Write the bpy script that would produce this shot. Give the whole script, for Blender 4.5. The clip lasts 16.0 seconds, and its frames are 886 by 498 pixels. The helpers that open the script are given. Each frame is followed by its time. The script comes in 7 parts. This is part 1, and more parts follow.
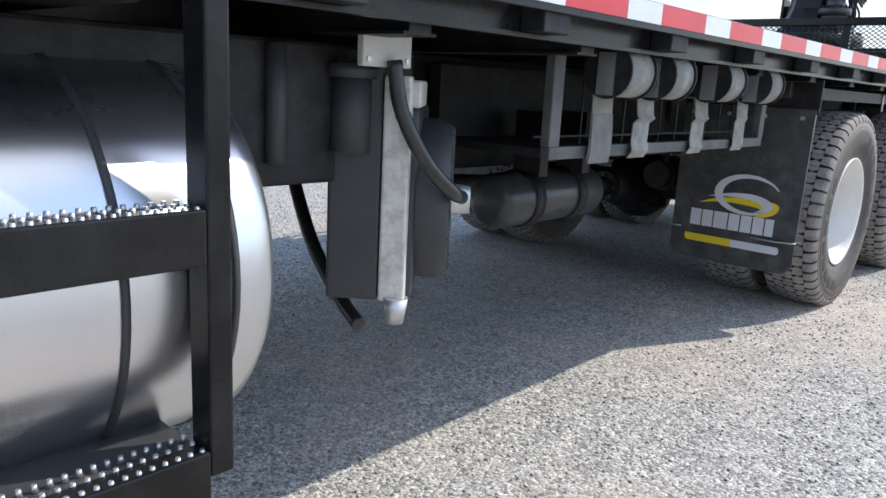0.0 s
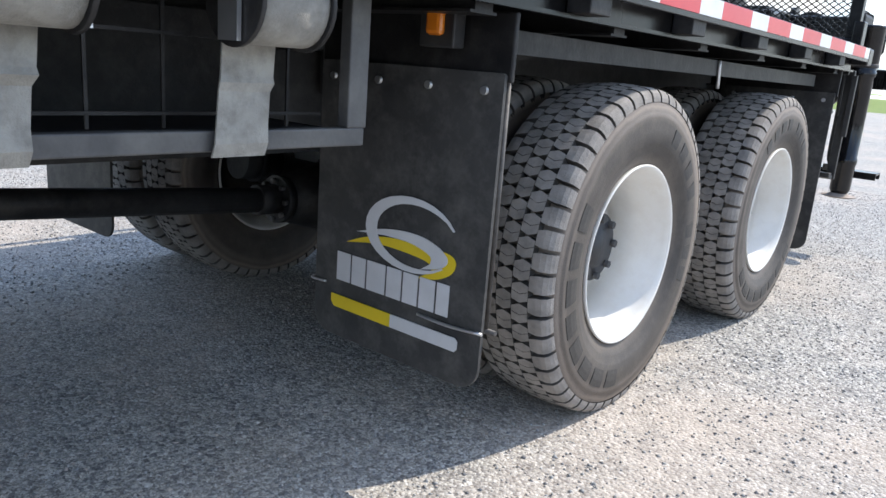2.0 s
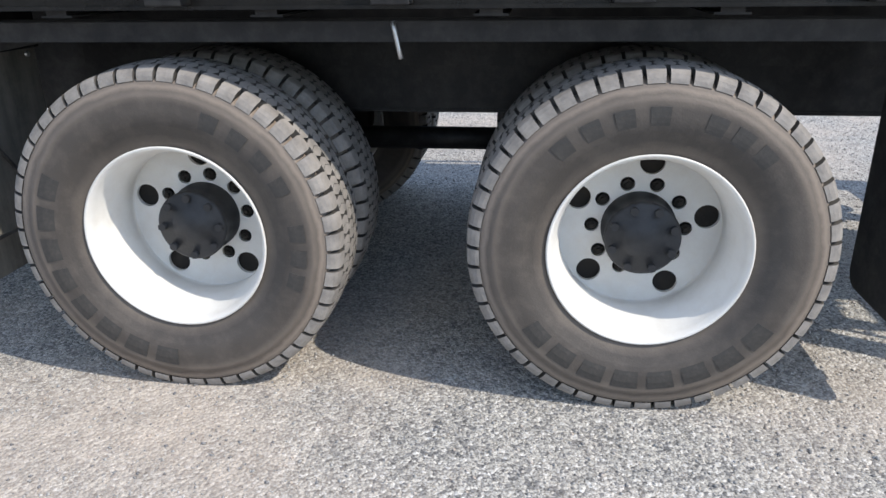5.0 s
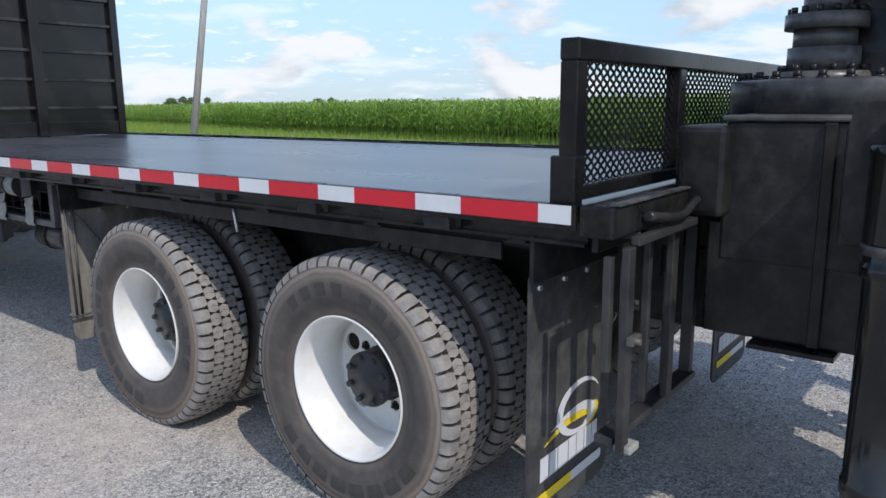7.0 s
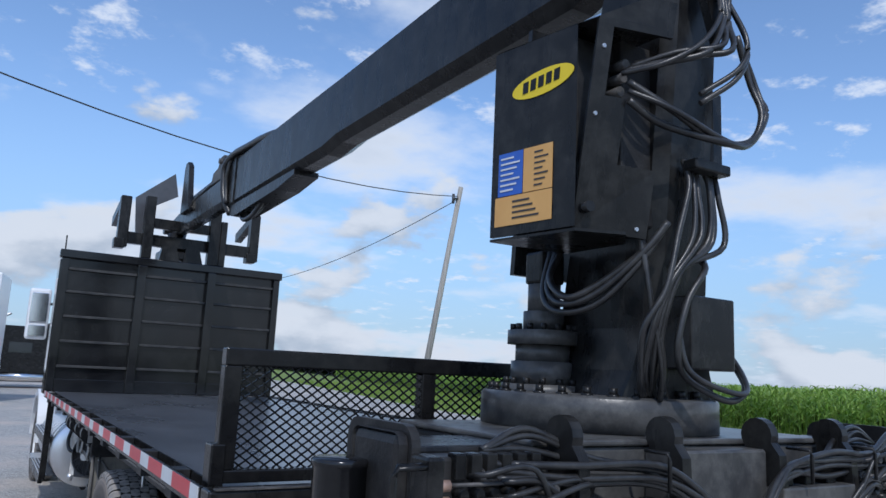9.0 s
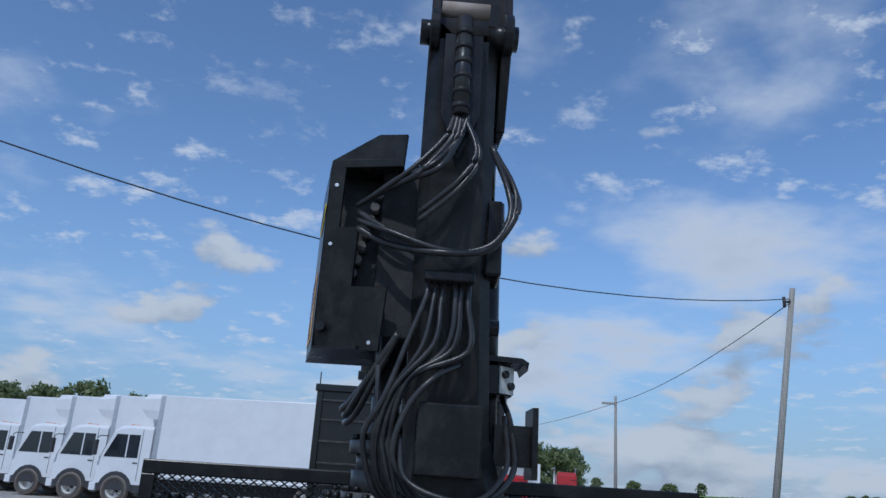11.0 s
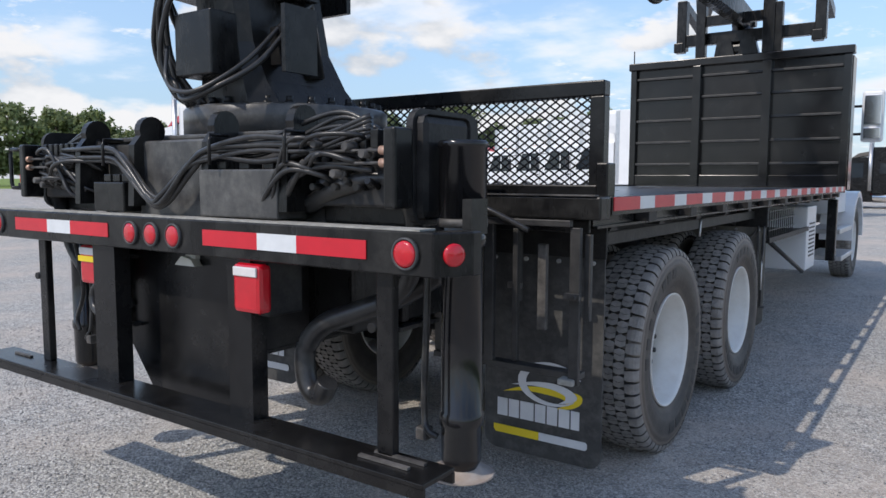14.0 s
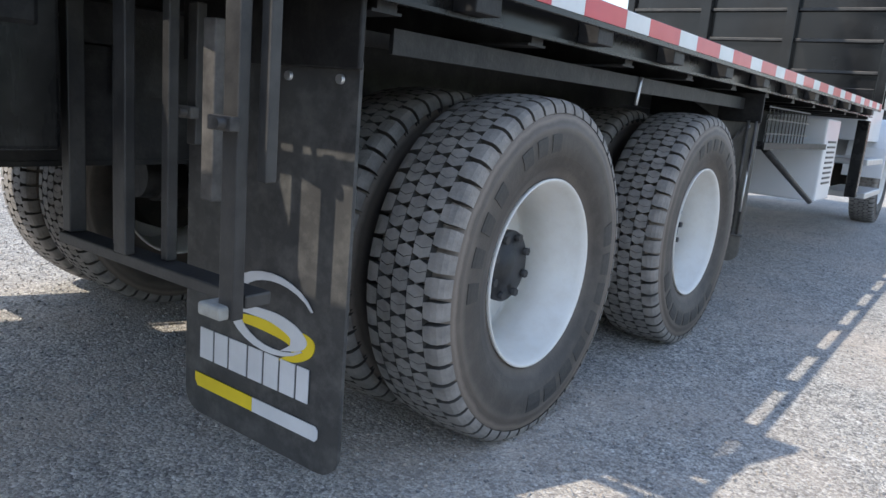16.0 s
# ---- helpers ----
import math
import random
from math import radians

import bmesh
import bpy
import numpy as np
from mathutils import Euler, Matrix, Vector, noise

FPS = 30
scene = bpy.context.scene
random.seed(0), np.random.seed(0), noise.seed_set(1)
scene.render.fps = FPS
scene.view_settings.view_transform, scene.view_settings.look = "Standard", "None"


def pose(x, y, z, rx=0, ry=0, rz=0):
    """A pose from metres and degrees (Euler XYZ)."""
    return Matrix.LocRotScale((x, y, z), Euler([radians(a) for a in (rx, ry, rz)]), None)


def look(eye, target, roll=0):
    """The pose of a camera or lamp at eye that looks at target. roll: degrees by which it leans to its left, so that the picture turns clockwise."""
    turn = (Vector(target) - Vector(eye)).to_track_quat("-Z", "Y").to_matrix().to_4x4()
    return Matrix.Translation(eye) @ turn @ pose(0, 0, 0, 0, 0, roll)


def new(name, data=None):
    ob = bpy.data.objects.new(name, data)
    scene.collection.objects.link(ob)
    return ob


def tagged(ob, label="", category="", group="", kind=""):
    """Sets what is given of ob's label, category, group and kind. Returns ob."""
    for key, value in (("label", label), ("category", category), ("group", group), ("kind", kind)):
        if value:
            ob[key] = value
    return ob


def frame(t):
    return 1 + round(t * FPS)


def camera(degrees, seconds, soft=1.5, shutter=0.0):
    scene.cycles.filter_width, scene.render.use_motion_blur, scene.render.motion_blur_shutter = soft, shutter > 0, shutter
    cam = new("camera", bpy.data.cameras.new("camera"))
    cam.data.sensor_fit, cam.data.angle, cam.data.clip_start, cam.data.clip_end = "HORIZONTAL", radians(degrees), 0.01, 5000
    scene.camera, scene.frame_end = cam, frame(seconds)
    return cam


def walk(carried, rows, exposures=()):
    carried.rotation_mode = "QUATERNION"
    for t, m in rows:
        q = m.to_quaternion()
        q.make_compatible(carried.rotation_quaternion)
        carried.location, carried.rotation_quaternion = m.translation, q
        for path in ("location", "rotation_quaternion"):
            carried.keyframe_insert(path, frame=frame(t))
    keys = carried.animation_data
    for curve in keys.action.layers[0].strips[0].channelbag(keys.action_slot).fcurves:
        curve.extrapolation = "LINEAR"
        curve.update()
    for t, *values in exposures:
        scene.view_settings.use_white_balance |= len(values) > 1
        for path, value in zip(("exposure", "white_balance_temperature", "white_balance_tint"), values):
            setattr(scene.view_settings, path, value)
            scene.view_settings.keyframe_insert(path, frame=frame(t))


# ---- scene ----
cam = camera(62.3, 16.0)
PATH = [
    (0, (-2.231, 4.995, 1.059), (-0.919, 3.551, 0.618), 3.1),
    (0.5, (-2.181, 4.447, 1.043), (-0.872, 3.002, 0.597), 3.2),
    (1, (-2.195, 3.924, 1.026), (-0.886, 2.485, 0.562), 3.5),
    (1.5, (-2.181, 3.337, 1.031), (-0.899, 1.882, 0.545), 4.1),
    (2, (-2.157, 2.807, 1.039), (-0.932, 1.303, 0.552), 4.5),
    (2.5, (-2.262, 2.233, 1.055), (-0.999, 0.783, 0.507), 5.4),
    (3, (-2.389, 1.684, 1.048), (-0.986, 0.389, 0.451), 5.3),
    (3.5, (-2.647, 1.208, 1.088), (-1.05, 0.194, 0.437), 4.6),
    (3.7, (-2.765, 1.026, 1.118), (-1.087, 0.159, 0.462), 3.6),
    (5.8, (-3.235, -1.301, 1.405), (-1.51, -0.548, 0.727), -1.5),
    (6, (-3.242, -1.531, 1.449), (-1.546, -0.686, 0.806), -1.3),
    (6.5, (-3.152, -2.062, 1.492), (-1.531, -1.022, 0.954), -0.8),
    (7, (-3.042, -2.608, 1.561), (-1.494, -1.403, 1.174), -0.5),
    (7.5, (-2.911, -3.125, 1.603), (-1.447, -1.776, 1.413), -0.0),
    (8, (-2.62, -3.512, 1.646), (-1.27, -2.036, 1.641), 0.3),
    (8.5, (-2.321, -3.874, 1.651), (-1.11, -2.291, 1.818), 1.3),
    (8.7, (-2.167, -3.987, 1.663), (-1.025, -2.363, 1.902), 1.9),
    (10.8, (-0.317, -4.959, 1.737), (-0.122, -3.059, 2.331), 3.8),
    (11, (-0.131, -5.026, 1.723), (-0.05, -3.12, 2.323), 3.6),
    (11.5, (0.33, -5.078, 1.697), (0.115, -3.171, 2.261), 4.3),
    (12, (0.805, -5.014, 1.695), (0.315, -3.133, 2.169), 3.7),
    (12.5, (1.288, -4.962, 1.643), (0.567, -3.127, 1.98), 2.6),
    (13, (1.692, -4.77, 1.571), (0.786, -2.994, 1.729), 1.7),
    (13.5, (2.068, -4.578, 1.451), (1.015, -2.878, 1.428), 0.7),
    (14, (2.351, -4.329, 1.354), (1.207, -2.7, 1.165), 0.2),
    (14.5, (2.44, -3.939, 1.243), (1.255, -2.356, 0.942), 1.1),
    (15, (2.44, -3.516, 1.1), (1.241, -1.954, 0.751), 2.8),
    (15.5, (2.388, -3.094, 1.012), (1.195, -1.531, 0.644), 4.4),
    (16, (2.225, -2.597, 0.983), (1.063, -1.017, 0.59), 4.9),
]
# the clip's camera brightens near the shaded side of the truck
EXPOSURES = [(0.0, 1.38, 6900, 10), (1.0, 1.54, 6900, 10), (2.5, 1.48, 6950, 10), (3.5, 1.36, 7000, 10), (6.0, 1.00, 7000, 10), (7.0, 0.74, 6550, 11), (8.5, 0.48, 6050, 11),
             (11.0, -0.10, 5600, 9), (12.3, -0.08, 5600, 9), (13.0, 0.24, 6150, 10), (14.0, 0.70, 6800, 12), (14.5, 0.94, 7000, 13), (15.0, 1.06, 7000, 11), (16.0, 1.40, 7000, 10)]
walk(cam, [(t, look(eye, target, roll)) for t, eye, target, roll in PATH], EXPOSURES)

# ---- world, sun, exposure ----
SUN_DIR = Vector((0.385, 0.85, -1.0)).normalized()
sun_data = bpy.data.lights.new("sun", "SUN")
sun_data.energy, sun_data.angle, sun_data.color = 1.66, radians(0.6), (1.0, 0.955, 0.89)
sun = new("sun", sun_data)
sun.rotation_euler = SUN_DIR.to_track_quat("-Z", "Y").to_euler()
sun.location = (-8, -16, 20)
world = bpy.data.worlds.new("world")
scene.world = world
world.use_nodes = True
scene.view_settings.exposure = 0.0


def node(nt, kind, **kw):
    n = nt.nodes.new(kind)
    for k, v in kw.items():
        n.inputs[k].default_value = v
    return n


def build_sky():
    nt = world.node_tree
    nt.nodes.clear()
    L = nt.links.new
    sky = nt.nodes.new("ShaderNodeTexSky")
    sky.sky_type, sky.sun_disc = "NISHITA", False
    sky.sun_elevation, sky.sun_rotation = radians(47), radians(180 + 24.4)
    sky.altitude, sky.air_density, sky.dust_density, sky.ozone_density = 60, 1.0, 0.35, 3.0
    co = nt.nodes.new("ShaderNodeTexCoord")
    sep = nt.nodes.new("ShaderNodeSeparateXYZ")
    L(co.outputs["Generated"], sep.inputs[0])
    # clouds lie on a flat layer overhead, so they shrink towards the horizon
    up = nt.nodes.new("ShaderNodeMath"); up.operation = "MAXIMUM"; up.inputs[1].default_value = 0.0
    L(sep.outputs["Z"], up.inputs[0])
    add = nt.nodes.new("ShaderNodeMath"); add.operation = "ADD"; add.inputs[1].default_value = 0.16
    L(up.outputs[0], add.inputs[0])
    dx = nt.nodes.new("ShaderNodeMath"); dx.operation = "DIVIDE"
    dy = nt.nodes.new("ShaderNodeMath"); dy.operation = "DIVIDE"
    L(sep.outputs["X"], dx.inputs[0]); L(add.outputs[0], dx.inputs[1])
    L(sep.outputs["Y"], dy.inputs[0]); L(add.outputs[0], dy.inputs[1])
    com = nt.nodes.new("ShaderNodeCombineXYZ")
    L(dx.outputs[0], com.inputs[0]); L(dy.outputs[0], com.inputs[1])

    def layer(scale, detail, rough, lo, hi, shift):
        mp = nt.nodes.new("ShaderNodeMapping")
        mp.inputs["Location"].default_value = shift
        L(com.outputs[0], mp.inputs["Vector"])
        n = node(nt, "ShaderNodeTexNoise", Scale=scale, Detail=detail, Roughness=rough)
        L(mp.outputs[0], n.inputs["Vector"])
        r = nt.nodes.new("ShaderNodeMapRange")
        r.interpolation_type = "SMOOTHSTEP"
        r.inputs["From Min"].default_value, r.inputs["From Max"].default_value = lo, hi
        L(n.outputs["Fac"], r.inputs["Value"])
        return r.outputs[0], n.outputs["Fac"]
    puffs, dens = layer(0.9, 9, 0.55, 0.50, 0.66, (3.1, 1.7, 0))
    flecks, _ = layer(6.5, 5, 0.62, 0.53, 0.70, (0.4, 5.2, 2))
    veil, _ = layer(0.7, 4, 0.5, 0.42, 0.56, (6.2, 2.6, 4))
    fl = nt.nodes.new("ShaderNodeMath"); fl.operation = "MULTIPLY"
    L(flecks, fl.inputs[0]); L(veil, fl.inputs[1])
    half = nt.nodes.new("ShaderNodeMath"); half.operation = "MULTIPLY"; half.inputs[1].default_value = 0.8
    L(fl.outputs[0], half.inputs[0])
    mx = nt.nodes.new("ShaderNodeMath"); mx.operation = "MAXIMUM"
    L(puffs, mx.inputs[0]); L(half.outputs[0], mx.inputs[1])
    # thick middles of clouds are greyer
    shade = nt.nodes.new("ShaderNodeValToRGB")
    shade.color_ramp.elements[0].position, shade.color_ramp.elements[0].color = 0.56, (4.6, 4.8, 5.1, 1)
    shade.color_ramp.elements[1].position, shade.color_ramp.elements[1].color = 0.80, (2.7, 3.1, 3.7, 1)
    L(dens, shade.inputs[0])

    # heaped clouds standing round the horizon: white tops, grey flat bases
    def heap(lift):
        mp = nt.nodes.new("ShaderNodeMapping")
        mp.inputs["Location"].default_value = (1.7, 0.6, lift)
        mp.inputs["Scale"].default_value = (1.0, 1.0, 2.1)
        L(co.outputs["Generated"], mp.inputs["Vector"])
        n = node(nt, "ShaderNodeTexNoise", Scale=4.6, Detail=8.0, Roughness=0.52)
        L(mp.outputs[0], n.inputs["Vector"])
        return n.outputs["Fac"]
    here, above = heap(0.0), heap(0.075)
    # they thin out with height
    lim = nt.nodes.new("ShaderNodeMapRange")
    lim.inputs["From Min"].default_value, lim.inputs["From Max"].default_value = 0.16, 0.50
    lim.inputs["To Min"].default_value, lim.inputs["To Max"].default_value = 0.0, 0.22
    L(up.outputs[0], lim.inputs["Value"])
    left = nt.nodes.new("ShaderNodeMath"); left.operation = "SUBTRACT"
    L(here, left.inputs[0]); L(lim.outputs[0], left.inputs[1])
    body = nt.nodes.new("ShaderNodeMapRange"); body.interpolation_type = "SMOOTHSTEP"
    body.inputs["From Min"].default_value, body.inputs["From Max"].default_value = 0.505, 0.575
    body.inputs["To Max"].default_value = 0.95
    L(left.outputs[0], body.inputs["Value"])
    slope = nt.nodes.new("ShaderNodeMath"); slope.operation = "SUBTRACT"
    L(here, slope.inputs[0]); L(above, slope.inputs[1])
    lit = nt.nodes.new("ShaderNodeMapRange"); lit.interpolation_type = "SMOOTHSTEP"
    lit.inputs["From Min"].default_value, lit.inputs["From Max"].default_value = -0.10, 0.10
    L(slope.outputs[0], lit.inputs["Value"])
    tone = nt.nodes.new("ShaderNodeMix"); tone.data_type = "RGBA"
    tone.inputs["A"].default_value, tone.inputs["B"].default_value = (2.35, 2.7, 3.15, 1), (4.1, 4.25, 4.45, 1)
    L(lit.outputs[0], tone.inputs["Factor"])
    # pale haze low over the land
    haze = nt.nodes.new("ShaderNodeMapRange")
    haze.interpolation_type = "SMOOTHSTEP"
    haze.inputs["From Min"].default_value, haze.inputs["From Max"].default_value = 0.0, 0.36
    haze.inputs["To Min"].default_value, haze.inputs["To Max"].default_value = 0.78, 0.0
    L(up.outputs[0], haze.inputs["Value"])
    m0 = nt.nodes.new("ShaderNodeMix"); m0.data_type = "RGBA"
    m0.inputs["B"].default_value = (1.55, 2.35, 3.4, 1)
    L(haze.outputs[0], m0.inputs["Factor"]); L(sky.outputs[0], m0.inputs["A"])
    m1 = nt.nodes.new("ShaderNodeMix"); m1.data_type = "RGBA"
    L(mx.outputs[0], m1.inputs["Factor"]); L(m0.outputs["Result"], m1.inputs["A"]); L(shade.outputs[0], m1.inputs["B"])
    m2 = nt.nodes.new("ShaderNodeMix"); m2.data_type = "RGBA"
    L(body.outputs[0], m2.inputs["Factor"]); L(m1.outputs["Result"], m2.inputs["A"]); L(tone.outputs["Result"], m2.inputs["B"])
    bg = node(nt, "ShaderNodeBackground", Strength=0.135)
    L(m2.outputs["Result"], bg.inputs["Color"])
    out = nt.nodes.new("ShaderNodeOutputWorld")
    L(bg.outputs[0], out.inputs["Surface"])


build_sky()


# ---- materials ----
def surface(name, a, b, scale=6.0, rough=0.5, metal=0.0, bump=0.15, fine=120.0, rough2=None, coat=0.0, dust=None, dust_amt=0.0, streak=None, spec=0.5):
    """Paint, rubber, metal: two base colours mixed by noise at two scales, with fine relief."""
    m = bpy.data.materials.new(name)
    m.use_nodes = True
    nt = m.node_tree
    L = nt.links.new
    p = nt.nodes["Principled BSDF"]
    co = nt.nodes.new("ShaderNodeTexCoord")
    mp = nt.nodes.new("ShaderNodeMapping")
    L(co.outputs["Object"], mp.inputs["Vector"])
    if streak:
        mp.inputs["Scale"].default_value = streak
    n1 = node(nt, "ShaderNodeTexNoise", Scale=scale, Detail=5.0, Roughness=0.62)
    n2 = node(nt, "ShaderNodeTexNoise", Scale=fine, Detail=3.0, Roughness=0.6)
    L(mp.outputs[0], n1.inputs["Vector"]); L(co.outputs["Object"], n2.inputs["Vector"])
    r = nt.nodes.new("ShaderNodeMapRange")
    r.inputs["From Min"].default_value, r.inputs["From Max"].default_value = 0.36, 0.66
    L(n1.outputs["Fac"], r.inputs["Value"])
    mix = nt.nodes.new("ShaderNodeMix"); mix.data_type = "RGBA"
    mix.inputs["A"].default_value, mix.inputs["B"].default_value = (*a, 1), (*b, 1)
    L(r.outputs[0], mix.inputs["Factor"])
    col = mix.outputs["Result"]
    if dust:
        n3 = node(nt, "ShaderNodeTexNoise", Scale=scale * 2.7, Detail=7.0, Roughness=0.7)
        L(co.outputs["Object"], n3.inputs["Vector"])
        r3 = nt.nodes.new("ShaderNodeMapRange")
        r3.inputs["From Min"].default_value, r3.inputs["From Max"].default_value = 0.45, 0.75
        r3.inputs["To Max"].default_value = dust_amt
        L(n3.outputs["Fac"], r3.inputs["Value"])
        md = nt.nodes.new("ShaderNodeMix"); md.data_type = "RGBA"
        md.inputs["B"].default_value = (*dust, 1)
        L(r3.outputs[0], md.inputs["Factor"]); L(col, md.inputs["A"])
        col = md.outputs["Result"]
    L(col, p.inputs["Base Color"])
    p.inputs["Metallic"].default_value = metal
    rr = nt.nodes.new("ShaderNodeMapRange")
    rr.inputs["To Min"].default_value, rr.inputs["To Max"].default_value = rough, rough2 if rough2 is not None else min(1.0, rough + 0.15)
    L(n1.outputs["Fac"], rr.inputs["Value"])
    L(rr.outputs[0], p.inputs["Roughness"])
    p.inputs["Coat Weight"].default_value = coat
    p.inputs["Specular IOR Level"].default_value = spec
    bp = node(nt, "ShaderNodeBump", Strength=bump, Distance=0.004)
    L(n2.outputs["Fac"], bp.inputs["Height"])
    L(bp.outputs[0], p.inputs["Normal"])
    return m


def gravel_material():
    m = bpy.data.materials.new("crushed_stone")
    m.use_nodes = True
    nt = m.node_tree
    L = nt.links.new
    p = nt.nodes["Principled BSDF"]
    co = nt.nodes.new("ShaderNodeTexCoord")
    v = node(nt, "ShaderNodeTexVoronoi", Scale=88.0)
    v2 = node(nt, "ShaderNodeTexVoronoi", Scale=210.0)
    n = node(nt, "ShaderNodeTexNoise", Scale=0.55, Detail=6.0, Roughness=0.6)
    n2 = node(nt, "ShaderNodeTexNoise", Scale=9.0, Detail=5.0, Roughness=0.65)
    for k in (v, v2, n, n2):
        L(co.outputs["Object"], k.inputs["Vector"])
    sep = nt.nodes.new("ShaderNodeSeparateColor")
    L(v.outputs["Color"], sep.inputs[0])
    ramp = nt.nodes.new("ShaderNodeValToRGB")
    e = ramp.color_ramp.elements
    e[0].position, e[0].color = 0.0, (0.17, 0.17, 0.172, 1)
    e[1].position, e[1].color = 1.0, (0.58, 0.567, 0.54, 1)
    k = e.new(0.35); k.color = (0.345, 0.337, 0.318, 1)
    k = e.new(0.8); k.color = (0.48, 0.46, 0.42, 1)
    L(sep.outputs[0], ramp.inputs[0])
    sep2 = nt.nodes.new("ShaderNodeSeparateColor")
    L(v2.outputs["Color"], sep2.inputs[0])
    grain = nt.nodes.new("ShaderNodeMix"); grain.data_type = "RGBA"; grain.blend_type = "OVERLAY"
    grain.inputs["Factor"].default_value = 0.55
    L(ramp.outputs[0], grain.inputs["A"]); L(sep2.outputs[0], grain.inputs["B"])
    tan = nt.nodes.new("ShaderNodeMapRange")
    tan.inputs["From Min"].default_value, tan.inputs["From Max"].default_value, tan.inputs["To Max"].default_value = 0.44, 0.68, 0.75
    L(n.outputs["Fac"], tan.inputs["Value"])
    mix = nt.nodes.new("ShaderNodeMix"); mix.data_type = "RGBA"
    mix.inputs["B"].default_value = (0.58, 0.49, 0.41, 1)
    L(tan.outputs[0], mix.inputs["Factor"]); L(grain.outputs["Result"], mix.inputs["A"])
    dk = nt.nodes.new("ShaderNodeMapRange")
    dk.inputs["From Min"].default_value, dk.inputs["From Max"].default_value = 0.3, 0.7
    dk.inputs["To Min"].default_value, dk.inputs["To Max"].default_value = 0.82, 1.12
    L(n2.outputs["Fac"], dk.inputs["Value"])
    mul = nt.nodes.new("ShaderNodeVectorMath"); mul.operation = "SCALE"
    L(mix.outputs["Result"], mul.inputs[0]); L(dk.outputs[0], mul.inputs["Scale"])
    L(mul.outputs[0], p.inputs["Base Color"])
    p.inputs["Roughness"].default_value = 0.9
    h = nt.nodes.new("ShaderNodeMath"); h.operation = "MULTIPLY_ADD"; h.inputs[1].default_value = -1.0; h.inputs[2].default_value = 1.0
    L(v.outputs["Distance"], h.inputs[0])
    h2 = nt.nodes.new("ShaderNodeMath"); h2.operation = "MULTIPLY_ADD"; h2.inputs[1].default_value = 0.6
    L(sep.outputs[1], h2.inputs[0]); L(h.outputs[0], h2.inputs[2])
    bp = node(nt, "ShaderNodeBump", Strength=0.75, Distance=0.0055)
    L(h2.outputs[0], bp.inputs["Height"]); L(bp.outputs[0], p.inputs["Normal"])
    return m


def tyre_material():
    """Rubber with road dust lying in rings round the shoulder."""
    m = surface("tyre_rubber", (0.034, 0.031, 0.029), (0.054, 0.049, 0.045), 5.0, 0.50, 0, 0.25, 160, 0.74, 0, (0.20, 0.170, 0.142), 0.28)
    nt = m.node_tree
    L = nt.links.new
    p = nt.nodes["Principled BSDF"]
    col = p.inputs["Base Color"].links[0].from_socket
    co = nt.nodes.new("ShaderNodeTexCoord")
    flat_ = nt.nodes.new("ShaderNodeVectorMath"); flat_.operation = "MULTIPLY"; flat_.inputs[1].default_value = (0, 1, 1)
    L(co.outputs["Object"], flat_.inputs[0])
    ln = nt.nodes.new("ShaderNodeVectorMath"); ln.operation = "LENGTH"
    L(flat_.outputs[0], ln.inputs[0])
    n = node(nt, "ShaderNodeTexNoise", Scale=9.0, Detail=5.0, Roughness=0.65)
    L(co.outputs["Object"], n.inputs["Vector"])
    wob = nt.nodes.new("ShaderNodeMath"); wob.operation = "MULTIPLY_ADD"; wob.inputs[1].default_value = 0.03
    L(n.outputs["Fac"], wob.inputs[0]); L(ln.outputs["Value"], wob.inputs[2])
    ramp = nt.nodes.new("ShaderNodeValToRGB")
    e = ramp.color_ramp.elements
    e[0].position, e[0].color = 0.0, (0.10, 0.10, 0.10, 1)
    e[1].position, e[1].color = 1.0, (0.06, 0.06, 0.06, 1)
    for q, v in ((0.315, 0.28), (0.34, 0.08), (0.43, 0.13), (0.452, 0.42), (0.465, 0.30), (0.478, 0.80), (0.486, 0.45), (0.499, 0.85), (0.507, 0.7), (0.514, 0.06)):
        k = e.new(q); k.color = (v, v, v, 1)
    L(wob.outputs[0], ramp.inputs[0])
    mix = nt.nodes.new("ShaderNodeMix"); mix.data_type = "RGBA"
    mix.inputs["B"].default_value = (0.30, 0.245, 0.20, 1)
    L(ramp.outputs[0], mix.inputs["Factor"]); L(col, mix.inputs["A"])
    L(mix.outputs["Result"], p.inputs["Base Color"])
    return m


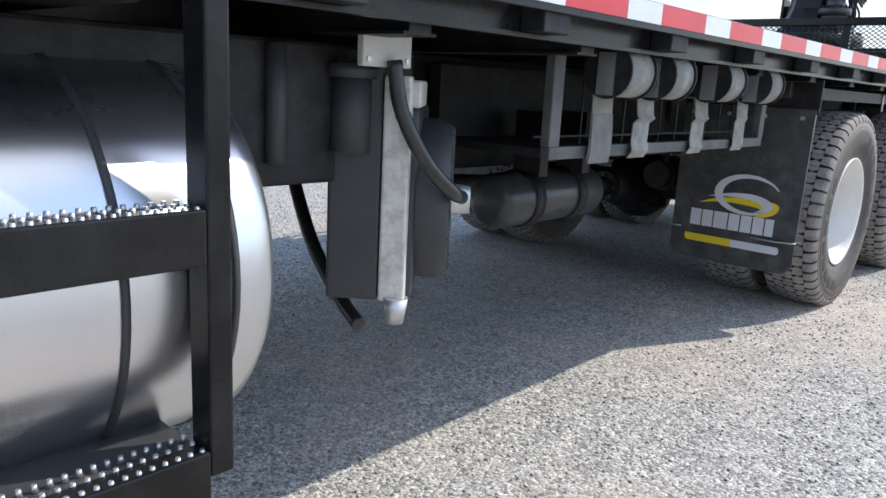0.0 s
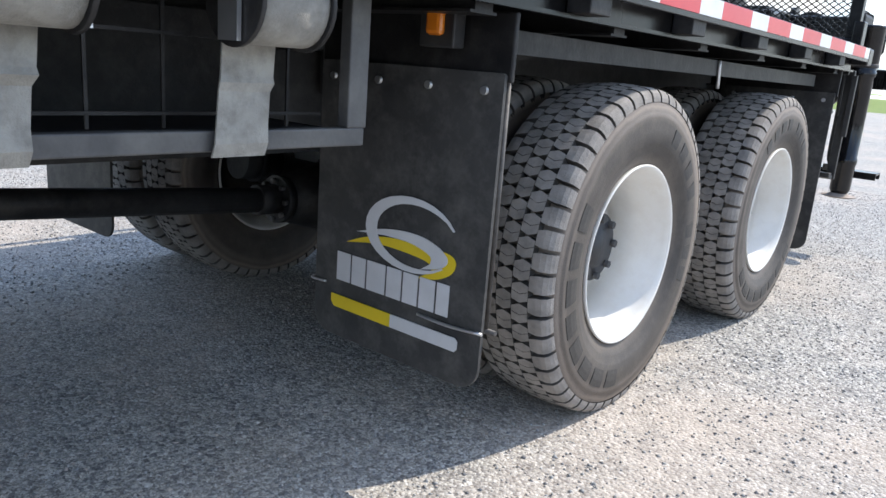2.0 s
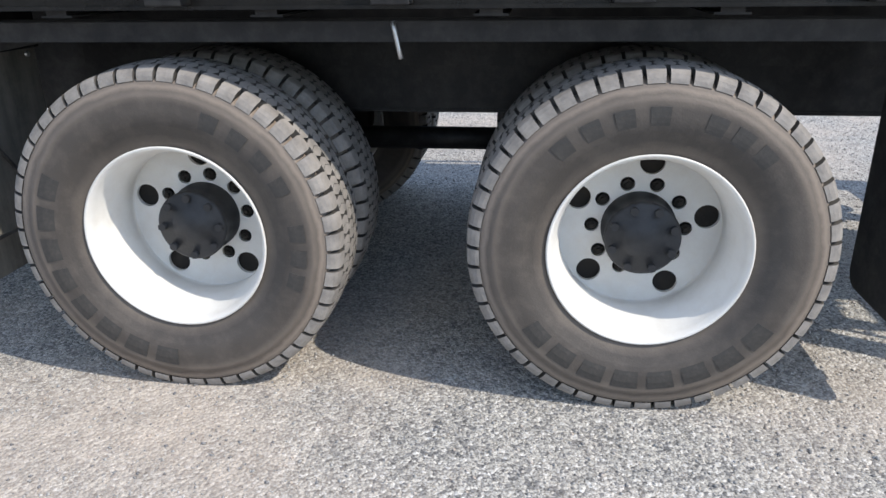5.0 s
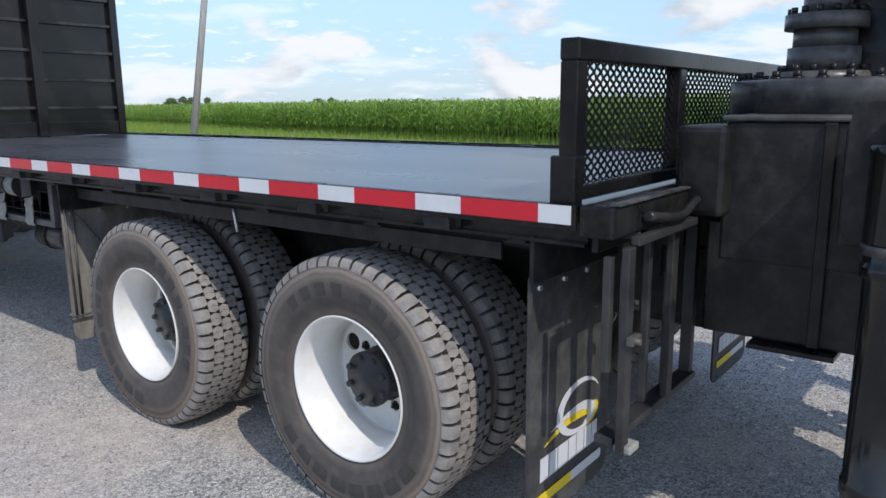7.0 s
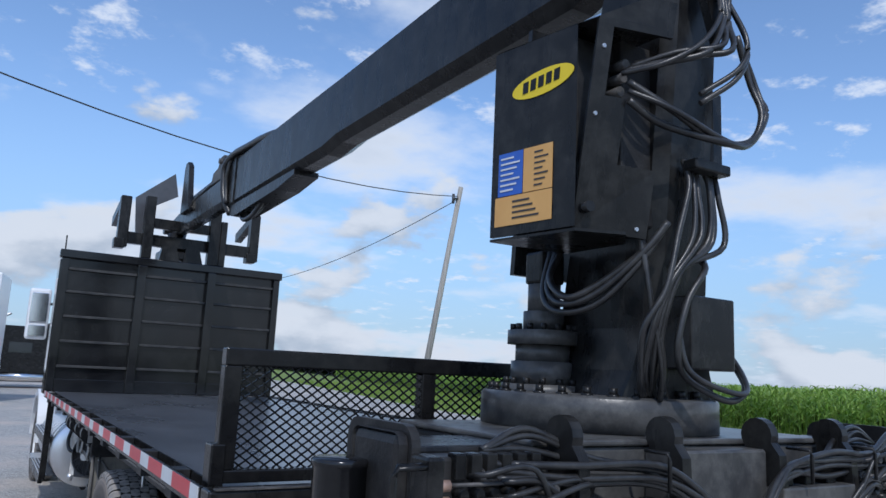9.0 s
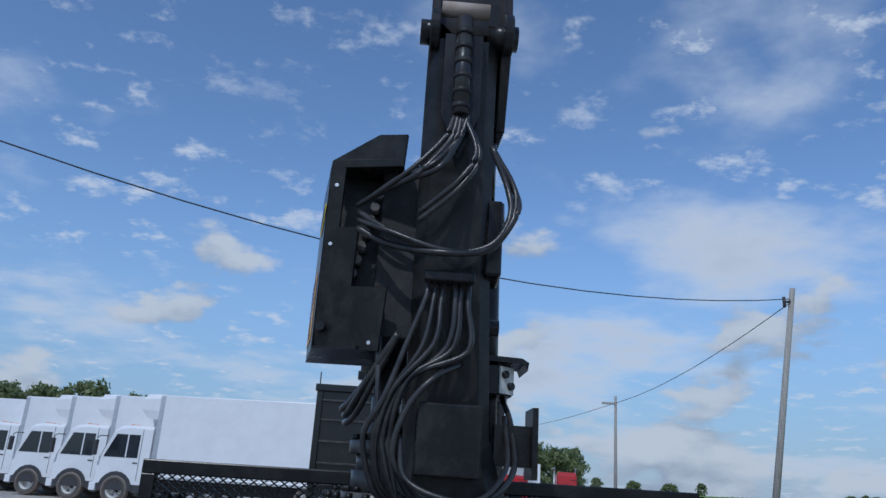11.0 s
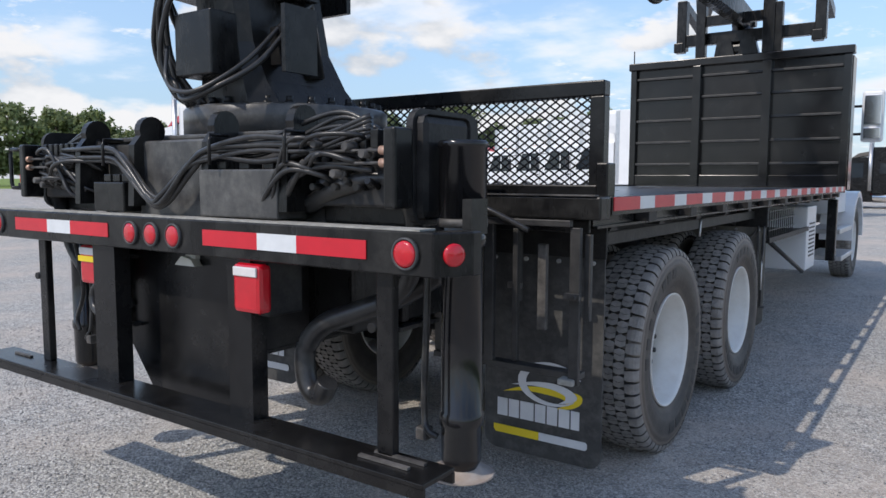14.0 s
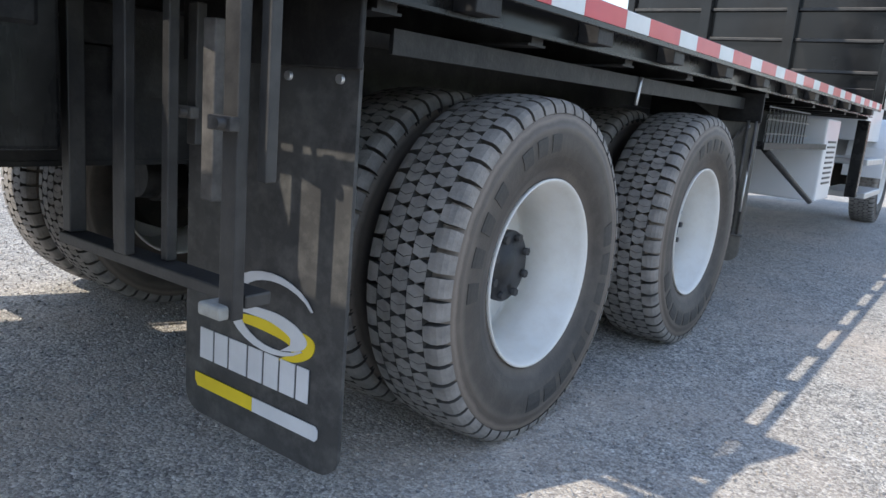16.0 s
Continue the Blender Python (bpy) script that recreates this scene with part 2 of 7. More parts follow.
def leaf_material(name, a, b, trans=0.35):
    m = bpy.data.materials.new(name)
    m.use_nodes = True
    nt = m.node_tree
    L = nt.links.new
    p = nt.nodes["Principled BSDF"]
    g = nt.nodes.new("ShaderNodeNewGeometry")
    mix = nt.nodes.new("ShaderNodeMix"); mix.data_type = "RGBA"
    mix.inputs["A"].default_value, mix.inputs["B"].default_value = (*a, 1), (*b, 1)
    L(g.outputs["Random Per Island"], mix.inputs["Factor"])
    co = nt.nodes.new("ShaderNodeTexCoord")
    n = node(nt, "ShaderNodeTexNoise", Scale=0.25, Detail=3.0)
    L(co.outputs["Object"], n.inputs["Vector"])
    hs = nt.nodes.new("ShaderNodeHueSaturation")
    mr = nt.nodes.new("ShaderNodeMapRange")
    mr.inputs["To Min"].default_value, mr.inputs["To Max"].default_value = 0.65, 1.35
    L(n.outputs["Fac"], mr.inputs["Value"]); L(mr.outputs[0], hs.inputs["Value"])
    L(mix.outputs["Result"], hs.inputs["Color"])
    L(hs.outputs[0], p.inputs["Base Color"])
    p.inputs["Roughness"].default_value = 0.55
    tr = nt.nodes.new("ShaderNodeBsdfTranslucent")
    L(hs.outputs[0], tr.inputs["Color"])
    ms = node(nt, "ShaderNodeMixShader", Fac=trans)
    out = nt.nodes["Material Output"]
    L(p.outputs[0], ms.inputs[1]); L(tr.outputs[0], ms.inputs[2]); L(ms.outputs[0], out.inputs["Surface"])
    return m


M_BLACK = surface("black_paint", (0.006, 0.006, 0.0065), (0.012, 0.012, 0.0125), 3.0, 0.13, 0, 0.08, 60, 0.38, 0, (0.12, 0.115, 0.105), 0.12, None, 0.3)
M_GLOSS = surface("glossy_black_paint", (0.005, 0.005, 0.006), (0.010, 0.010, 0.011), 2.5, 0.05, 0, 0.10, 9, 0.22, 0, (0.09, 0.088, 0.082), 0.10, None, 0.5)
M_CRANE = surface("crane_paint", (0.007, 0.007, 0.0075), (0.016, 0.0155, 0.015), 3.2, 0.13, 0, 0.12, 50, 0.44, 0, (0.22, 0.215, 0.20), 0.12, (2.6, 2.6, 0.55), 0.27)
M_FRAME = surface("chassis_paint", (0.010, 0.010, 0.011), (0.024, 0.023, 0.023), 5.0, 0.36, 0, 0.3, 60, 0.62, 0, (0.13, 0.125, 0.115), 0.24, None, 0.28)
# dusty crane paint, lightened further so its colour carries the sunlight on it
M_BASE = surface("dusty_sunlit_crane_paint", (0.040, 0.040, 0.041), (0.080, 0.078, 0.075), 3.6, 0.20, 0, 0.18, 60, 0.48, 0, (0.32, 0.31, 0.285), 0.30, (2.2, 2.2, 0.7), 0.42)
M_DECK = surface("deck_plate", (0.050, 0.053, 0.060), (0.082, 0.086, 0.096), 1.6, 0.20, 0, 0.16, 45, 0.38, 0, (0.20, 0.20, 0.21), 0.26, (1, 0.35, 1))
M_STEEL = surface("worn_steel", (0.022, 0.021, 0.021), (0.15, 0.14, 0.13), 8.0, 0.42, 0.1, 0.3, 80, 0.7)
M_DUSTY = surface("dusty_plate", (0.24, 0.235, 0.215), (0.44, 0.43, 0.395), 9.0, 0.6, 0.0, 0.3, 90, 0.8, 0, (0.10, 0.10, 0.095), 0.4)
M_RUST = surface("rusty_plate", (0.32, 0.25, 0.20), (0.42, 0.37, 0.33), 11.0, 0.7, 0.1, 0.3, 80)
M_STAKE = surface("stake_paint", (0.022, 0.022, 0.023), (0.060, 0.058, 0.055), 7.0, 0.40, 0.1, 0.2, 80, 0.6)
M_RUBBER = tyre_material()
M_LETTER = surface("letter_rubber", (0.030, 0.029, 0.028), (0.050, 0.047, 0.044), 9.0, 0.50, 0, 0.2, 160, 0.75, 0, (0.15, 0.13, 0.11), 0.35)
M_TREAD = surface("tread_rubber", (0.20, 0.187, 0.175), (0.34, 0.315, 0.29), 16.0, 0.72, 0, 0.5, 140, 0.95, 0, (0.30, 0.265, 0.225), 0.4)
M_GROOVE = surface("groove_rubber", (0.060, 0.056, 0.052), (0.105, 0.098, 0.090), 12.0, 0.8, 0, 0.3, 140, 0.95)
M_HOSE = surface("hose_rubber", (0.014, 0.014, 0.015), (0.034, 0.033, 0.032), 8.0, 0.20, 0, 0.15, 220, 0.42, 0, (0.16, 0.155, 0.145), 0.16)
M_FLAP = surface("flap_rubber", (0.040, 0.040, 0.041), (0.070, 0.069, 0.067), 5.0, 0.45, 0, 0.15, 90, 0.65, 0, (0.34, 0.33, 0.30), 0.22, None, 0.28)
M_FLAPDUST = surface("dusty_flap_rubber", (0.13, 0.122, 0.108), (0.25, 0.235, 0.205), 4.0, 0.6, 0, 0.15, 90, 0.8, 0, (0.36, 0.33, 0.285), 0.45, (4, 4, 0.6))
M_RIM = surface("white_rim_paint", (0.80, 0.79, 0.755), (0.74, 0.725, 0.685), 5.0, 0.34, 0, 0.06, 120, 0.5, 0.1, (0.50, 0.42, 0.33), 0.22)
M_HUB = surface("hub_paint", (0.020, 0.021, 0.023), (0.040, 0.041, 0.044), 12.0, 0.42, 0.1, 0.3, 70, 0.6)
M_HOLE = surface("brake_iron", (0.012, 0.011, 0.010), (0.03, 0.025, 0.02), 12.0, 0.8, 0.0, 0.3, 70)
M_CHROME = surface("polished_aluminium", (0.78, 0.79, 0.80), (0.70, 0.71, 0.73), 3.0, 0.10, 1.0, 0.03, 60, 0.22)
M_ALU = surface("bare_aluminium", (0.55, 0.56, 0.57), (0.66, 0.66, 0.66), 8.0, 0.32, 0.9, 0.1, 90, 0.5)
M_TANK = surface("polished_tank_aluminium", (0.76, 0.77, 0.79), (0.66, 0.67, 0.69), 2.0, 0.20, 1.0, 0.03, 30, 0.38, 0, (0.50, 0.48, 0.45), 0.12)
M_WORN = surface("worn_pale_aluminium", (0.72, 0.70, 0.66), (0.58, 0.55, 0.50), 13.0, 0.5, 0.3, 0.25, 90, 0.7, 0, (0.16, 0.14, 0.12), 0.5)
M_STRAP = surface("strap_webbing", (0.38, 0.37, 0.335), (0.24, 0.232, 0.21), 9.0, 0.85, 0, 0.5, 300, None, 0, (0.07, 0.066, 0.06), 0.5)
M_STRAPEND = surface("soiled_webbing", (0.17, 0.165, 0.155), (0.24, 0.235, 0.22), 12.0, 0.9, 0, 0.5, 300)
M_RACK = surface("grey_rack_paint", (0.065, 0.065, 0.067), (0.125, 0.123, 0.118), 8.0, 0.42, 0, 0.2, 80, 0.6, 0, (0.04, 0.04, 0.038), 0.4)
M_VESSEL = surface("dark_vessel_paint", (0.030, 0.032, 0.036), (0.052, 0.054, 0.058), 4.0, 0.20, 0, 0.08, 60, 0.38, 0, (0.14, 0.135, 0.125), 0.2)
M_RED = surface("red_tape", (0.62, 0.012, 0.028), (0.55, 0.010, 0.024), 7.0, 0.28, 0, 0.05, 350, 0.4, 0.2)
M_WHITE = surface("white_tape", (0.72, 0.74, 0.75), (0.64, 0.66, 0.67), 7.0, 0.30, 0, 0.05, 350, 0.45, 0.2, (0.35, 0.33, 0.30), 0.12)
M_YELLOW = surface("yellow_ink", (0.80, 0.60, 0.02), (0.74, 0.54, 0.02), 8.0, 0.5, 0, 0.05, 100)
M_INK = surface("white_ink", (0.66, 0.67, 0.69), (0.58, 0.59, 0.61), 8.0, 0.5, 0, 0.05, 100)
M_LENS = surface("red_lens", (0.60, 0.008, 0.02), (0.50, 0.006, 0.016), 12.0, 0.12, 0, 0.25, 130, 0.2, 0.6)
M_AMBER = surface("amber_lens", (0.75, 0.22, 0.02), (0.65, 0.18, 0.02), 12.0, 0.15, 0, 0.2, 130, 0.25, 0.5)
M_CLEARLENS = surface("clear_lens", (0.75, 0.72, 0.70), (0.65, 0.62, 0.6), 12.0, 0.15, 0, 0.2, 130, 0.25, 0.5)
M_WPAINT = surface("white_vehicle_paint", (0.78, 0.79, 0.80), (0.72, 0.73, 0.74), 1.5, 0.30, 0, 0.03, 40, 0.42, 0.3)
M_GREYPL = surface("cream_plate", (0.62, 0.62, 0.56), (0.55, 0.55, 0.50), 6.0, 0.5, 0, 0.1, 90)
M_DKGREY = surface("dark_plastic", (0.035, 0.036, 0.038), (0.05, 0.05, 0.053), 6.0, 0.45, 0, 0.2, 120)
M_GLASSDK = surface("dark_glass", (0.015, 0.02, 0.024), (0.02, 0.026, 0.03), 2.0, 0.06, 0, 0.0, 40, 0.1, 0.4)
M_REDP = surface("red_vehicle_paint", (0.50, 0.02, 0.025), (0.42, 0.018, 0.02), 2.0, 0.28, 0, 0.03, 60, 0.4, 0.3)
M_BLUEP = surface("blue_vehicle_paint", (0.04, 0.10, 0.35), (0.03, 0.08, 0.28), 2.0, 0.3, 0, 0.03, 60, 0.4, 0.3)
M_BLUE = surface("blue_decal", (0.04, 0.13, 0.50), (0.035, 0.11, 0.45), 6.0, 0.4, 0, 0.03, 60)
M_ORANGE = surface("orange_decal", (0.68, 0.38, 0.12), (0.62, 0.33, 0.10), 6.0, 0.45, 0, 0.03, 60)
M_BRASS = surface("copper_fitting", (0.55, 0.36, 0.27), (0.48, 0.30, 0.22), 14.0, 0.4, 0.6, 0.1, 90)
M_POLE = surface("weathered_pole", (0.40, 0.375, 0.335), (0.27, 0.255, 0.23), 3.0, 0.85, 0, 0.5, 40, None, 0, None, 0, (6, 6, 0.4))
M_WIRE = surface("cable_sheath", (0.03, 0.03, 0.032), (0.05, 0.05, 0.05), 3.0, 0.6)
M_BARK = surface("bark", (0.10, 0.075, 0.055), (0.15, 0.12, 0.09), 5.0, 0.9, 0, 0.6, 30)
M_ROOF = surface("red_roof_sheet", (0.45, 0.03, 0.03), (0.38, 0.025, 0.028), 0.6, 0.5, 0, 0.1, 10)
M_WALL = surface("grey_wall_sheet", (0.16, 0.16, 0.16), (0.22, 0.215, 0.21), 0.7, 0.7, 0, 0.1, 10)
M_FABRIC = leaf_material("white_fabric_cover", (0.92, 0.92, 0.92), (0.90, 0.90, 0.90), 0.72)
M_GRAVEL = gravel_material()
M_GRASS = surface("grass_ground", (0.12, 0.20, 0.03), (0.20, 0.26, 0.045), 0.35, 0.9, 0, 0.8, 14, None, 0, (0.26, 0.25, 0.07), 0.5)
M_CORN = leaf_material("corn_leaf", (0.18, 0.33, 0.045), (0.36, 0.50, 0.11))
M_BLADE = leaf_material("grass_blade", (0.15, 0.27, 0.03), (0.30, 0.38, 0.07))
M_LEAF = leaf_material("tree_leaf", (0.17, 0.215, 0.085), (0.27, 0.31, 0.14), 0.5)
M_CANOPY = surface("corn_canopy", (0.13, 0.26, 0.035), (0.24, 0.36, 0.07), 2.5, 0.8, 0, 1.0, 9)


# ---- mesh helpers ----
def box(bm, x0, x1, y0, y1, z0, z1, m=None, bevel=0.0):
    r = bmesh.ops.create_cube(bm, size=1.0)
    vs = r["verts"]
    for v in vs:
        v.co = Vector(((x0 + x1) / 2 + v.co.x * (x1 - x0), (y0 + y1) / 2 + v.co.y * (y1 - y0), (z0 + z1) / 2 + v.co.z * (z1 - z0)))
    if bevel:
        es = list({e for v in vs for e in v.link_edges})
        r2 = bmesh.ops.bevel(bm, geom=es, offset=bevel, segments=2, affect="EDGES", profile=0.5)
        vs = list({v for f in r2["faces"] for v in f.verts} | {v for v in vs if v.is_valid})
    if m is not None:
        bmesh.ops.transform(bm, matrix=m, verts=vs)
    return vs


def cyl(bm, a, b, r, seg=20, r2=None, caps=True):
    a, b = Vector(a), Vector(b)
    d = b - a
    q = d.to_track_quat("Z", "Y").to_matrix().to_4x4()
    res = bmesh.ops.create_cone(bm, cap_ends=caps, segments=seg, radius1=r, radius2=r if r2 is None else r2, depth=d.length,
                                matrix=Matrix.Translation((a + b) / 2) @ q)
    for v in res["verts"]:
        for f in v.link_faces:
            f.smooth = len(f.verts) == 4
    return res["verts"]


def spline(points, n=8):
    """A smooth line through the points (Catmull-Rom)."""
    ps = [Vector(p) for p in points]
    ps = [2 * ps[0] - ps[1]] + ps + [2 * ps[-1] - ps[-2]]
    out = []
    for i in range(1, len(ps) - 2):
        p0, p1, p2, p3 = ps[i - 1:i + 3]
        for k in range(n):
            t = k / n
            out.append(0.5 * ((2 * p1) + (p2 - p0) * t + (2 * p0 - 5 * p1 + 4 * p2 - p3) * t * t + (3 * p1 - p0 - 3 * p2 + p3) * t ** 3))
    out.append(ps[-2])
    return out


def tube(bm, points, r, seg=8, n=8, smooth=True):
    line = spline(points, n) if smooth else [Vector(p) for p in points]
    rings = []
    ref = Vector((0.31, 0.22, 0.92))
    for i, p in enumerate(line):
        d = (line[min(i + 1, len(line) - 1)] - line[max(i - 1, 0)]).normalized()
        u = d.cross(ref)
        if u.length < 0.05:
            u = d.cross(Vector((1, 0, 0)))
        u.normalize()
        w = d.cross(u)
        rings.append([bm.verts.new(p + r * (math.cos(2 * math.pi * k / seg) * u + math.sin(2 * math.pi * k / seg) * w)) for k in range(seg)])
    for a, b in zip(rings, rings[1:]):
        for k in range(seg):
            f = bm.faces.new((a[k], a[(k + 1) % seg], b[(k + 1) % seg], b[k]))
            f.smooth = True
    bm.faces.new(rings[0][::-1]); bm.faces.new(rings[-1])


def prism(bm, poly, axis, a, b, bevel=0.0):
    """A flat outline (list of pairs) pulled along an axis from a to b."""
    def at(p, t):
        u, v = p
        return Vector((t, u, v)) if axis == "x" else Vector((u, t, v)) if axis == "y" else Vector((u, v, t))
    lo = [bm.verts.new(at(p, a)) for p in poly]
    hi = [bm.verts.new(at(p, b)) for p in poly]
    n = len(poly)
    fs = [bm.faces.new(lo), bm.faces.new(hi)]
    for i in range(n):
        fs.append(bm.faces.new((lo[i], lo[(i + 1) % n], hi[(i + 1) % n], hi[i])))
    bmesh.ops.recalc_face_normals(bm, faces=fs)
    if bevel:
        es = list({e for f in fs for e in f.edges})
        bmesh.ops.bevel(bm, geom=es, offset=bevel, segments=1, affect="EDGES")


def loft(bm, sections):
    """Skins a row of closed outlines with equal counts."""
    rings = [[bm.verts.new(Vector(p)) for p in s] for s in sections]
    n = len(rings[0])
    fs = []
    for a, b in zip(rings, rings[1:]):
        for k in range(n):
            fs.append(bm.faces.new((a[k], a[(k + 1) % n], b[(k + 1) % n], b[k])))
    fs.append(bm.faces.new(rings[0][::-1])); fs.append(bm.faces.new(rings[-1]))
    bmesh.ops.recalc_face_normals(bm, faces=fs)


def lathe(bm, profile, seg=64, smooth=True):
    """Turns (x, r) pairs about the x axis."""
    rings = []
    for x, r in profile:
        rings.append([bm.verts.new((x, r * math.cos(2 * math.pi * k / seg), r * math.sin(2 * math.pi * k / seg))) for k in range(seg)])
    for a, b in zip(rings, rings[1:]):
        for k in range(seg):
            f = bm.faces.new((a[k], b[k], b[(k + 1) % seg], a[(k + 1) % seg]))
            f.smooth = smooth
    return rings


def to_mesh(name, bm, material, recalc=True):
    if recalc:
        bmesh.ops.recalc_face_normals(bm, faces=bm.faces[:])
    me = bpy.data.meshes.new(name)
    bm.to_mesh(me)
    bm.free()
    me.materials.append(material)
    return me


def put(name, me, parent=None, m=None, label=""):
    ob = new(name, me)
    if parent is not None:
        ob.parent = parent
    if m is not None:
        ob.matrix_local = m
    if label:
        tagged(ob, label)
    return ob


def part(name, bm, material, parent, label="", m=None):
    return put(name, to_mesh(name, bm, material), parent, m, label)


def thing(name, label, category, at=(0, 0, 0), group="", turn=0.0):
    ob = new(name)
    ob.empty_display_size = 0.2
    ob.matrix_local = pose(*at, 0, 0, turn)
    return tagged(ob, label, category, group)


def B():
    return bmesh.new()


# ---- ground ----
def flat(name, x0, x1, y0, y1, z, material, label, category):
    bm = B()
    vs = [bm.verts.new(p) for p in ((x0, y0, z), (x1, y0, z), (x1, y1, z), (x0, y1, z))]
    bm.faces.new(vs)
    return tagged(put(name, to_mesh(name, bm, material)), label, category, kind="structure")


flat("ground", -1500, 1500, -1500, 1500, -0.04, M_GRASS, "green grassy field reaching the horizon", "ground")


def lot():
    bm = B()
    top = [(-95, -60), (13.5, -60), (13.5, 10), (17, 30), (24, 60), (34, 125), (-95, 125)]
    prism(bm, top, "z", -0.3, 0.0)
    return tagged(put("pavement", to_mesh("pavement", bm, M_GRAVEL)), "grey crushed stone truck lot with tan patches", "pavement", kind="structure")


lot()


def stone_material():
    m = bpy.data.materials.new("loose_stone")
    m.use_nodes = True
    nt = m.node_tree
    L = nt.links.new
    p = nt.nodes["Principled BSDF"]
    g = nt.nodes.new("ShaderNodeNewGeometry")
    ramp = nt.nodes.new("ShaderNodeValToRGB")
    e = ramp.color_ramp.elements
    e[0].position, e[0].color = 0.0, (0.17, 0.17, 0.175, 1)
    e[1].position, e[1].color = 1.0, (0.54, 0.53, 0.51, 1)
    for q, c in ((0.35, (0.30, 0.30, 0.295, 1)), (0.7, (0.43, 0.42, 0.40, 1)), (0.86, (0.47, 0.40, 0.35, 1))):
        k = e.new(q); k.color = c
    L(g.outputs["Random Per Island"], ramp.inputs[0])
    co = nt.nodes.new("ShaderNodeTexCoord")
    n = node(nt, "ShaderNodeTexNoise", Scale=260.0, Detail=3.0)
    L(co.outputs["Object"], n.inputs["Vector"])
    hs = nt.nodes.new("ShaderNodeHueSaturation")
    mr = nt.nodes.new("ShaderNodeMapRange")
    mr.inputs["To Min"].default_value, mr.inputs["To Max"].default_value = 0.75, 1.25
    L(n.outputs["Fac"], mr.inputs["Value"]); L(mr.outputs[0], hs.inputs["Value"]); L(ramp.outputs[0], hs.inputs["Color"])
    L(hs.outputs[0], p.inputs["Base Color"])
    p.inputs["Roughness"].default_value = 0.9
    return m


def loose_stones():
    """Angular stones lying on the lot round the truck, thinning out with distance."""
    rng = np.random.default_rng(21)
    n = 120000
    xy = np.stack([rng.uniform(-4.6, 4.2, n), rng.uniform(-6.6, 5.6, n)], 1)
    size = 0.003 + 0.005 * rng.random(n) ** 2.6
    base = np.array([(1, 0, 0), (-1, 0, 0), (0, 1, 0), (0, -1, 0), (0, 0, 1), (0, 0, -1)], float)
    v = base[None] * rng.uniform(0.55, 1.35, (n, 6, 1)) + rng.normal(0, 0.16, (n, 6, 3))
    a = rng.uniform(0, 6.283, n)
    ca, sa = np.cos(a)[:, None], np.sin(a)[:, None]
    w = np.empty_like(v)
    w[..., 0] = (v[..., 0] * ca - v[..., 1] * sa) * size[:, None] + xy[:, 0:1]
    w[..., 1] = (v[..., 0] * sa + v[..., 1] * ca) * size[:, None] + xy[:, 1:2]
    w[..., 2] = v[..., 2] * size[:, None] * 0.75 + size[:, None] * 0.25
    tri = np.array([(0, 2, 4), (2, 1, 4), (1, 3, 4), (3, 0, 4), (2, 0, 5), (1, 2, 5), (3, 1, 5), (0, 3, 5)])
    idx = (tri[None] + 6 * np.arange(n)[:, None, None]).reshape(-1)
    me = bpy.data.meshes.new("loose_stones")
    me.vertices.add(n * 6); me.vertices.foreach_set("co", w.reshape(-1))
    me.loops.add(len(idx)); me.loops.foreach_set("vertex_index", idx.astype(np.int32))
    me.polygons.add(n * 8); me.polygons.foreach_set("loop_start", np.arange(0, n * 24, 3, dtype=np.int32))
    me.update(calc_edges=True)
    me.materials.append(stone_material())
    tagged(put("loose_stones", me), "loose angular grey stones lying on the lot", "gravel", kind="stuff")


loose_stones()

# ---- truck ----
truck = thing("flatbed_truck", "black flatbed truck with white wheels and steel deck", "truck")

TYRE_R, HUB_Z, AXLE_Y = 0.515, 0.505, 0.70


def tyre_mesh():
    bm = B()
    prof = [(-0.098, 0.272), (-0.112, 0.288), (-0.128, 0.325), (-0.139, 0.385), (-0.138, 0.43), (-0.132, 0.452), (-0.128, 0.458), (-0.118, 0.474), (-0.100, 0.487),
            (-0.06, 0.490), (0.06, 0.490), (0.100, 0.487), (0.118, 0.482), (0.130, 0.476), (0.1336, 0.472), (0.1340, 0.462), (0.1360, 0.460), (0.1355, 0.446), (0.1385, 0.444), (0.1390, 0.43), (0.1400, 0.395),
            (0.1375, 0.352), (0.1355, 0.350), (0.1285, 0.323), (0.1265, 0.321), (0.112, 0.288), (0.098, 0.272)]
    lathe(bm, prof, 96)
    return to_mesh("tyre", bm, M_RUBBER)


def letter_mesh(span, r0, r1):
    """One plain raised bar that follows the bulge of the side wall."""
    bm = B()
    n, q = 4, 4
    def grid(up):
        g = []
        for i in range(q + 1):
            r = r0 + (r1 - r0) * i / q
            x = 0.1402 - 3.2 * (r - 0.402) ** 2 - 0.9 * max(0.0, 0.36 - r) ** 1.5 + up
            g.append([bm.verts.new((x, r * math.cos(radians(span * k / n)), r * math.sin(radians(span * k / n)))) for k in range(n + 1)])
        return g
    lo, hi = grid(-0.012), grid(0.0022)
    for i in range(q):
        for k in range(n):
            bm.faces.new((hi[i][k], hi[i][k + 1], hi[i + 1][k + 1], hi[i + 1][k]))
        for k in (0, n):
            bm.faces.new((lo[i][k], lo[i + 1][k], hi[i + 1][k], hi[i][k]))
    for i in (0, q):
        for k in range(n):
            bm.faces.new((lo[i][k], lo[i][k + 1], hi[i][k + 1], hi[i][k]))
    return to_mesh("raised_bar", bm, M_LETTER)


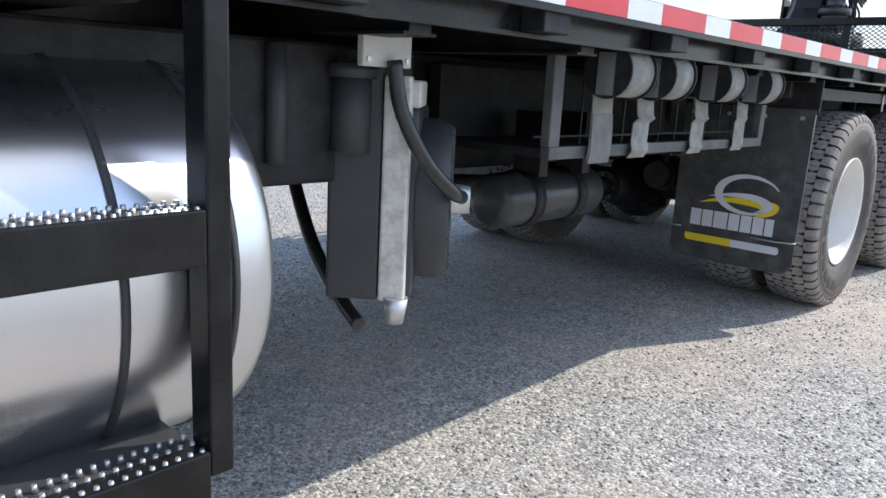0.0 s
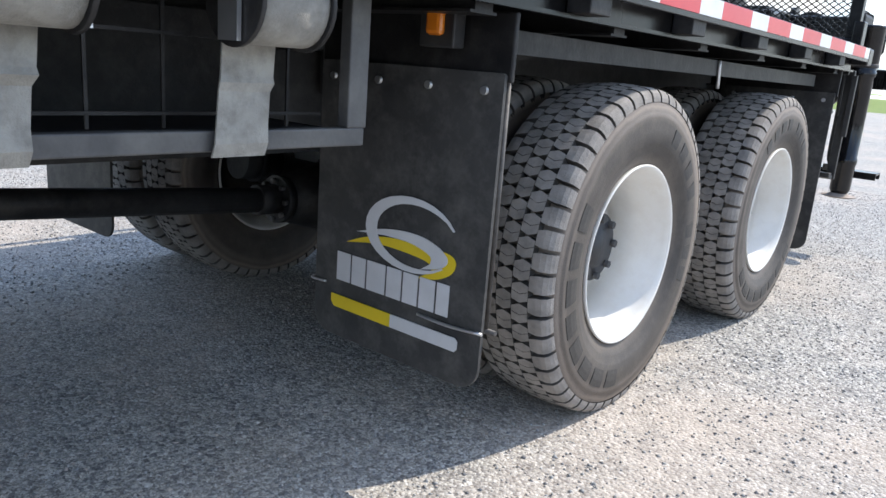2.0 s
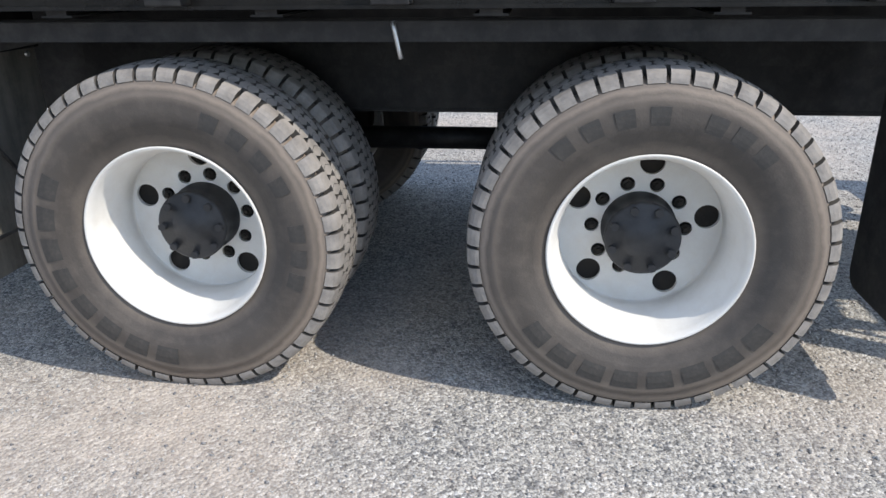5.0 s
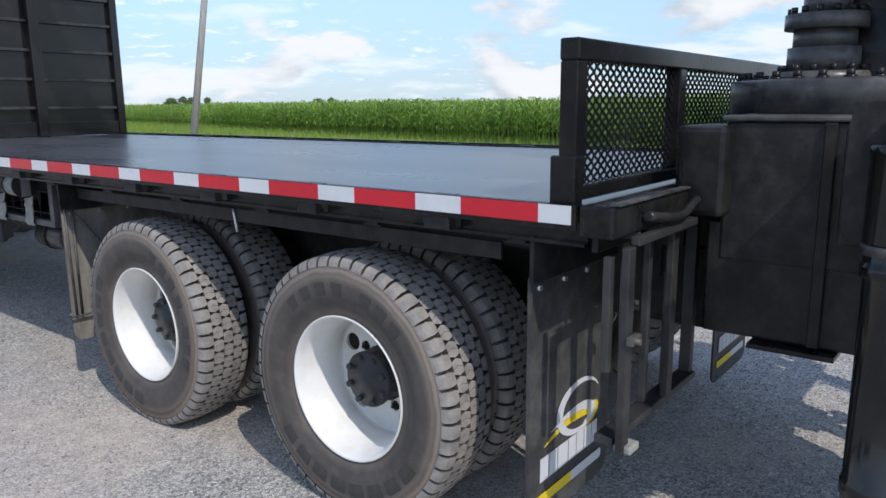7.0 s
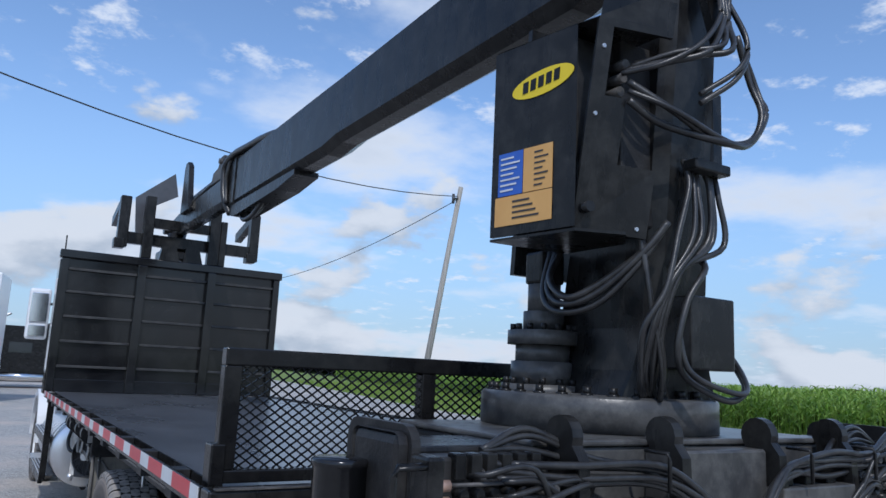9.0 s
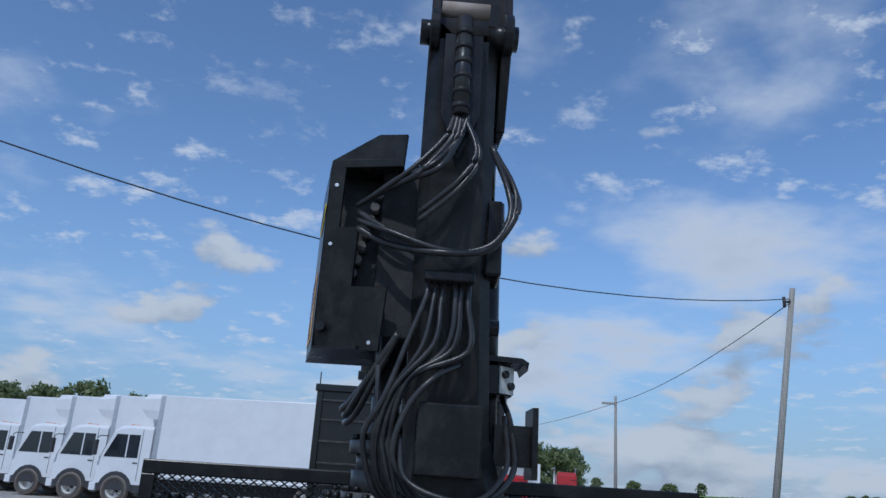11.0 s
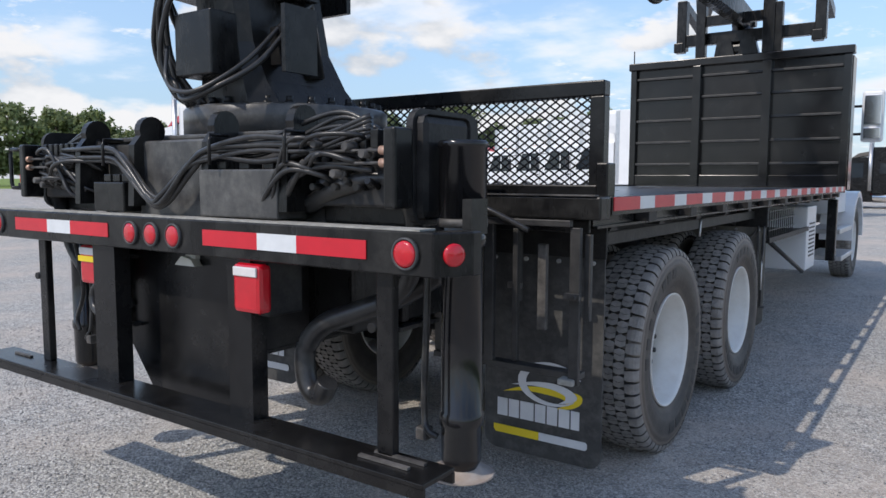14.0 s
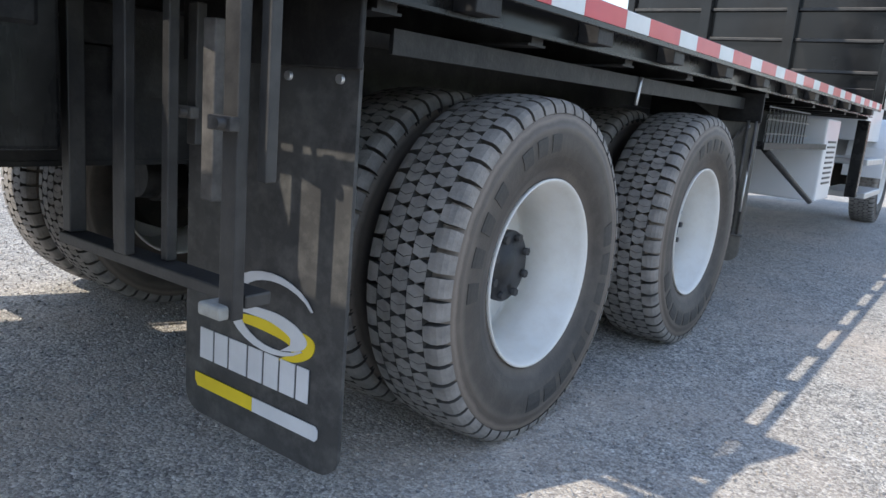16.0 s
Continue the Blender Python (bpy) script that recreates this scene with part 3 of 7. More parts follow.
def tread_mesh():
    """Three inner rows of six-sided blocks and two shoulders notched by slots."""
    bm = B()
    n = 52
    pitch = 2 * math.pi / n
    for x0, x1, shift, ra, rb in ((-0.0755, -0.0262, 0.5, 0.515, 0.520), (-0.0245, 0.0245, 0.0, 0.520, 0.520), (0.0262, 0.0755, 0.5, 0.520, 0.515)):
        for i in range(n):
            t = pitch * (i + shift)
            w = pitch * 0.432
            xm = (x0 + x1) / 2
            g, z = 0.030 * w, 0.16 * w
            for outline in (((x0, -0.78 * w), (xm, -1.11 * w), (x1, -0.78 * w), (x1, -g - z), (xm, -g + z), (x0, -g - z)), ((x0, g - z), (xm, g + z), (x1, g - z), (x1, 0.78 * w), (xm, 1.11 * w), (x0, 0.78 * w))):
                lo, hi = [], []
                for x, a in outline:
                    r = ra + (rb - ra) * (x - x0) / (x1 - x0)
                    lo.append(bm.verts.new((x, 0.474 * math.cos(t + a), 0.474 * math.sin(t + a))))
                    hi.append(bm.verts.new((x, r * math.cos(t + a), r * math.sin(t + a))))
                bm.faces.new(hi)
                for k in range(6):
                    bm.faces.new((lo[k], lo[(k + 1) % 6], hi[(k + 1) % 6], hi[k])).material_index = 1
    # each shoulder lug runs over the edge and down on to the side wall
    prof = [(0.0772, 0.516, 0.80), (0.100, 0.5145, 1.0), (0.116, 0.510, 1.0), (0.1265, 0.500, 1.0), (0.1318, 0.488, 1.0), (0.1340, 0.476, 1.0)]
    for sx in (-1, 1):
        for i in range(n):
            t = pitch * i
            w = pitch * 0.405
            rows = [[bm.verts.new((sx * x, r * math.cos(t + d * w * f), r * math.sin(t + d * w * f))) for d in (-1, 0, 1)] for x, r, f in prof]
            foot = [[bm.verts.new((sx * (x - 0.010), (r - 0.034) * math.cos(t + d * w * f), (r - 0.034) * math.sin(t + d * w * f))) for d in (-1, 0, 1)] for x, r, f in prof]
            for k in range(len(prof) - 1):
                for d in (0, 1):
                    bm.faces.new((rows[k][d], rows[k][d + 1], rows[k + 1][d + 1], rows[k + 1][d]))
                for d in (0, 2):
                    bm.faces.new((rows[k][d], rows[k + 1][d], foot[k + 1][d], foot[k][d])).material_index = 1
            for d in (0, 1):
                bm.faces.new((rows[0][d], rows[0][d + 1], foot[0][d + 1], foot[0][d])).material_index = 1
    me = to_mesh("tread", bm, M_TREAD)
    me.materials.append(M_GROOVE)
    return me


def circle(bm, x, cy, cz, r, seg):
    vs = [bm.verts.new((x, cy + r * math.cos(2 * math.pi * k / seg), cz + r * math.sin(2 * math.pi * k / seg))) for k in range(seg)]
    es = [bm.edges.new((vs[k], vs[(k + 1) % seg])) for k in range(seg)]
    return vs, es


def rim_mesh():
    bm = B()
    lathe(bm, [(0.090, 0.274), (0.112, 0.285), (0.120, 0.287), (0.123, 0.283), (0.118, 0.277), (0.100, 0.268), (0.066, 0.263), (0.060, 0.258), (0.022, 0.254), (0.012, 0.247),
               (-0.040, 0.245), (-0.085, 0.246), (-0.096, 0.252), (-0.110, 0.2535), (-0.118, 0.252)], 72)
    # dished disc with hand holes and stud holes cut through
    x = -0.118
    edges = []
    _, e = circle(bm, x, 0, 0, 0.252, 72); edges += e
    _, e = circle(bm, x, 0, 0, 0.10, 32); edges += e
    loops = []
    for i in range(5):
        a = 2 * math.pi * i / 5 + 0.3
        v, e = circle(bm, x, 0.207 * math.cos(a), 0.207 * math.sin(a), 0.038, 20); edges += e; loops.append(v)
    for i in range(10):
        a = 2 * math.pi * i / 10 + 0.1
        v, e = circle(bm, x, 0.142 * math.cos(a), 0.142 * math.sin(a), 0.0225, 16); edges += e; loops.append(v)
    bmesh.ops.triangle_fill(bm, use_beauty=True, use_dissolve=False, edges=edges)
    for v in loops:
        back = [bm.verts.new(q.co + Vector((-0.014, 0, 0))) for q in v]
        k = len(v)
        for i in range(k):
            bm.faces.new((v[i], v[(i + 1) % k], back[(i + 1) % k], back[i]))
    bmesh.ops.remove_doubles(bm, verts=bm.verts[:], dist=0.0004)
    return to_mesh("rim", bm, M_RIM)


def hub_mesh():
    bm = B()
    lathe(bm, [(-0.118, 0.114), (-0.095, 0.114), (-0.088, 0.108), (-0.030, 0.102), (-0.022, 0.112), (-0.006, 0.112), (-0.002, 0.105), (0.000, 0.062), (0.010, 0.056), (0.012, 0.0005)], 40)
    return to_mesh("hub", bm, M_HUB)


def hub_bolt_mesh():
    bm = B()
    cyl(bm, (-0.030, 0.094, 0), (0.014, 0.094, 0), 0.013, 6)
    return to_mesh("hub_bolt", bm, M_HUB)


def nut_mesh():
    bm = B()
    cyl(bm, (-0.135, 0, 0), (-0.114, 0, 0), 0.016, 6)
    cyl(bm, (-0.125, 0, 0), (-0.10, 0, 0), 0.008, 10)
    return to_mesh("wheel_nut", bm, M_HOLE)


def drum_mesh():
    bm = B()
    cyl(bm, (-0.16, 0, 0), (-0.137, 0, 0), 0.245, 40)
    cyl(bm, (-0.40, 0, 0), (-0.155, 0, 0), 0.19, 32)
    return to_mesh("brake_drum", bm, M_HOLE)


ME_TYRE, ME_TREAD, ME_RIM, ME_HUB, ME_NUT, ME_DRUM, ME_HUBBOLT, ME_BARS = tyre_mesh(), tread_mesh(), rim_mesh(), hub_mesh(), nut_mesh(), drum_mesh(), hub_bolt_mesh(), (letter_mesh(10.6, 0.338, 0.424), letter_mesh(7.4, 0.362, 0.418))


def wheel(x, y, turn, roll, outer=True, z=HUB_Z):
    """A wheel whose outer side looks along +x before turning."""
    w = put("wheel", ME_RIM, truck, pose(x, y, z, 0, 0, turn) @ pose(0, 0, 0, roll), "white painted steel disc wheel")
    t = put("tyre", ME_TYRE, w, None, "dusty black rubber tyre")
    put("tread", ME_TREAD, w, None)
    if outer:
        put("hub", ME_HUB, w, None, "black hub")
        put("brake_drum", ME_DRUM, w)
        for i in range(8):
            put("hub_bolt", ME_HUBBOLT, w, pose(0, 0, 0, 45 * i))
        for a0, a1, count, k in ((150, 268, 8, 0), (22, 74, 4, 1), (-22, 12, 3, 1)):
            for i in range(count):
                put("raised_bar", ME_BARS[k], w, pose(0, 0, 0, a0 + (a1 - a0) * i / count))
        for i in range(10):
            a = 2 * math.pi * i / 10 + 0.1
            put("wheel_nut", ME_NUT, w, pose(0, 0.142 * math.cos(a), 0.142 * math.sin(a)))
    return w


for side, turn in ((-1, 180), (1, 0)):
    for y, roll in ((AXLE_Y, 1), (-AXLE_Y, 65)):
        wheel(side * 1.085, y, turn, roll + 49 * (side > 0))
        wheel(side * 0.735, y, 180 - turn, roll, False)
wheel(-1.03, 7.55, 180, 10)
wheel(1.03, 7.55, 0, 40)


def axles():
    for y in (AXLE_Y, -AXLE_Y):
        bm = B()
        cyl(bm, (-0.72, y, HUB_Z), (0.72, y, HUB_Z), 0.075, 20)
        loft(bm, [[(0.19 * s * math.cos(a), y + 0.20 * s * math.sin(a) * 1.0, HUB_Z + dz + 0.16 * 0) for a in [2 * math.pi * k / 16 for k in range(16)]] for dz, s in ((-0.20, 0.45), (-0.12, 1.0), (0.12, 1.0), (0.2, 0.5))])
        part("axle", bm, M_FRAME, truck, "black drive axle with a round housing")
        for s in (-1, 1):
            bm = B()
            cyl(bm, (s * 0.40, y - 0.17 if y > 0 else y + 0.17, 0.62), (s * 0.40, y - 0.17 if y > 0 else y + 0.17, 0.83), 0.12, 20)
            cyl(bm, (s * 0.40, y - 0.17 if y > 0 else y + 0.17, 0.68), (s * 0.40, y - 0.17 if y > 0 else y + 0.17, 0.77), 0.14, 20)
            part("air_spring", bm, M_FRAME, truck)
    bm = B()
    cyl(bm, (0, 0.5, 0.56), (0, -0.5, 0.56), 0.05, 14)
    part("drive_shaft", bm, M_FRAME, truck)
    # nose of the leading axle with its flange, and the shaft running forward from it
    bm = B()
    cyl(bm, (0, 0.84, 0.50), (0, 1.12, 0.512), 0.16, 20, 0.085)
    cyl(bm, (0, 1.12, 0.512), (0, 1.155, 0.514), 0.088, 20)
    nose = part("axle_nose", bm, M_FRAME, truck, "dusty black axle nose with a bolted flange")
    for k in range(8):
        a = 2 * math.pi * k / 8
        bm = B(); cyl(bm, (0.07 * math.cos(a), 1.15, 0.513 + 0.07 * math.sin(a)), (0.07 * math.cos(a), 1.172, 0.513 + 0.07 * math.sin(a)), 0.010, 6); part("flange_bolt", bm, M_STEEL, nose)
    bm = B()
    cyl(bm, (0, 1.155, 0.514), (0, 1.24, 0.518), 0.055, 14)
    cyl(bm, (0, 1.22, 0.517), (0, 2.86, 0.64), 0.045, 16)
    part("drive_shaft", bm, M_FRAME, truck)
    bm = B()
    cyl(bm, (0, 2.80, 0.635), (0, 3.0, 0.65), 0.07, 16)
    box(bm, -0.16, 0.10, 2.86, 2.95, 0.60, 0.74, bevel=0.015)
    cyl(bm, (-0.10, 2.82, 0.60), (-0.10, 2.82, 0.66), 0.035, 12)
    part("shaft_bearing", bm, M_FRAME, truck, "greasy black centre bearing under the frame")
    bm = B(); cyl(bm, (0, 3.0, 0.80), (0, 6.0, 0.88), 0.06, 16); cyl(bm, (0, 2.94, 0.70), (0, 3.03, 0.81), 0.05, 14); part("drive_shaft", bm, M_FRAME, truck)
    # brake chambers on both axles
    for y in (AXLE_Y, -AXLE_Y):
        for s in (-1, 1):
            bm = B()
            y0 = y + (0.24 if y > 0 else -0.24)
            d = 0.17 if y > 0 else -0.17
            cyl(bm, (s * 0.30, y0, 0.60), (s * 0.30, y0 + d, 0.615), 0.075, 20)
            cyl(bm, (s * 0.30, y0 + d * 0.45, 0.607), (s * 0.30, y0 + d * 0.6, 0.609), 0.086, 20)
            ch = part("brake_chamber", bm, M_FRAME, truck, "dusty round brake chamber beside the axle")
            bm = B(); tube(bm, [(s * 0.30, y0 + d * 0.3, 0.68), (s * 0.31, y0 + d * 0.2, 0.76), (s * 0.36, y0, 0.84)], 0.010, 6, 4); part("air_hose", bm, M_HOSE, ch)


axles()


def chassis():
    for s in (-1, 1):
        bm = B()
        x0, x1 = s * 0.355, s * 0.44
        lo, hi = min(x0, x1), max(x0, x1)
        box(bm, s * 0.43 - 0.006, s * 0.43 + 0.006, -2.65, 8.0, 0.76, 1.04)
        box(bm, lo, hi, -2.65, 8.0, 0.755, 0.767)
        box(bm, lo, hi, -2.65, 8.0, 1.033, 1.045)
        part("frame_rail", bm, M_FRAME, truck, "black steel chassis rail")
        bm = B()
        box(bm, s * 0.42 - 0.045, s * 0.42 + 0.045, -1.70, 5.15, 1.049, 1.15, bevel=0.006)
        part("sill_beam", bm, M_FRAME, truck)
        bm = B()
        box(bm, s * 0.46 - 0.006, s * 0.46 + 0.006, -1.62, 1.35, 0.93, 1.13)
        box(bm, s * 1.12 - 0.006, s * 1.12 + 0.006, -1.35, 1.4, 1.075, 1.13)
        part("inner_guard", bm, M_FRAME, truck)
    for i in range(12):
        y = -1.45 + i * 0.6
        bm = B()
        box(bm, -1.192, 1.192, y - 0.03, y + 0.03, 1.152, 1.245)
        box(bm, -1.192, 1.192, y - 0.045, y + 0.045, 1.146, 1.152)
        part("cross_member", bm, M_FRAME, truck)
    for y in (-2.2, -1.2, 1.6, 3.4, 5.0):
        bm = B()
        box(bm, -0.42, 0.42, y - 0.04, y + 0.04, 0.80, 1.0, bevel=0.008)
        part("frame_cross_tube", bm, M_FRAME, truck)
    # light plate hung under the cross members over each pair of wheels
    for s in (-1, 1):
        bm = B()
        prism(bm, [(1.38, 1.13), (1.38, 1.02), (0.9, 1.105), (-0.9, 1.105), (-1.45, 1.09), (-1.45, 1.13)], "x", s * 1.0 - 0.005, s * 1.0 + 0.005)
        part("wing_plate", bm, M_FRAME, truck)


chassis()


def deck():
    bm = B()
    box(bm, -1.192, 1.192, -1.70, 5.16, 1.247, 1.274)
    part("deck_plate", bm, M_DECK, truck, "dark steel deck plate with a dull sheen")
    for s in (-1, 1):
        bm = B()
        def X(v):
            return s * v
        box(bm, min(X(1.268), X(1.280)), max(X(1.268), X(1.280)), -1.69, 5.2, 1.220, 1.291, bevel=0.002)
        rail = part("side_rail", bm, M_BLACK, truck, "black steel rub rail standing off the deck")
        bm = B()
        prism(bm, [(X(1.193), 1.168), (X(1.203), 1.168), (X(1.203), 1.282), (X(1.193), 1.282)], "y", -1.69, 5.2)
        box(bm, min(X(1.203), X(1.222)), max(X(1.203), X(1.222)), -1.69, 5.2, 1.166, 1.176)
        part("edge_channel", bm, M_BLACK, rail)
        for i in range(11):
            bm = B()
            y = -1.2 + i * 0.6
            box(bm, min(X(1.204), X(1.268)), max(X(1.204), X(1.268)), y - 0.05, y + 0.05, 1.178, 1.285, bevel=0.003)
            part("stake_pocket", bm, M_FRAME, rail)
        y = -1.677 if s < 0 else -1.678
        white = s < 0
        first = True
        while y < 5.12:
            d = 0.102 if (white and first) else 0.178 if white else 0.268
            if s > 0 and first:
                d = 0.276
            y1 = min(y + d, 5.16)
            bm = B()
            box(bm, X(1.2815) - 0.0015, X(1.2815) + 0.0015, y + 0.0005, y1 - 0.0005, 1.2365, 1.2885)
            part("tape", bm, M_WHITE if white else M_RED, rail, "white reflective tape" if white else "red reflective tape")
            y, white, first = y1, not white, False


deck()


def deck_rear():
    bm = B()
    box(bm, -1.28, 1.28, -1.80, -1.70, 1.205, 1.292, bevel=0.008)
    box(bm, -1.20, 1.20, -1.72, -1.70, 1.15, 1.20, bevel=0.004)
    rb = part("rear_beam", bm, M_CRANE, truck, "scuffed steel rear deck beam")
    for x0, x1 in ((-1.26, -0.66), (0.66, 1.26)):
        bm = B(); box(bm, x0, x1, -1.808, -1.776, 1.294, 1.299); part("worn_strip", bm, M_STEEL, rb, "dusty worn edge")
    bm = B()
    tube(bm, [(-1.1, -1.82, 1.25), (-0.9, -1.84, 1.23), (-0.7, -1.83, 1.26), (-0.45, -1.86, 1.22)], 0.014)
    part("cable", bm, M_HOSE, truck)
    bm = B()
    tube(bm, [(0.62, -1.82, 1.30), (0.8, -1.86, 1.25), (1.0, -1.83, 1.16)], 0.012)
    part("cable", bm, M_HOSE, truck)


deck_rear()


def stake_rack(s):
    """Steel stakes standing in a tray under the rear of the deck, held by a bar at the top."""
    def bar(bm, x0, x1, y0, y1, z0, z1, bevel=0.003):
        box(bm, min(s * x0, s * x1), max(s * x0, s * x1), y0, y1, z0, z1, bevel=bevel)
    bm = B()
    bar(bm, 0.515, 1.20, -1.785, -1.725, 0.588, 0.614, 0.004)
    rack = part("stake_rack", bm, M_STAKE, truck, "black steel tray holding upright stakes")
    bm = B(); bar(bm, 0.515, 0.55, -1.775, -1.735, 0.615, 1.145); bar(bm, 0.515, 0.72, -1.775, -1.735, 1.146, 1.176); part("tray_post", bm, M_STAKE, rack)
    bm = B(); bar(bm, 0.72, 1.175, -1.832, -1.805, 1.178, 1.203); part("top_bar", bm, M_STAKE, rack)
    for i, (x, y, z0, z1, w) in enumerate(((0.715, -1.745, 0.616, 1.01, 0.013), (0.80, -1.785, 0.616, 1.20, 0.022), (0.90, -1.745, 0.616, 1.16, 0.012), (0.862, -1.66, 0.85, 1.14, 0.016),
                                           (1.01, -1.725, 0.755, 1.10, 0.019), (1.19, -1.808, 0.575, 1.176, 0.021), (1.222, -1.765, 0.82, 1.15, 0.013))):
        bm = B()
        bar(bm, x - w, x + w, y - 0.012, y + 0.012, z0, z1)
        st = part("stake", bm, M_STEEL if i == 4 else M_STAKE, rack, "scuffed grey steel stake" if i == 4 else "")
        if i in (3, 5):
            bm = B(); bar(bm, x - 0.034, x + 0.030, y - 0.034, y - 0.013, 0.905, 0.93); cyl(bm, (s * (x + 0.012), y - 0.05, 0.918), (s * (x + 0.012), y - 0.013, 0.918), 0.009, 8)
            part("stake_clip", bm, M_STEEL, st)
    for x in (0.80, 0.93, 1.10):
        bm = B(); bar(bm, x - 0.006, x + 0.006, -1.80, -1.70, 1.182, 1.204, 0.002); part("hanger", bm, M_STAKE, rack)
    bm = B(); bar(bm, 1.135, 1.20, -1.84, -1.787, 0.575, 0.600, 0.006); part("tray_foot", bm, M_DUSTY, rack, "bare scuffed tray end")


stake_rack(-1)
stake_rack(1)


def mud_flap(y, x0, x1, z0, z1, logo, face, lean=0.0, bolts=4):
    """A rubber flap across the truck; face -1 shows its rear side, +1 its front side."""
    bm = B()
    r = 0.06
    outline = []
    for cx, cz, a0 in ((x1 - r, z0 + r, -90), (x1 - 0.008, z1 - 0.008, 0), (x0 + 0.008, z1 - 0.008, 90), (x0 + r, z0 + r, 180)):
        rr = r if cz < (z0 + z1) / 2 else 0.008
        for k in range(6):
            a = radians(a0 + 90 * k / 5)
            outline.append((cx + rr * math.cos(a), cz + rr * math.sin(a)))
    prism(bm, outline, "y", y - 0.005, y + 0.005)
    bmesh.ops.recalc_face_normals(bm, faces=bm.faces[:])
    for fc in bm.faces:
        fc.material_index = 1 if fc.normal.y < -0.5 else 0
    fl = part("mud_flap", bm, M_FLAP, truck, "black rubber mud flap with a white and yellow emblem" if logo else "worn black rubber mud flap")
    fl.data.materials.append(M_FLAPDUST if face > 0 else M_FLAP)
    for i in range(bolts):
        x = x0 + 0.05 + (x1 - x0 - 0.1) * i / (bolts - 1)
        bm = B()
        cyl(bm, (x, y - 0.014, z1 - 0.04), (x, y + 0.014, z1 - 0.04), 0.010, 10)
        part("bolt", bm, M_ALU, fl)
    bm = B()
    box(bm, x0 - 0.01, x1 + 0.01, y - 0.02, y - 0.005, z1 - 0.02, z1 + 0.13, bevel=0.004)
    part("hanger_plate", bm, M_FRAME, fl)
    if not logo:
        return fl
    f = face
    yy = y + f * 0.0065
    cx = (x0 + x1) / 2 - 0.005
    # mirrored when seen from ahead
    m = 1 if f < 0 else -1

    def plate(name, poly, mat):
        b = B()
        prism(b, [(cx + m * u * 1.12, logo + v) for u, v in poly], "y", yy - 0.0012, yy + 0.0012)
        part(name, b, mat, fl)

    def crescent(c, R, a0, a1, wmax, sq=1.0, tilt=0.0, n=22):
        out, inn = [], []
        for k in range(n + 1):
            t = k / n
            a = radians(a0 + (a1 - a0) * t)
            w = wmax * math.sin(math.pi * min(0.98, max(0.02, t))) ** 0.7
            for lst, R2 in ((out, R), (inn, R - w)):
                u, v = R2 * math.cos(a), R2 * math.sin(a) * sq
                lst.append((c[0] + u * math.cos(tilt) - v * math.sin(tilt), c[1] + u * math.sin(tilt) + v * math.cos(tilt)))
        return out + inn[::-1]
    def swoosh(name, upper, lower, mat):
        plate(name, [(q.x, q.y) for q in spline([(*p, 0) for p in upper], 5) + spline([(*p, 0) for p in lower], 5)], mat)
    swoosh("emblem_swoosh", [(-0.162, 0.216), (-0.09, 0.246), (0.0, 0.262), (0.09, 0.258), (0.150, 0.262), (0.180, 0.248), (0.174, 0.216), (0.135, 0.190), (0.070, 0.176)],
           [(0.100, 0.194), (0.116, 0.212), (0.100, 0.226), (0.05, 0.233), (-0.03, 0.236), (-0.09, 0.230)], M_YELLOW)
    yy += f * 0.0015
    swoosh("emblem_crest", [(-0.125, 0.254), (-0.03, 0.281), (0.06, 0.288), (0.125, 0.274), (0.160, 0.246), (0.142, 0.220), (0.082, 0.202)],
           [(0.112, 0.224), (0.108, 0.244), (0.05, 0.262), (-0.03, 0.264)], M_INK)
    yy += f * 0.0015
    plate("emblem_arc", crescent((0.045, 0.283), 0.140, 22, 318, 0.036, 0.69), M_INK)
    # plain bars stand for the lettering
    u = -0.188
    for w in (0.053, 0.052, 0.066, 0.052, 0.051, 0.051, 0.041):
        plate("letter_bar", [(u, 0.103), (u + w - 0.006, 0.103), (u + w - 0.006, 0.184), (u, 0.184)], M_INK)
        u += w
    plate("stripe", [(-0.195, 0.022), (-0.205, 0.036), (-0.205, 0.058), (0.0, 0.058), (0.0, 0.022)], M_YELLOW)
    plate("stripe", [(0.001, 0.022), (0.001, 0.058), (0.198, 0.058), (0.205, 0.05), (0.205, 0.03), (0.198, 0.022)], M_INK)
    return fl


mud_flap(1.46, -1.20, -0.60, 0.27, 1.03, 0.335, 1)
mud_flap(1.46, 0.62, 1.20, 0.27, 1.03, 0, 1)
mud_flap(-1.50, 0.61, 1.18, 0.13, 1.05, 0.185, -1)
mud_flap(-1.50, -1.20, -0.63, 0.20, 1.05, 0.25, -1)


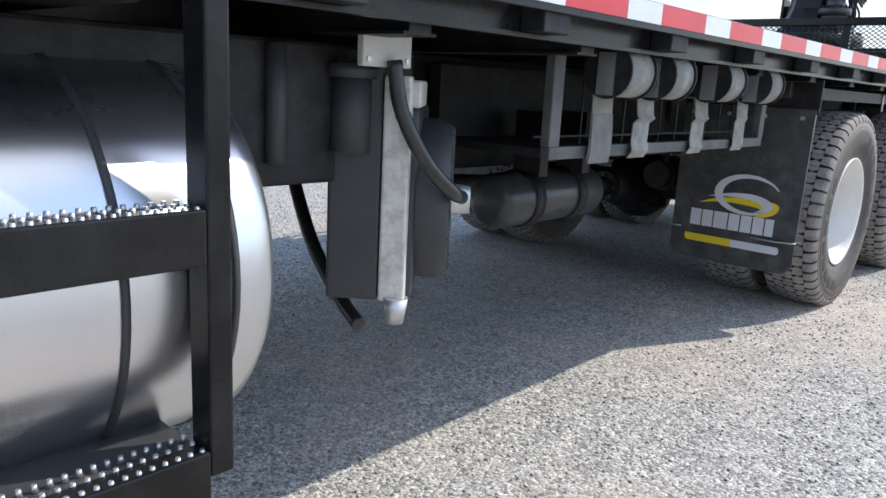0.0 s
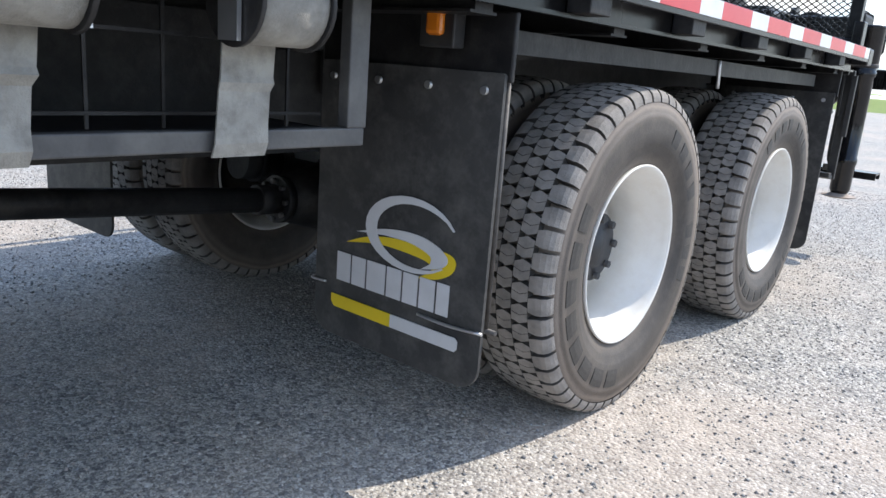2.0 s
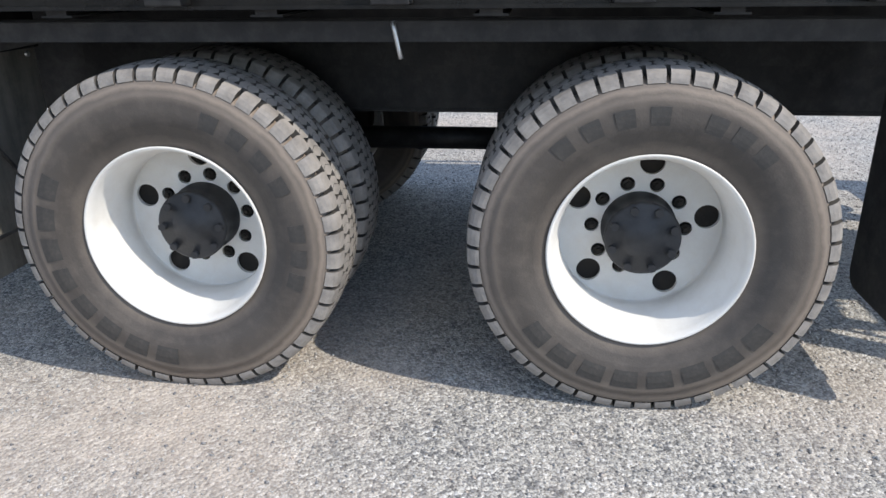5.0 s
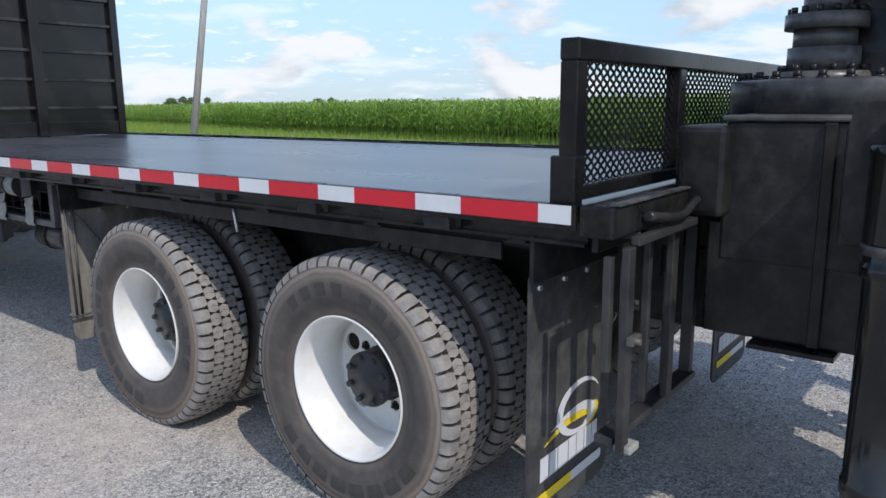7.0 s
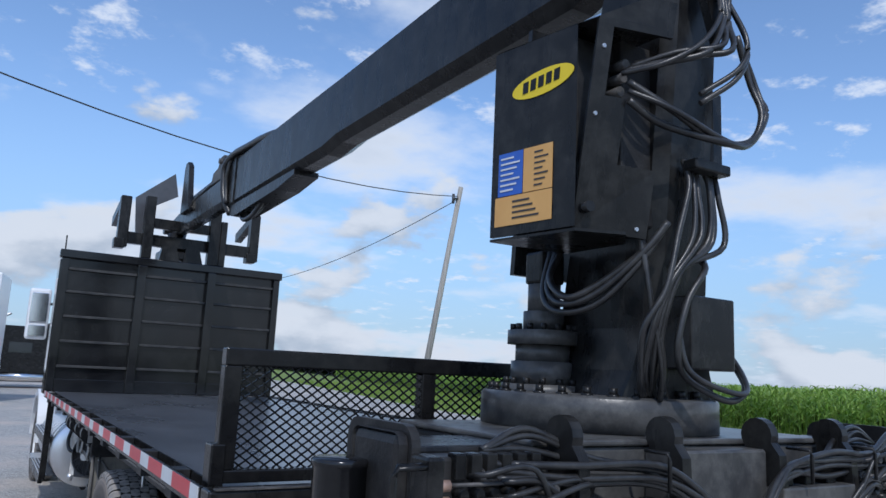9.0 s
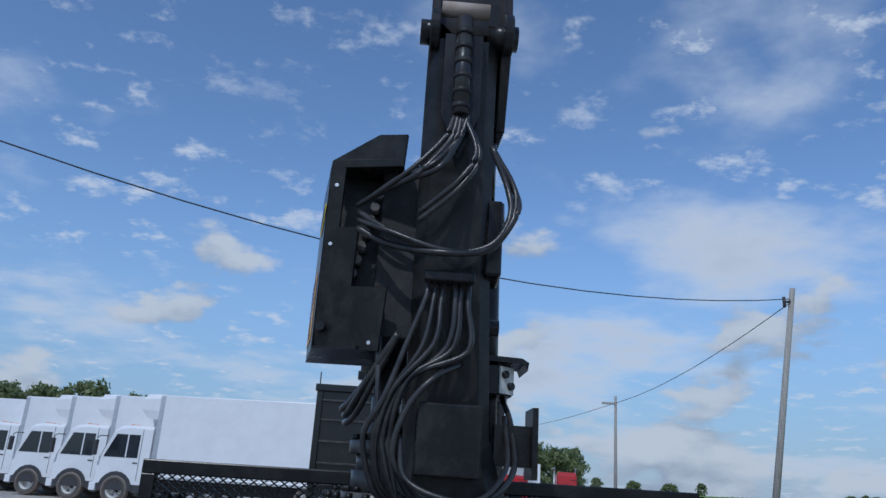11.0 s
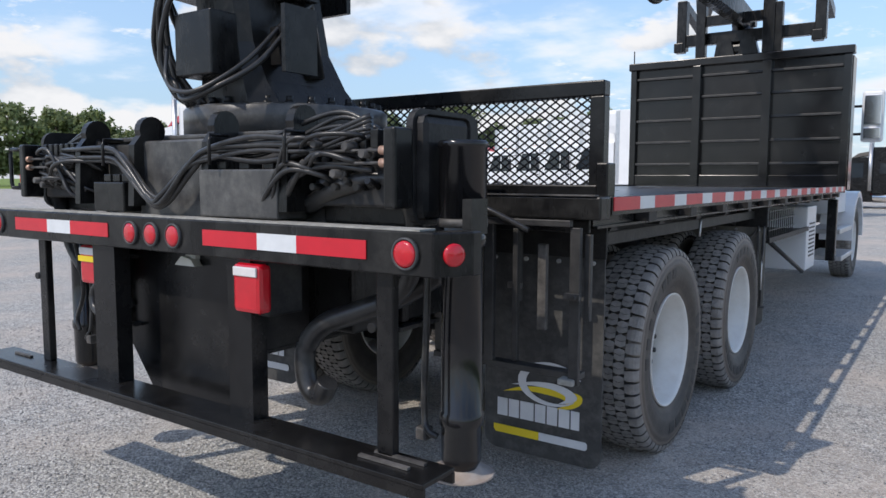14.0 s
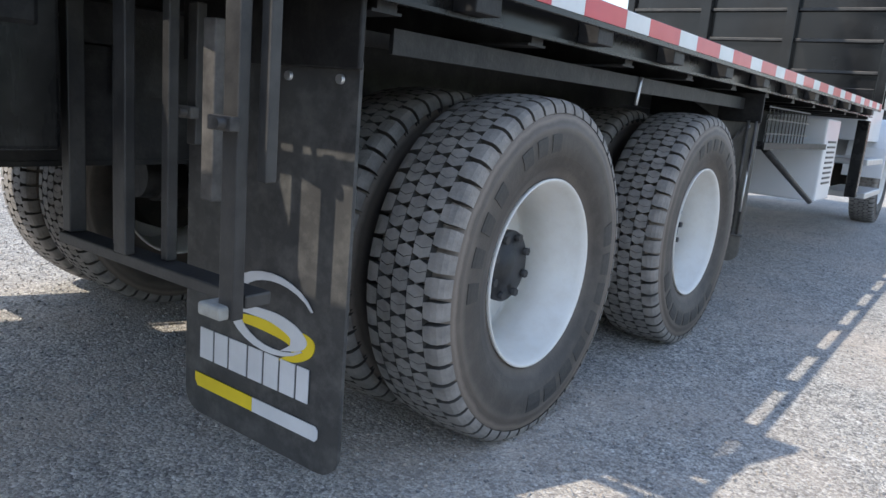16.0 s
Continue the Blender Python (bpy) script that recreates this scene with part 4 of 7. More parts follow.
def flap_braces():
    for pts, r in (([(-1.205, 1.468, 0.425), (-1.10, 1.475, 0.42), (-1.00, 1.47, 0.42)], 0.004), ([(-0.595, 1.468, 0.425), (-0.60, 1.475, 0.42), (-0.65, 1.47, 0.42)], 0.004)):
        bm = B(); tube(bm, pts, r, 6, 4); part("flap_stay", bm, M_ALU, truck)
    # wire frame that holds the front flap off the tyre
    for s in (-1, 1):
        for a, b in (((1.19, 1.435, 1.02), (1.185, 1.425, 0.425)), ((1.15, 1.435, 1.02), (1.155, 1.425, 0.425)), ((1.14, 1.435, 0.99), (0.72, 1.425, 0.43)), ((1.215, 1.425, 0.42), (0.66, 1.425, 0.42))):
            bm = B(); cyl(bm, (s * a[0], a[1], a[2]), (s * b[0], b[1], b[2]), 0.007, 8); part("flap_rod", bm, M_STEEL, truck)
    bm = B()
    box(bm, -1.10, -1.00, 1.49, 1.53, 1.075, 1.195, bevel=0.004)
    lamp = part("marker_lamp", bm, M_STAKE, truck, "amber side marker lamp on a grey bracket")
    bm = B()
    box(bm, -1.075, -1.03, 1.525, 1.55, 1.10, 1.165, bevel=0.01)
    part("lens", bm, M_AMBER, lamp, "amber lens")
    for s in (-1, 1):
        for pts in ([(s * 1.17, 1.50, 1.13), (s * 1.18, 1.46, 0.95), (s * 1.19, 1.40, 0.55)],)[:s > 0] + ([(s * 1.13, 0.02, 1.13), (s * 1.13, 0.0, 1.03)],):
            bm = B(); tube(bm, pts, 0.007, 6, 4); part("guard_rod", bm, M_ALU, truck)


flap_braces()


def headboard():
    bm = B()
    box(bm, -1.28, 1.28, 5.21, 5.235, 1.28, 2.84)
    hb = part("headboard", bm, M_GLOSS, truck, "tall black steel headboard with ribs and bars")
    bm = B(); box(bm, -1.31, 1.31, 5.14, 5.27, 2.78, 2.875, bevel=0.01); part("top_beam", bm, M_GLOSS, hb)
    for s in (-1, 1):
        bm = B(); box(bm, s * 1.245 - 0.04, s * 1.245 + 0.04, 5.155, 5.21, 1.276, 2.78, bevel=0.006); part("side_post", bm, M_GLOSS, hb)
        bm = B(); box(bm, s * 1.285 - 0.008, s * 1.285 + 0.008, 5.236, 5.52, 1.25, 2.77, bevel=0.003); part("side_plate", bm, M_GLOSS, hb)
    for x in (-0.42, 0.40):
        bm = B(); box(bm, x - 0.05, x + 0.05, 5.12, 5.21, 1.276, 2.78, bevel=0.008); part("rib", bm, M_GLOSS, hb)
    for z in (2.66, 2.40, 2.12, 1.84, 1.56):
        for x0, x1 in ((-1.20, -0.47), (-0.37, 0.35), (0.45, 1.20)):
            bm = B(); box(bm, x0, x1, 5.165, 5.195, z - 0.014, z + 0.014, bevel=0.004); part("rung", bm, M_STAKE, hb)
    bm = B(); box(bm, -1.20, 1.20, 5.16, 5.21, 1.276, 1.42, bevel=0.006); part("kick_plate", bm, M_GLOSS, hb)
    # boom rest above
    for x, w, z in ((-0.40, 0.058, 3.64), (0.39, 0.068, 3.71), (0.50, 0.04, 3.45)):
        bm = B(); box(bm, x - w, x + w, 5.15, 5.26, 2.876, z, bevel=0.008); part("rest_post", bm, M_CRANE, hb)
    bm = B(); box(bm, -0.68, 0.90, 5.265, 5.37, 3.05, 3.19, bevel=0.008); part("rest_beam", bm, M_CRANE, hb)
    bm = B(); box(bm, -0.34, 0.32, 5.17, 5.25, 3.26, 3.38, bevel=0.006); part("rest_beam", bm, M_CRANE, hb)
    for x, s in ((-0.67, -1), (0.93, 1)):
        bm = B(); box(bm, x - 0.06, x + 0.06, 5.25, 5.38, 3.00, 3.62, bevel=0.008); hn = part("rest_horn", bm, M_CRANE, hb)
        bm = B(); prism(bm, [(5.26, 3.622), (5.38, 3.622), (6.02, 3.47), (6.02, 3.35), (5.38, 3.52)], "x", x - 0.045, x + 0.045); part("horn_fin", bm, M_CRANE, hn)
        bm = B(); box(bm, x - 0.09, x + 0.03, 5.24, 5.39, 2.98, 3.10, bevel=0.01); part("horn_foot", bm, M_CRANE, hn)
    for x in (-0.12, 0.16):
        bm = B(); prism(bm, [(x - 0.12, 2.88), (x + 0.12, 2.88), (x + 0.07, 3.06), (x - 0.09, 3.06)], "y", 5.20, 5.30); part("rest_gusset", bm, M_CRANE, hb)
    bm = B()
    prism(bm, [(-0.51, 3.20), (-0.44, 3.20), (-0.31, 3.58), (-0.05, 3.74), (-0.11, 4.03), (-0.55, 3.65)], "y", 5.42, 5.44)
    part("guide_plate", bm, M_DECK, hb, "smooth grey steel guide plate")
    bm = B(); tube(bm, [(-1.26, 5.2, 2.87), (-1.262, 5.2, 3.04)], 0.008, 6, 2); part("antenna", bm, M_BLACK, hb)


headboard()


def rear_screen():
    bm = B()
    y0, y1 = -1.66, -1.60
    box(bm, -1.225, 1.225, y0, y1, 1.675, 1.735, bevel=0.006)
    box(bm, -1.225, 1.225, y0, y1, 1.292, 1.335, bevel=0.006)
    scr = part("rear_screen", bm, M_BLACK, truck, "black expanded metal guard screen across the deck")
    for x in (-1.195, -0.43, 0.40, 1.195):
        bm = B(); box(bm, x - 0.03, x + 0.03, y0 + 0.003, y1 - 0.003, 1.335, 1.675, bevel=0.004); part("screen_post", bm, M_BLACK, scr)
    for x in (-1.225, 1.225):
        bm = B(); box(bm, x - 0.025, x + 0.025, -1.67, -1.59, 1.276, 1.42, bevel=0.006); part("corner_socket", bm, M_BLACK, scr)
    for x0, x1 in ((-1.165, -0.46), (-0.40, 0.37), (0.43, 1.165)):
        bm = B()
        z0, z1 = 1.33, 1.68
        pw, ph = 0.046, 0.030
        n = int((x1 - x0) / pw) + 1
        pw = (x1 - x0) / n
        rows = int((z1 - z0) / ph)
        ph = (z1 - z0) / rows
        t = 0.0036
        for j in range(rows):
            for i in range(n):
                for d in (0, 1):
                    xa, xb = x0 + i * pw, x0 + (i + 0.5) * pw
                    za, zb = z0 + j * ph + d * ph, z0 + (j + 0.5) * ph
                    for (ax, az, bx, bz) in ((xa, za, xb, zb), (xa + pw, za, xb, zb)):
                        lo = [(ax, -1.634, az - t), (bx, -1.630, bz - t), (bx, -1.630, bz + t), (ax, -1.634, az + t)]
                        q = [bm.verts.new(p) for p in lo] + [bm.verts.new((p[0], p[1] + 0.005, p[2])) for p in lo]
                        bm.faces.new(q[:4]); bm.faces.new(q[:3:-1])
                        bm.faces.new((q[0], q[1], q[5], q[4])); bm.faces.new((q[3], q[2], q[6], q[7]))
        me = bpy.data.meshes.new("mesh_panel")
        bm.to_mesh(me); bm.free(); me.materials.append(M_BLACK)
        put("mesh_panel", me, scr)


rear_screen()


def bumper():
    bm = B()
    prism(bm, [(-1.238, -2.79), (1.238, -2.79), (1.295, -2.685), (1.295, -2.64), (1.22, -2.64), (1.20, -2.705), (-1.20, -2.705), (-1.22, -2.64), (-1.295, -2.64), (-1.295, -2.685)], "z", 1.095, 1.215, 0.004)
    bp = part("rear_bumper", bm, M_CRANE, truck, "black rear bumper beam with red lamps and reflective tape")
    bm = B(); box(bm, -1.19, 1.19, -2.783, -2.712, 1.216, 1.221); part("ledge", bm, M_DUSTY, bp, "scuffed steel ledge")
    bm = B(); box(bm, -0.52, 0.98, -2.704, -2.585, 1.198, 1.212, bevel=0.003); part("tail_plate", bm, M_DUSTY, truck, "pale dusty plate behind the bumper")
    for x in (-1.15, -0.128, 0.0, 0.13, 1.15):
        bm = B()
        big = abs(x) > 1
        r = 0.037 if big else 0.036
        lathe(bm, [(0.0, r + 0.008), (0.008, r + 0.008), (0.010, r + 0.002), (0.004, r)], 28)
        ring = part("lamp_ring", bm, M_DKGREY, bp, "", pose(x, -2.791, 1.155, 0, 0, -90))
        bm = B()
        lathe(bm, [(0.002, r), (0.010, r * 0.97), (0.013, r * 0.7), (0.0145, 0.0005)], 28)
        part("lamp_lens", bm, M_LENS, ring, "round red tail lamp lens")
    for s in (-1, 1):
        bm = B()
        lathe(bm, [(0.0, 0.031), (0.008, 0.031), (0.012, 0.023), (0.014, 0.0005)], 28)
        part("side_lamp", bm, M_LENS, bp, "round red side lamp", pose(s * 1.267, -2.737, 1.155, 0, 0, -28.5 if s > 0 else -151.5))
    for x0, x1, white in ((-1.0, -0.73, 0), (-0.73, -0.55, 1), (-0.55, -0.28, 0), (0.29, 0.56, 0), (0.56, 0.735, 1), (0.735, 1.01, 0)):
        bm = B(); box(bm, x0, x1, -2.7935, -2.7905, 1.132, 1.185)
        part("tape", bm, M_WHITE if white else M_RED, bp, "white reflective tape" if white else "red reflective tape")
    # under-run step
    for x, w in ((-0.365, 0.075), (0.435, 0.058)):
        bm = B()
        prism(bm, [(x - w, -2.765), (x + w, -2.765), (x + w, -2.70), (x + w - 0.01, -2.70), (x + w - 0.01, -2.755), (x - w + 0.01, -2.755), (x - w + 0.01, -2.70), (x - w, -2.70)], "z", 0.56, 1.094)
        part("bumper_post", bm, M_BLACK, bp)
    for x in (-0.87, 1.04):
        bm = B(); box(bm, x - 0.03, x + 0.03, -2.75, -2.72, 0.56, 1.094, bevel=0.004)
        cyl(bm, (x - 0.045, -2.755, 0.93), (x - 0.045, -2.70, 0.93), 0.015, 10)
        part("thin_post", bm, M_BLACK, bp)
    bm = B()
    box(bm, -1.27, 1.25, -2.85, -2.70, 0.545, 0.56, bevel=0.003)
    box(bm, -1.27, 1.25, -2.85, -2.838, 0.515, 0.545)
    box(bm, -1.27, 1.25, -2.712, -2.70, 0.515, 0.545)
    part("step_bar", bm, M_BLACK, bp, "black steel step bar")
    for x0, x1, y in ((0.98, 1.16, -2.80), (1.0, 1.18, -2.75), (-1.12, -0.98, -2.77)):
        bm = B(); box(bm, x0, x1, y, y + 0.015, 0.561, 0.568); part("step_slot", bm, M_STEEL, bp)
    bm = B()
    prism(bm, [(-0.46, 1.09), (0.24, 1.09), (0.24, 0.60), (0.16, 0.47), (-0.24, 0.46), (-0.46, 0.72)], "y", -2.62, -2.605)
    part("back_plate", bm, M_BLACK, bp, "black sloping back plate")
    # licence lamp and tail lamps
    bm = B(); prism(bm, [(-0.06, 1.03), (0.06, 1.03), (0.04, 1.055), (-0.02, 1.065)], "y", -2.66, -2.625); box(bm, -0.02, 0.04, -2.64, -2.62, 1.05, 1.09)
    part("plate_lamp", bm, M_GREYPL, bp, "small white lamp under the bumper")
    for x, y in ((-0.525, -2.74), (0.51, -2.80)):
        bm = B()
        box(bm, x - 0.065, x + 0.065, y, y + 0.055, 0.925, 1.085, bevel=0.016)
        tl = part("tail_lamp", bm, M_LENS, bp, "red combined tail lamp")
        bm = B(); box(bm, x - 0.055, x + 0.055, y - 0.006, y + 0.002, 1.045, 1.075, bevel=0.003); part("reverse_lens", bm, M_CLEARLENS, tl, "clear reverse lens")
        bm = B(); box(bm, x - 0.05, x + 0.05, y + 0.05, -2.60, 0.91, 1.09, bevel=0.006); part("lamp_bracket", bm, M_FRAME, tl)
        if x < 0:
            bm = B(); box(bm, x - 0.06, x + 0.06, -2.747, -2.739, 1.018, 1.040); part("yellow_band", bm, M_YELLOW, tl, "yellow band")
    bm = B()
    tube(bm, [(-0.52, -2.65, 0.95), (-0.66, -2.64, 0.88), (-0.64, -2.65, 0.80), (-0.52, -2.66, 0.79), (-0.40, -2.62, 0.85)], 0.018)
    part("lamp_cable", bm, M_HOSE, bp)
    bm = B()
    tube(bm, [(-0.88, -2.60, 1.08), (-0.86, -2.58, 0.85), (-0.92, -2.58, 0.72), (-0.90, -2.58, 0.66)], 0.010)
    part("lamp_cable", bm, M_HOSE, bp)
    # exhaust pipe and hanging hook under the tail
    bm = B()
    tube(bm, [(1.02, -2.45, 1.06), (0.90, -2.50, 0.98), (0.76, -2.55, 0.92), (0.64, -2.58, 0.87), (0.575, -2.60, 0.79), (0.580, -2.61, 0.70), (0.615, -2.615, 0.645), (0.665, -2.62, 0.645), (0.690, -2.62, 0.690)], 0.036, 14)
    part("tail_pipe", bm, M_HOSE, truck, "curved thick black tail pipe")
    for sx in (-0.32, 0.22):
        bm = B(); box(bm, sx - 0.1, sx + 0.1, -2.60, -1.85, 0.80, 1.04, bevel=0.01); part("tail_box", bm, M_FRAME, truck)


bumper()


def front_left():
    """Fuel tank, steps, oil cooler, strap winches and air tank along the driver's side."""
    bm = B()
    lathe(bm, [(-1.75, 0.32), (-1.75, 0.352), (-0.05, 0.352), (-0.02, 0.345), (0.0, 0.325), (0.015, 0.24), (0.02, 0.0005)], 72)
    tank = part("fuel_tank", bm, M_TANK, truck, "brushed aluminium fuel tank", pose(-0.87, 4.285, 0.725, 0, 0, -90))
    for y in (-0.09, -0.27):
        bm = B(); lathe(bm, [(y - 0.006, 0.3525), (y - 0.006, 0.356), (y + 0.006, 0.356), (y + 0.006, 0.3525)], 56)
        part("tank_strap", bm, M_DKGREY, tank)
    bm = B(); box(bm, -0.93, -0.52, -0.012, 0.012, 0.0, 0.002)
    part("tank_sticker", bm, M_GREYPL, tank, "pale warning sticker", pose(0, 0, 0, -62, 0, 0) @ Matrix.Translation((0, 0, 0.3535)) @ pose(0, 0, 0, 0, 0, 0))
    bm = B(); cyl(bm, (-0.91, 4.9, 1.05), (-0.91, 4.9, 1.10), 0.05, 20); cyl(bm, (-0.91, 4.9, 1.09), (-0.91, 4.9, 1.115), 0.058, 20)
    part("tank_cap", bm, M_ALU, truck, "aluminium filler cap")
    bm = B(); cyl(bm, (-0.87, 4.4, 0.36), (-0.87, 4.46, 0.36), 0.03, 14); part("tank_support", bm, M_FRAME, truck)
    # step frame outside the tank
    bm = B()
    box(bm, -1.285, -1.225, 4.42, 4.46, 0.44, 1.24, bevel=0.004)
    sf = part("step_frame", bm, M_BLACK, truck, "black steel step frame beside the fuel tank")
    for z, d in ((0.835, 0.20), (0.455, 0.26)):
        bm = B(); box(bm, -1.285, -1.245, 4.46, 5.9, z - 0.055, z + 0.03, bevel=0.004); part("step_edge", bm, M_BLACK, sf)
        bm = B()
        box(bm, -1.245, -1.245 + d * 0.55, 4.46, 5.9, z + 0.012, z + 0.022)
        tr = part("step_tread", bm, M_DKGREY, sf)
        bm = B()
        for i in range(75):
            for j in range(3):
                y = 4.47 + i * 0.02
                x = -1.275 + j * 0.03
                cyl(bm, (x, y, z + 0.022), (x, y, z + 0.034), 0.006, 6, 0.004)
        st = part("grip_studs", bm, M_ALU, sf, "bright grip studs"); tagged(st, kind="stuff")
    bm = B()
    tube(bm, [(-0.46, 3.73, 0.90), (-0.50, 3.75, 0.80), (-0.65, 3.79, 0.62), (-0.80, 3.81, 0.50), (-0.90, 3.83, 0.455)], 0.019, 10)
    part("drain_hose", bm, M_HOSE, truck)
    # dark cabinet and filter behind the cab
    bm = B(); box(bm, -0.95, -0.45, 3.72, 5.1, 0.83, 1.13, bevel=0.01); part("valve_cabinet", bm, M_FRAME, truck)
    bm = B(); cyl(bm, (-0.97, 3.93, 0.90), (-0.97, 3.93, 1.07), 0.045, 20); cyl(bm, (-0.97, 3.93, 1.06), (-0.97, 3.93, 1.09), 0.055, 20); part("oil_filter", bm, M_DKGREY, truck)
    bm = B(); cyl(bm, (-0.96, 4.12, 0.88), (-0.96, 4.12, 1.12), 0.022, 12); part("pipe", bm, M_DKGREY, truck)
    # hydraulic oil cooler with a fan
    # turned half outwards; local x is the fan's axis, local y runs inboard and to the rear
    bm = B(); box(bm, -0.15, -0.03, 0.0, 0.50, 0.56, 1.10, bevel=0.008)
    cool = part("oil_cooler", bm, M_DKGREY, truck, "black hydraulic oil cooler with a guarded fan", pose(-1.05, 3.87, 0, 0, 0, 221))
    bm = B(); box(bm, -0.028, 0.032, -0.004, 0.055, 0.56, 1.07, bevel=0.006); part("core_tank", bm, M_WORN, cool, "bare aluminium end tank")
    bm = B(); box(bm, -0.028, 0.05, 0.056, 0.27, 1.0, 1.062, bevel=0.006); part("core_top", bm, M_WORN, cool, "bare aluminium header")
    bm = B(); box(bm, -0.028, 0.045, 0.06, 0.52, 0.55, 0.998, bevel=0.012); part("core", bm, M_DKGREY, cool)
    bm = B()
    lathe(bm, [(0.0, 0.206), (0.045, 0.206), (0.075, 0.19), (0.08, 0.181), (0.055, 0.181), (0.0, 0.19)], 44)
    sh = part("fan_shroud", bm, M_DKGREY, cool, "", pose(0.045, 0.275, 0.765))
    for k in range(7):
        r = 0.056 + 0.0195 * k
        bm = B(); tube(bm, [(0.076, r * math.cos(2 * math.pi * i / 28), r * math.sin(2 * math.pi * i / 28)) for i in range(29)], 0.003, 5, 1, False)
        part("guard_ring", bm, M_DKGREY, sh)
    bm = B(); tube(bm, [(0.079, r * math.cos(r * 2.2), r * math.sin(r * 2.2)) for r in (0.04, 0.09, 0.14, 0.185)], 0.004, 5, 4)
    spoke = to_mesh("guard_spoke", bm, M_DKGREY)
    for k in range(12):
        put("guard_spoke", spoke, sh, pose(0, 0, 0, 30 * k))
    bm = B(); cyl(bm, (0.03, 0, 0), (0.13, 0, 0), 0.047, 20, 0.036); part("fan_motor", bm, M_ALU, sh, "grey fan motor")
    bm = B(); box(bm, -0.002, 0.002, -0.06, 0.065, -0.035, 0.035, pose(0.035, 0.12, 0, 0, 35, 0))
    blade = to_mesh("fan_blade", bm, M_DKGREY)
    for k in range(7):
        put("fan_blade", blade, sh, pose(0, 0, 0, 360 * k / 7))
    bm = B(); box(bm, -1.055, -1.035, 3.835, 3.975, 1.085, 1.20, bevel=0.004); cp = part("cream_plate", bm, M_GREYPL, truck, "cream painted cover plate")
    for y in (3.85, 3.96):
        bm = B(); cyl(bm, (-1.059, y, 1.10), (-1.05, y, 1.10), 0.006, 8); part("screw", bm, M_ALU, cp)
    bm = B(); tube(bm, [(-1.07, 3.90, 1.10), (-1.085, 3.89, 1.0), (-1.115, 3.84, 0.89), (-1.11, 3.74, 0.815), (-1.07, 3.66, 0.79)], 0.017, 10); part("cooler_hose", bm, M_HOSE, truck)
    bm = B(); cyl(bm, (-1.06, 3.86, 0.57), (-1.06, 3.86, 0.51), 0.03, 12, 0.02); part("drain_plug", bm, M_ALU, truck)
    # air tank on two brackets
    bm = B()
    lathe(bm, [(-0.33, 0.0005), (-0.326, 0.06), (-0.312, 0.088), (-0.285, 0.10), (0.285, 0.10), (0.312, 0.088), (0.326, 0.06), (0.33, 0.0005)], 32)
    at = part("air_tank", bm, M_VESSEL, truck, "glossy black air tank", pose(-0.62, 2.68, 0.66, 0, 0, 90))
    for x in (-0.14, 0.14):
        bm = B()
        lathe(bm, [(x - 0.025, 0.101), (x - 0.025, 0.108), (x + 0.025, 0.108), (x + 0.025, 0.101)], 32)
        box(bm, x - 0.025, x + 0.025, -0.02, 0.10, 0.09, 0.32)
        part("tank_bracket", bm, M_FRAME, at)
    # winch rack with straps
    bm = B()
    box(bm, -1.095, -1.065, 1.78, 3.34, 0.87, 0.905, bevel=0.003)
    rk = part("strap_rack", bm, M_RACK, truck, "grey rack with strap winches and hanging straps")
    for y in (1.80, 3.32):
        bm = B(); box(bm, -1.095, -1.065, y - 0.025, y + 0.025, 0.905, 1.15, bevel=0.003); part("rack_post", bm, M_RACK, rk)
    bm = B()
    for y in [1.90 + i * 0.128 for i in range(11)]:
        box(bm, -1.005, -1.0, y - 0.003, y + 0.003, 0.90, 1.14)
    for z in (0.925, 1.055):
        box(bm, -1.01, -1.004, 1.82, 3.30, z - 0.003, z + 0.003)
    part("basket_grid", bm, M_FRAME, rk)
    bm = B(); box(bm, -1.0, -0.5, 1.72, 3.2, 0.86, 0.885); box(bm, -0.55, -0.5, 1.72, 3.2, 0.885, 1.12); part("basket", bm, M_FRAME, rk)
    for k, (y, w) in enumerate(((3.10, 0.055), (2.84, 0.052), (2.43, 0.052), (2.05, 0.052))):
        bm = B()
        cyl(bm, (-1.15, y - w - 0.01, 1.115), (-1.15, y + w + 0.01, 1.115), 0.069, 28)
        dr = part("strap_roll", bm, M_STRAP, rk, "rolled grey webbing strap")
        for s in (-1, 1):
            bm = B(); cyl(bm, (-1.15, y + s * (w + 0.012), 1.115), (-1.15, y + s * (w + 0.02), 1.115), 0.075, 28)
            part("winch_cheek", bm, M_FRAME, dr)
        bm = B()
        lean = (0.008, 0.036, 0.030, 0.026)[k]
        fold = (0.002, 0.012, 0.010, 0.005)[k]
        def sheet(rows):
            return [[(x0, y - w * f + lean * t, z), (x0, y + w * f + lean * t, z), (x0 + 0.004, y + w * f + lean * t, z), (x0 + 0.004, y - w * f + lean * t, z)] for t, x0, z, f in rows]
        loft(bm, sheet(((0, -1.102, 1.12, 1.0), (0.3, -1.104, 1.05, 1.0), (0.55, -1.104 - fold, 0.995, 0.98), (0.60, -1.104 - fold * 1.6, 0.985, 1.02), (0.66, -1.106, 0.970, 0.96),
                        (0.85, -1.108, 0.915, 0.97), (0.95, -1.106 - fold, 0.885, 1.0), (1.0, -1.103, 0.862, 1.0))))
        sp = part("strap", bm, M_STRAP, rk, "hanging grey webbing strap")
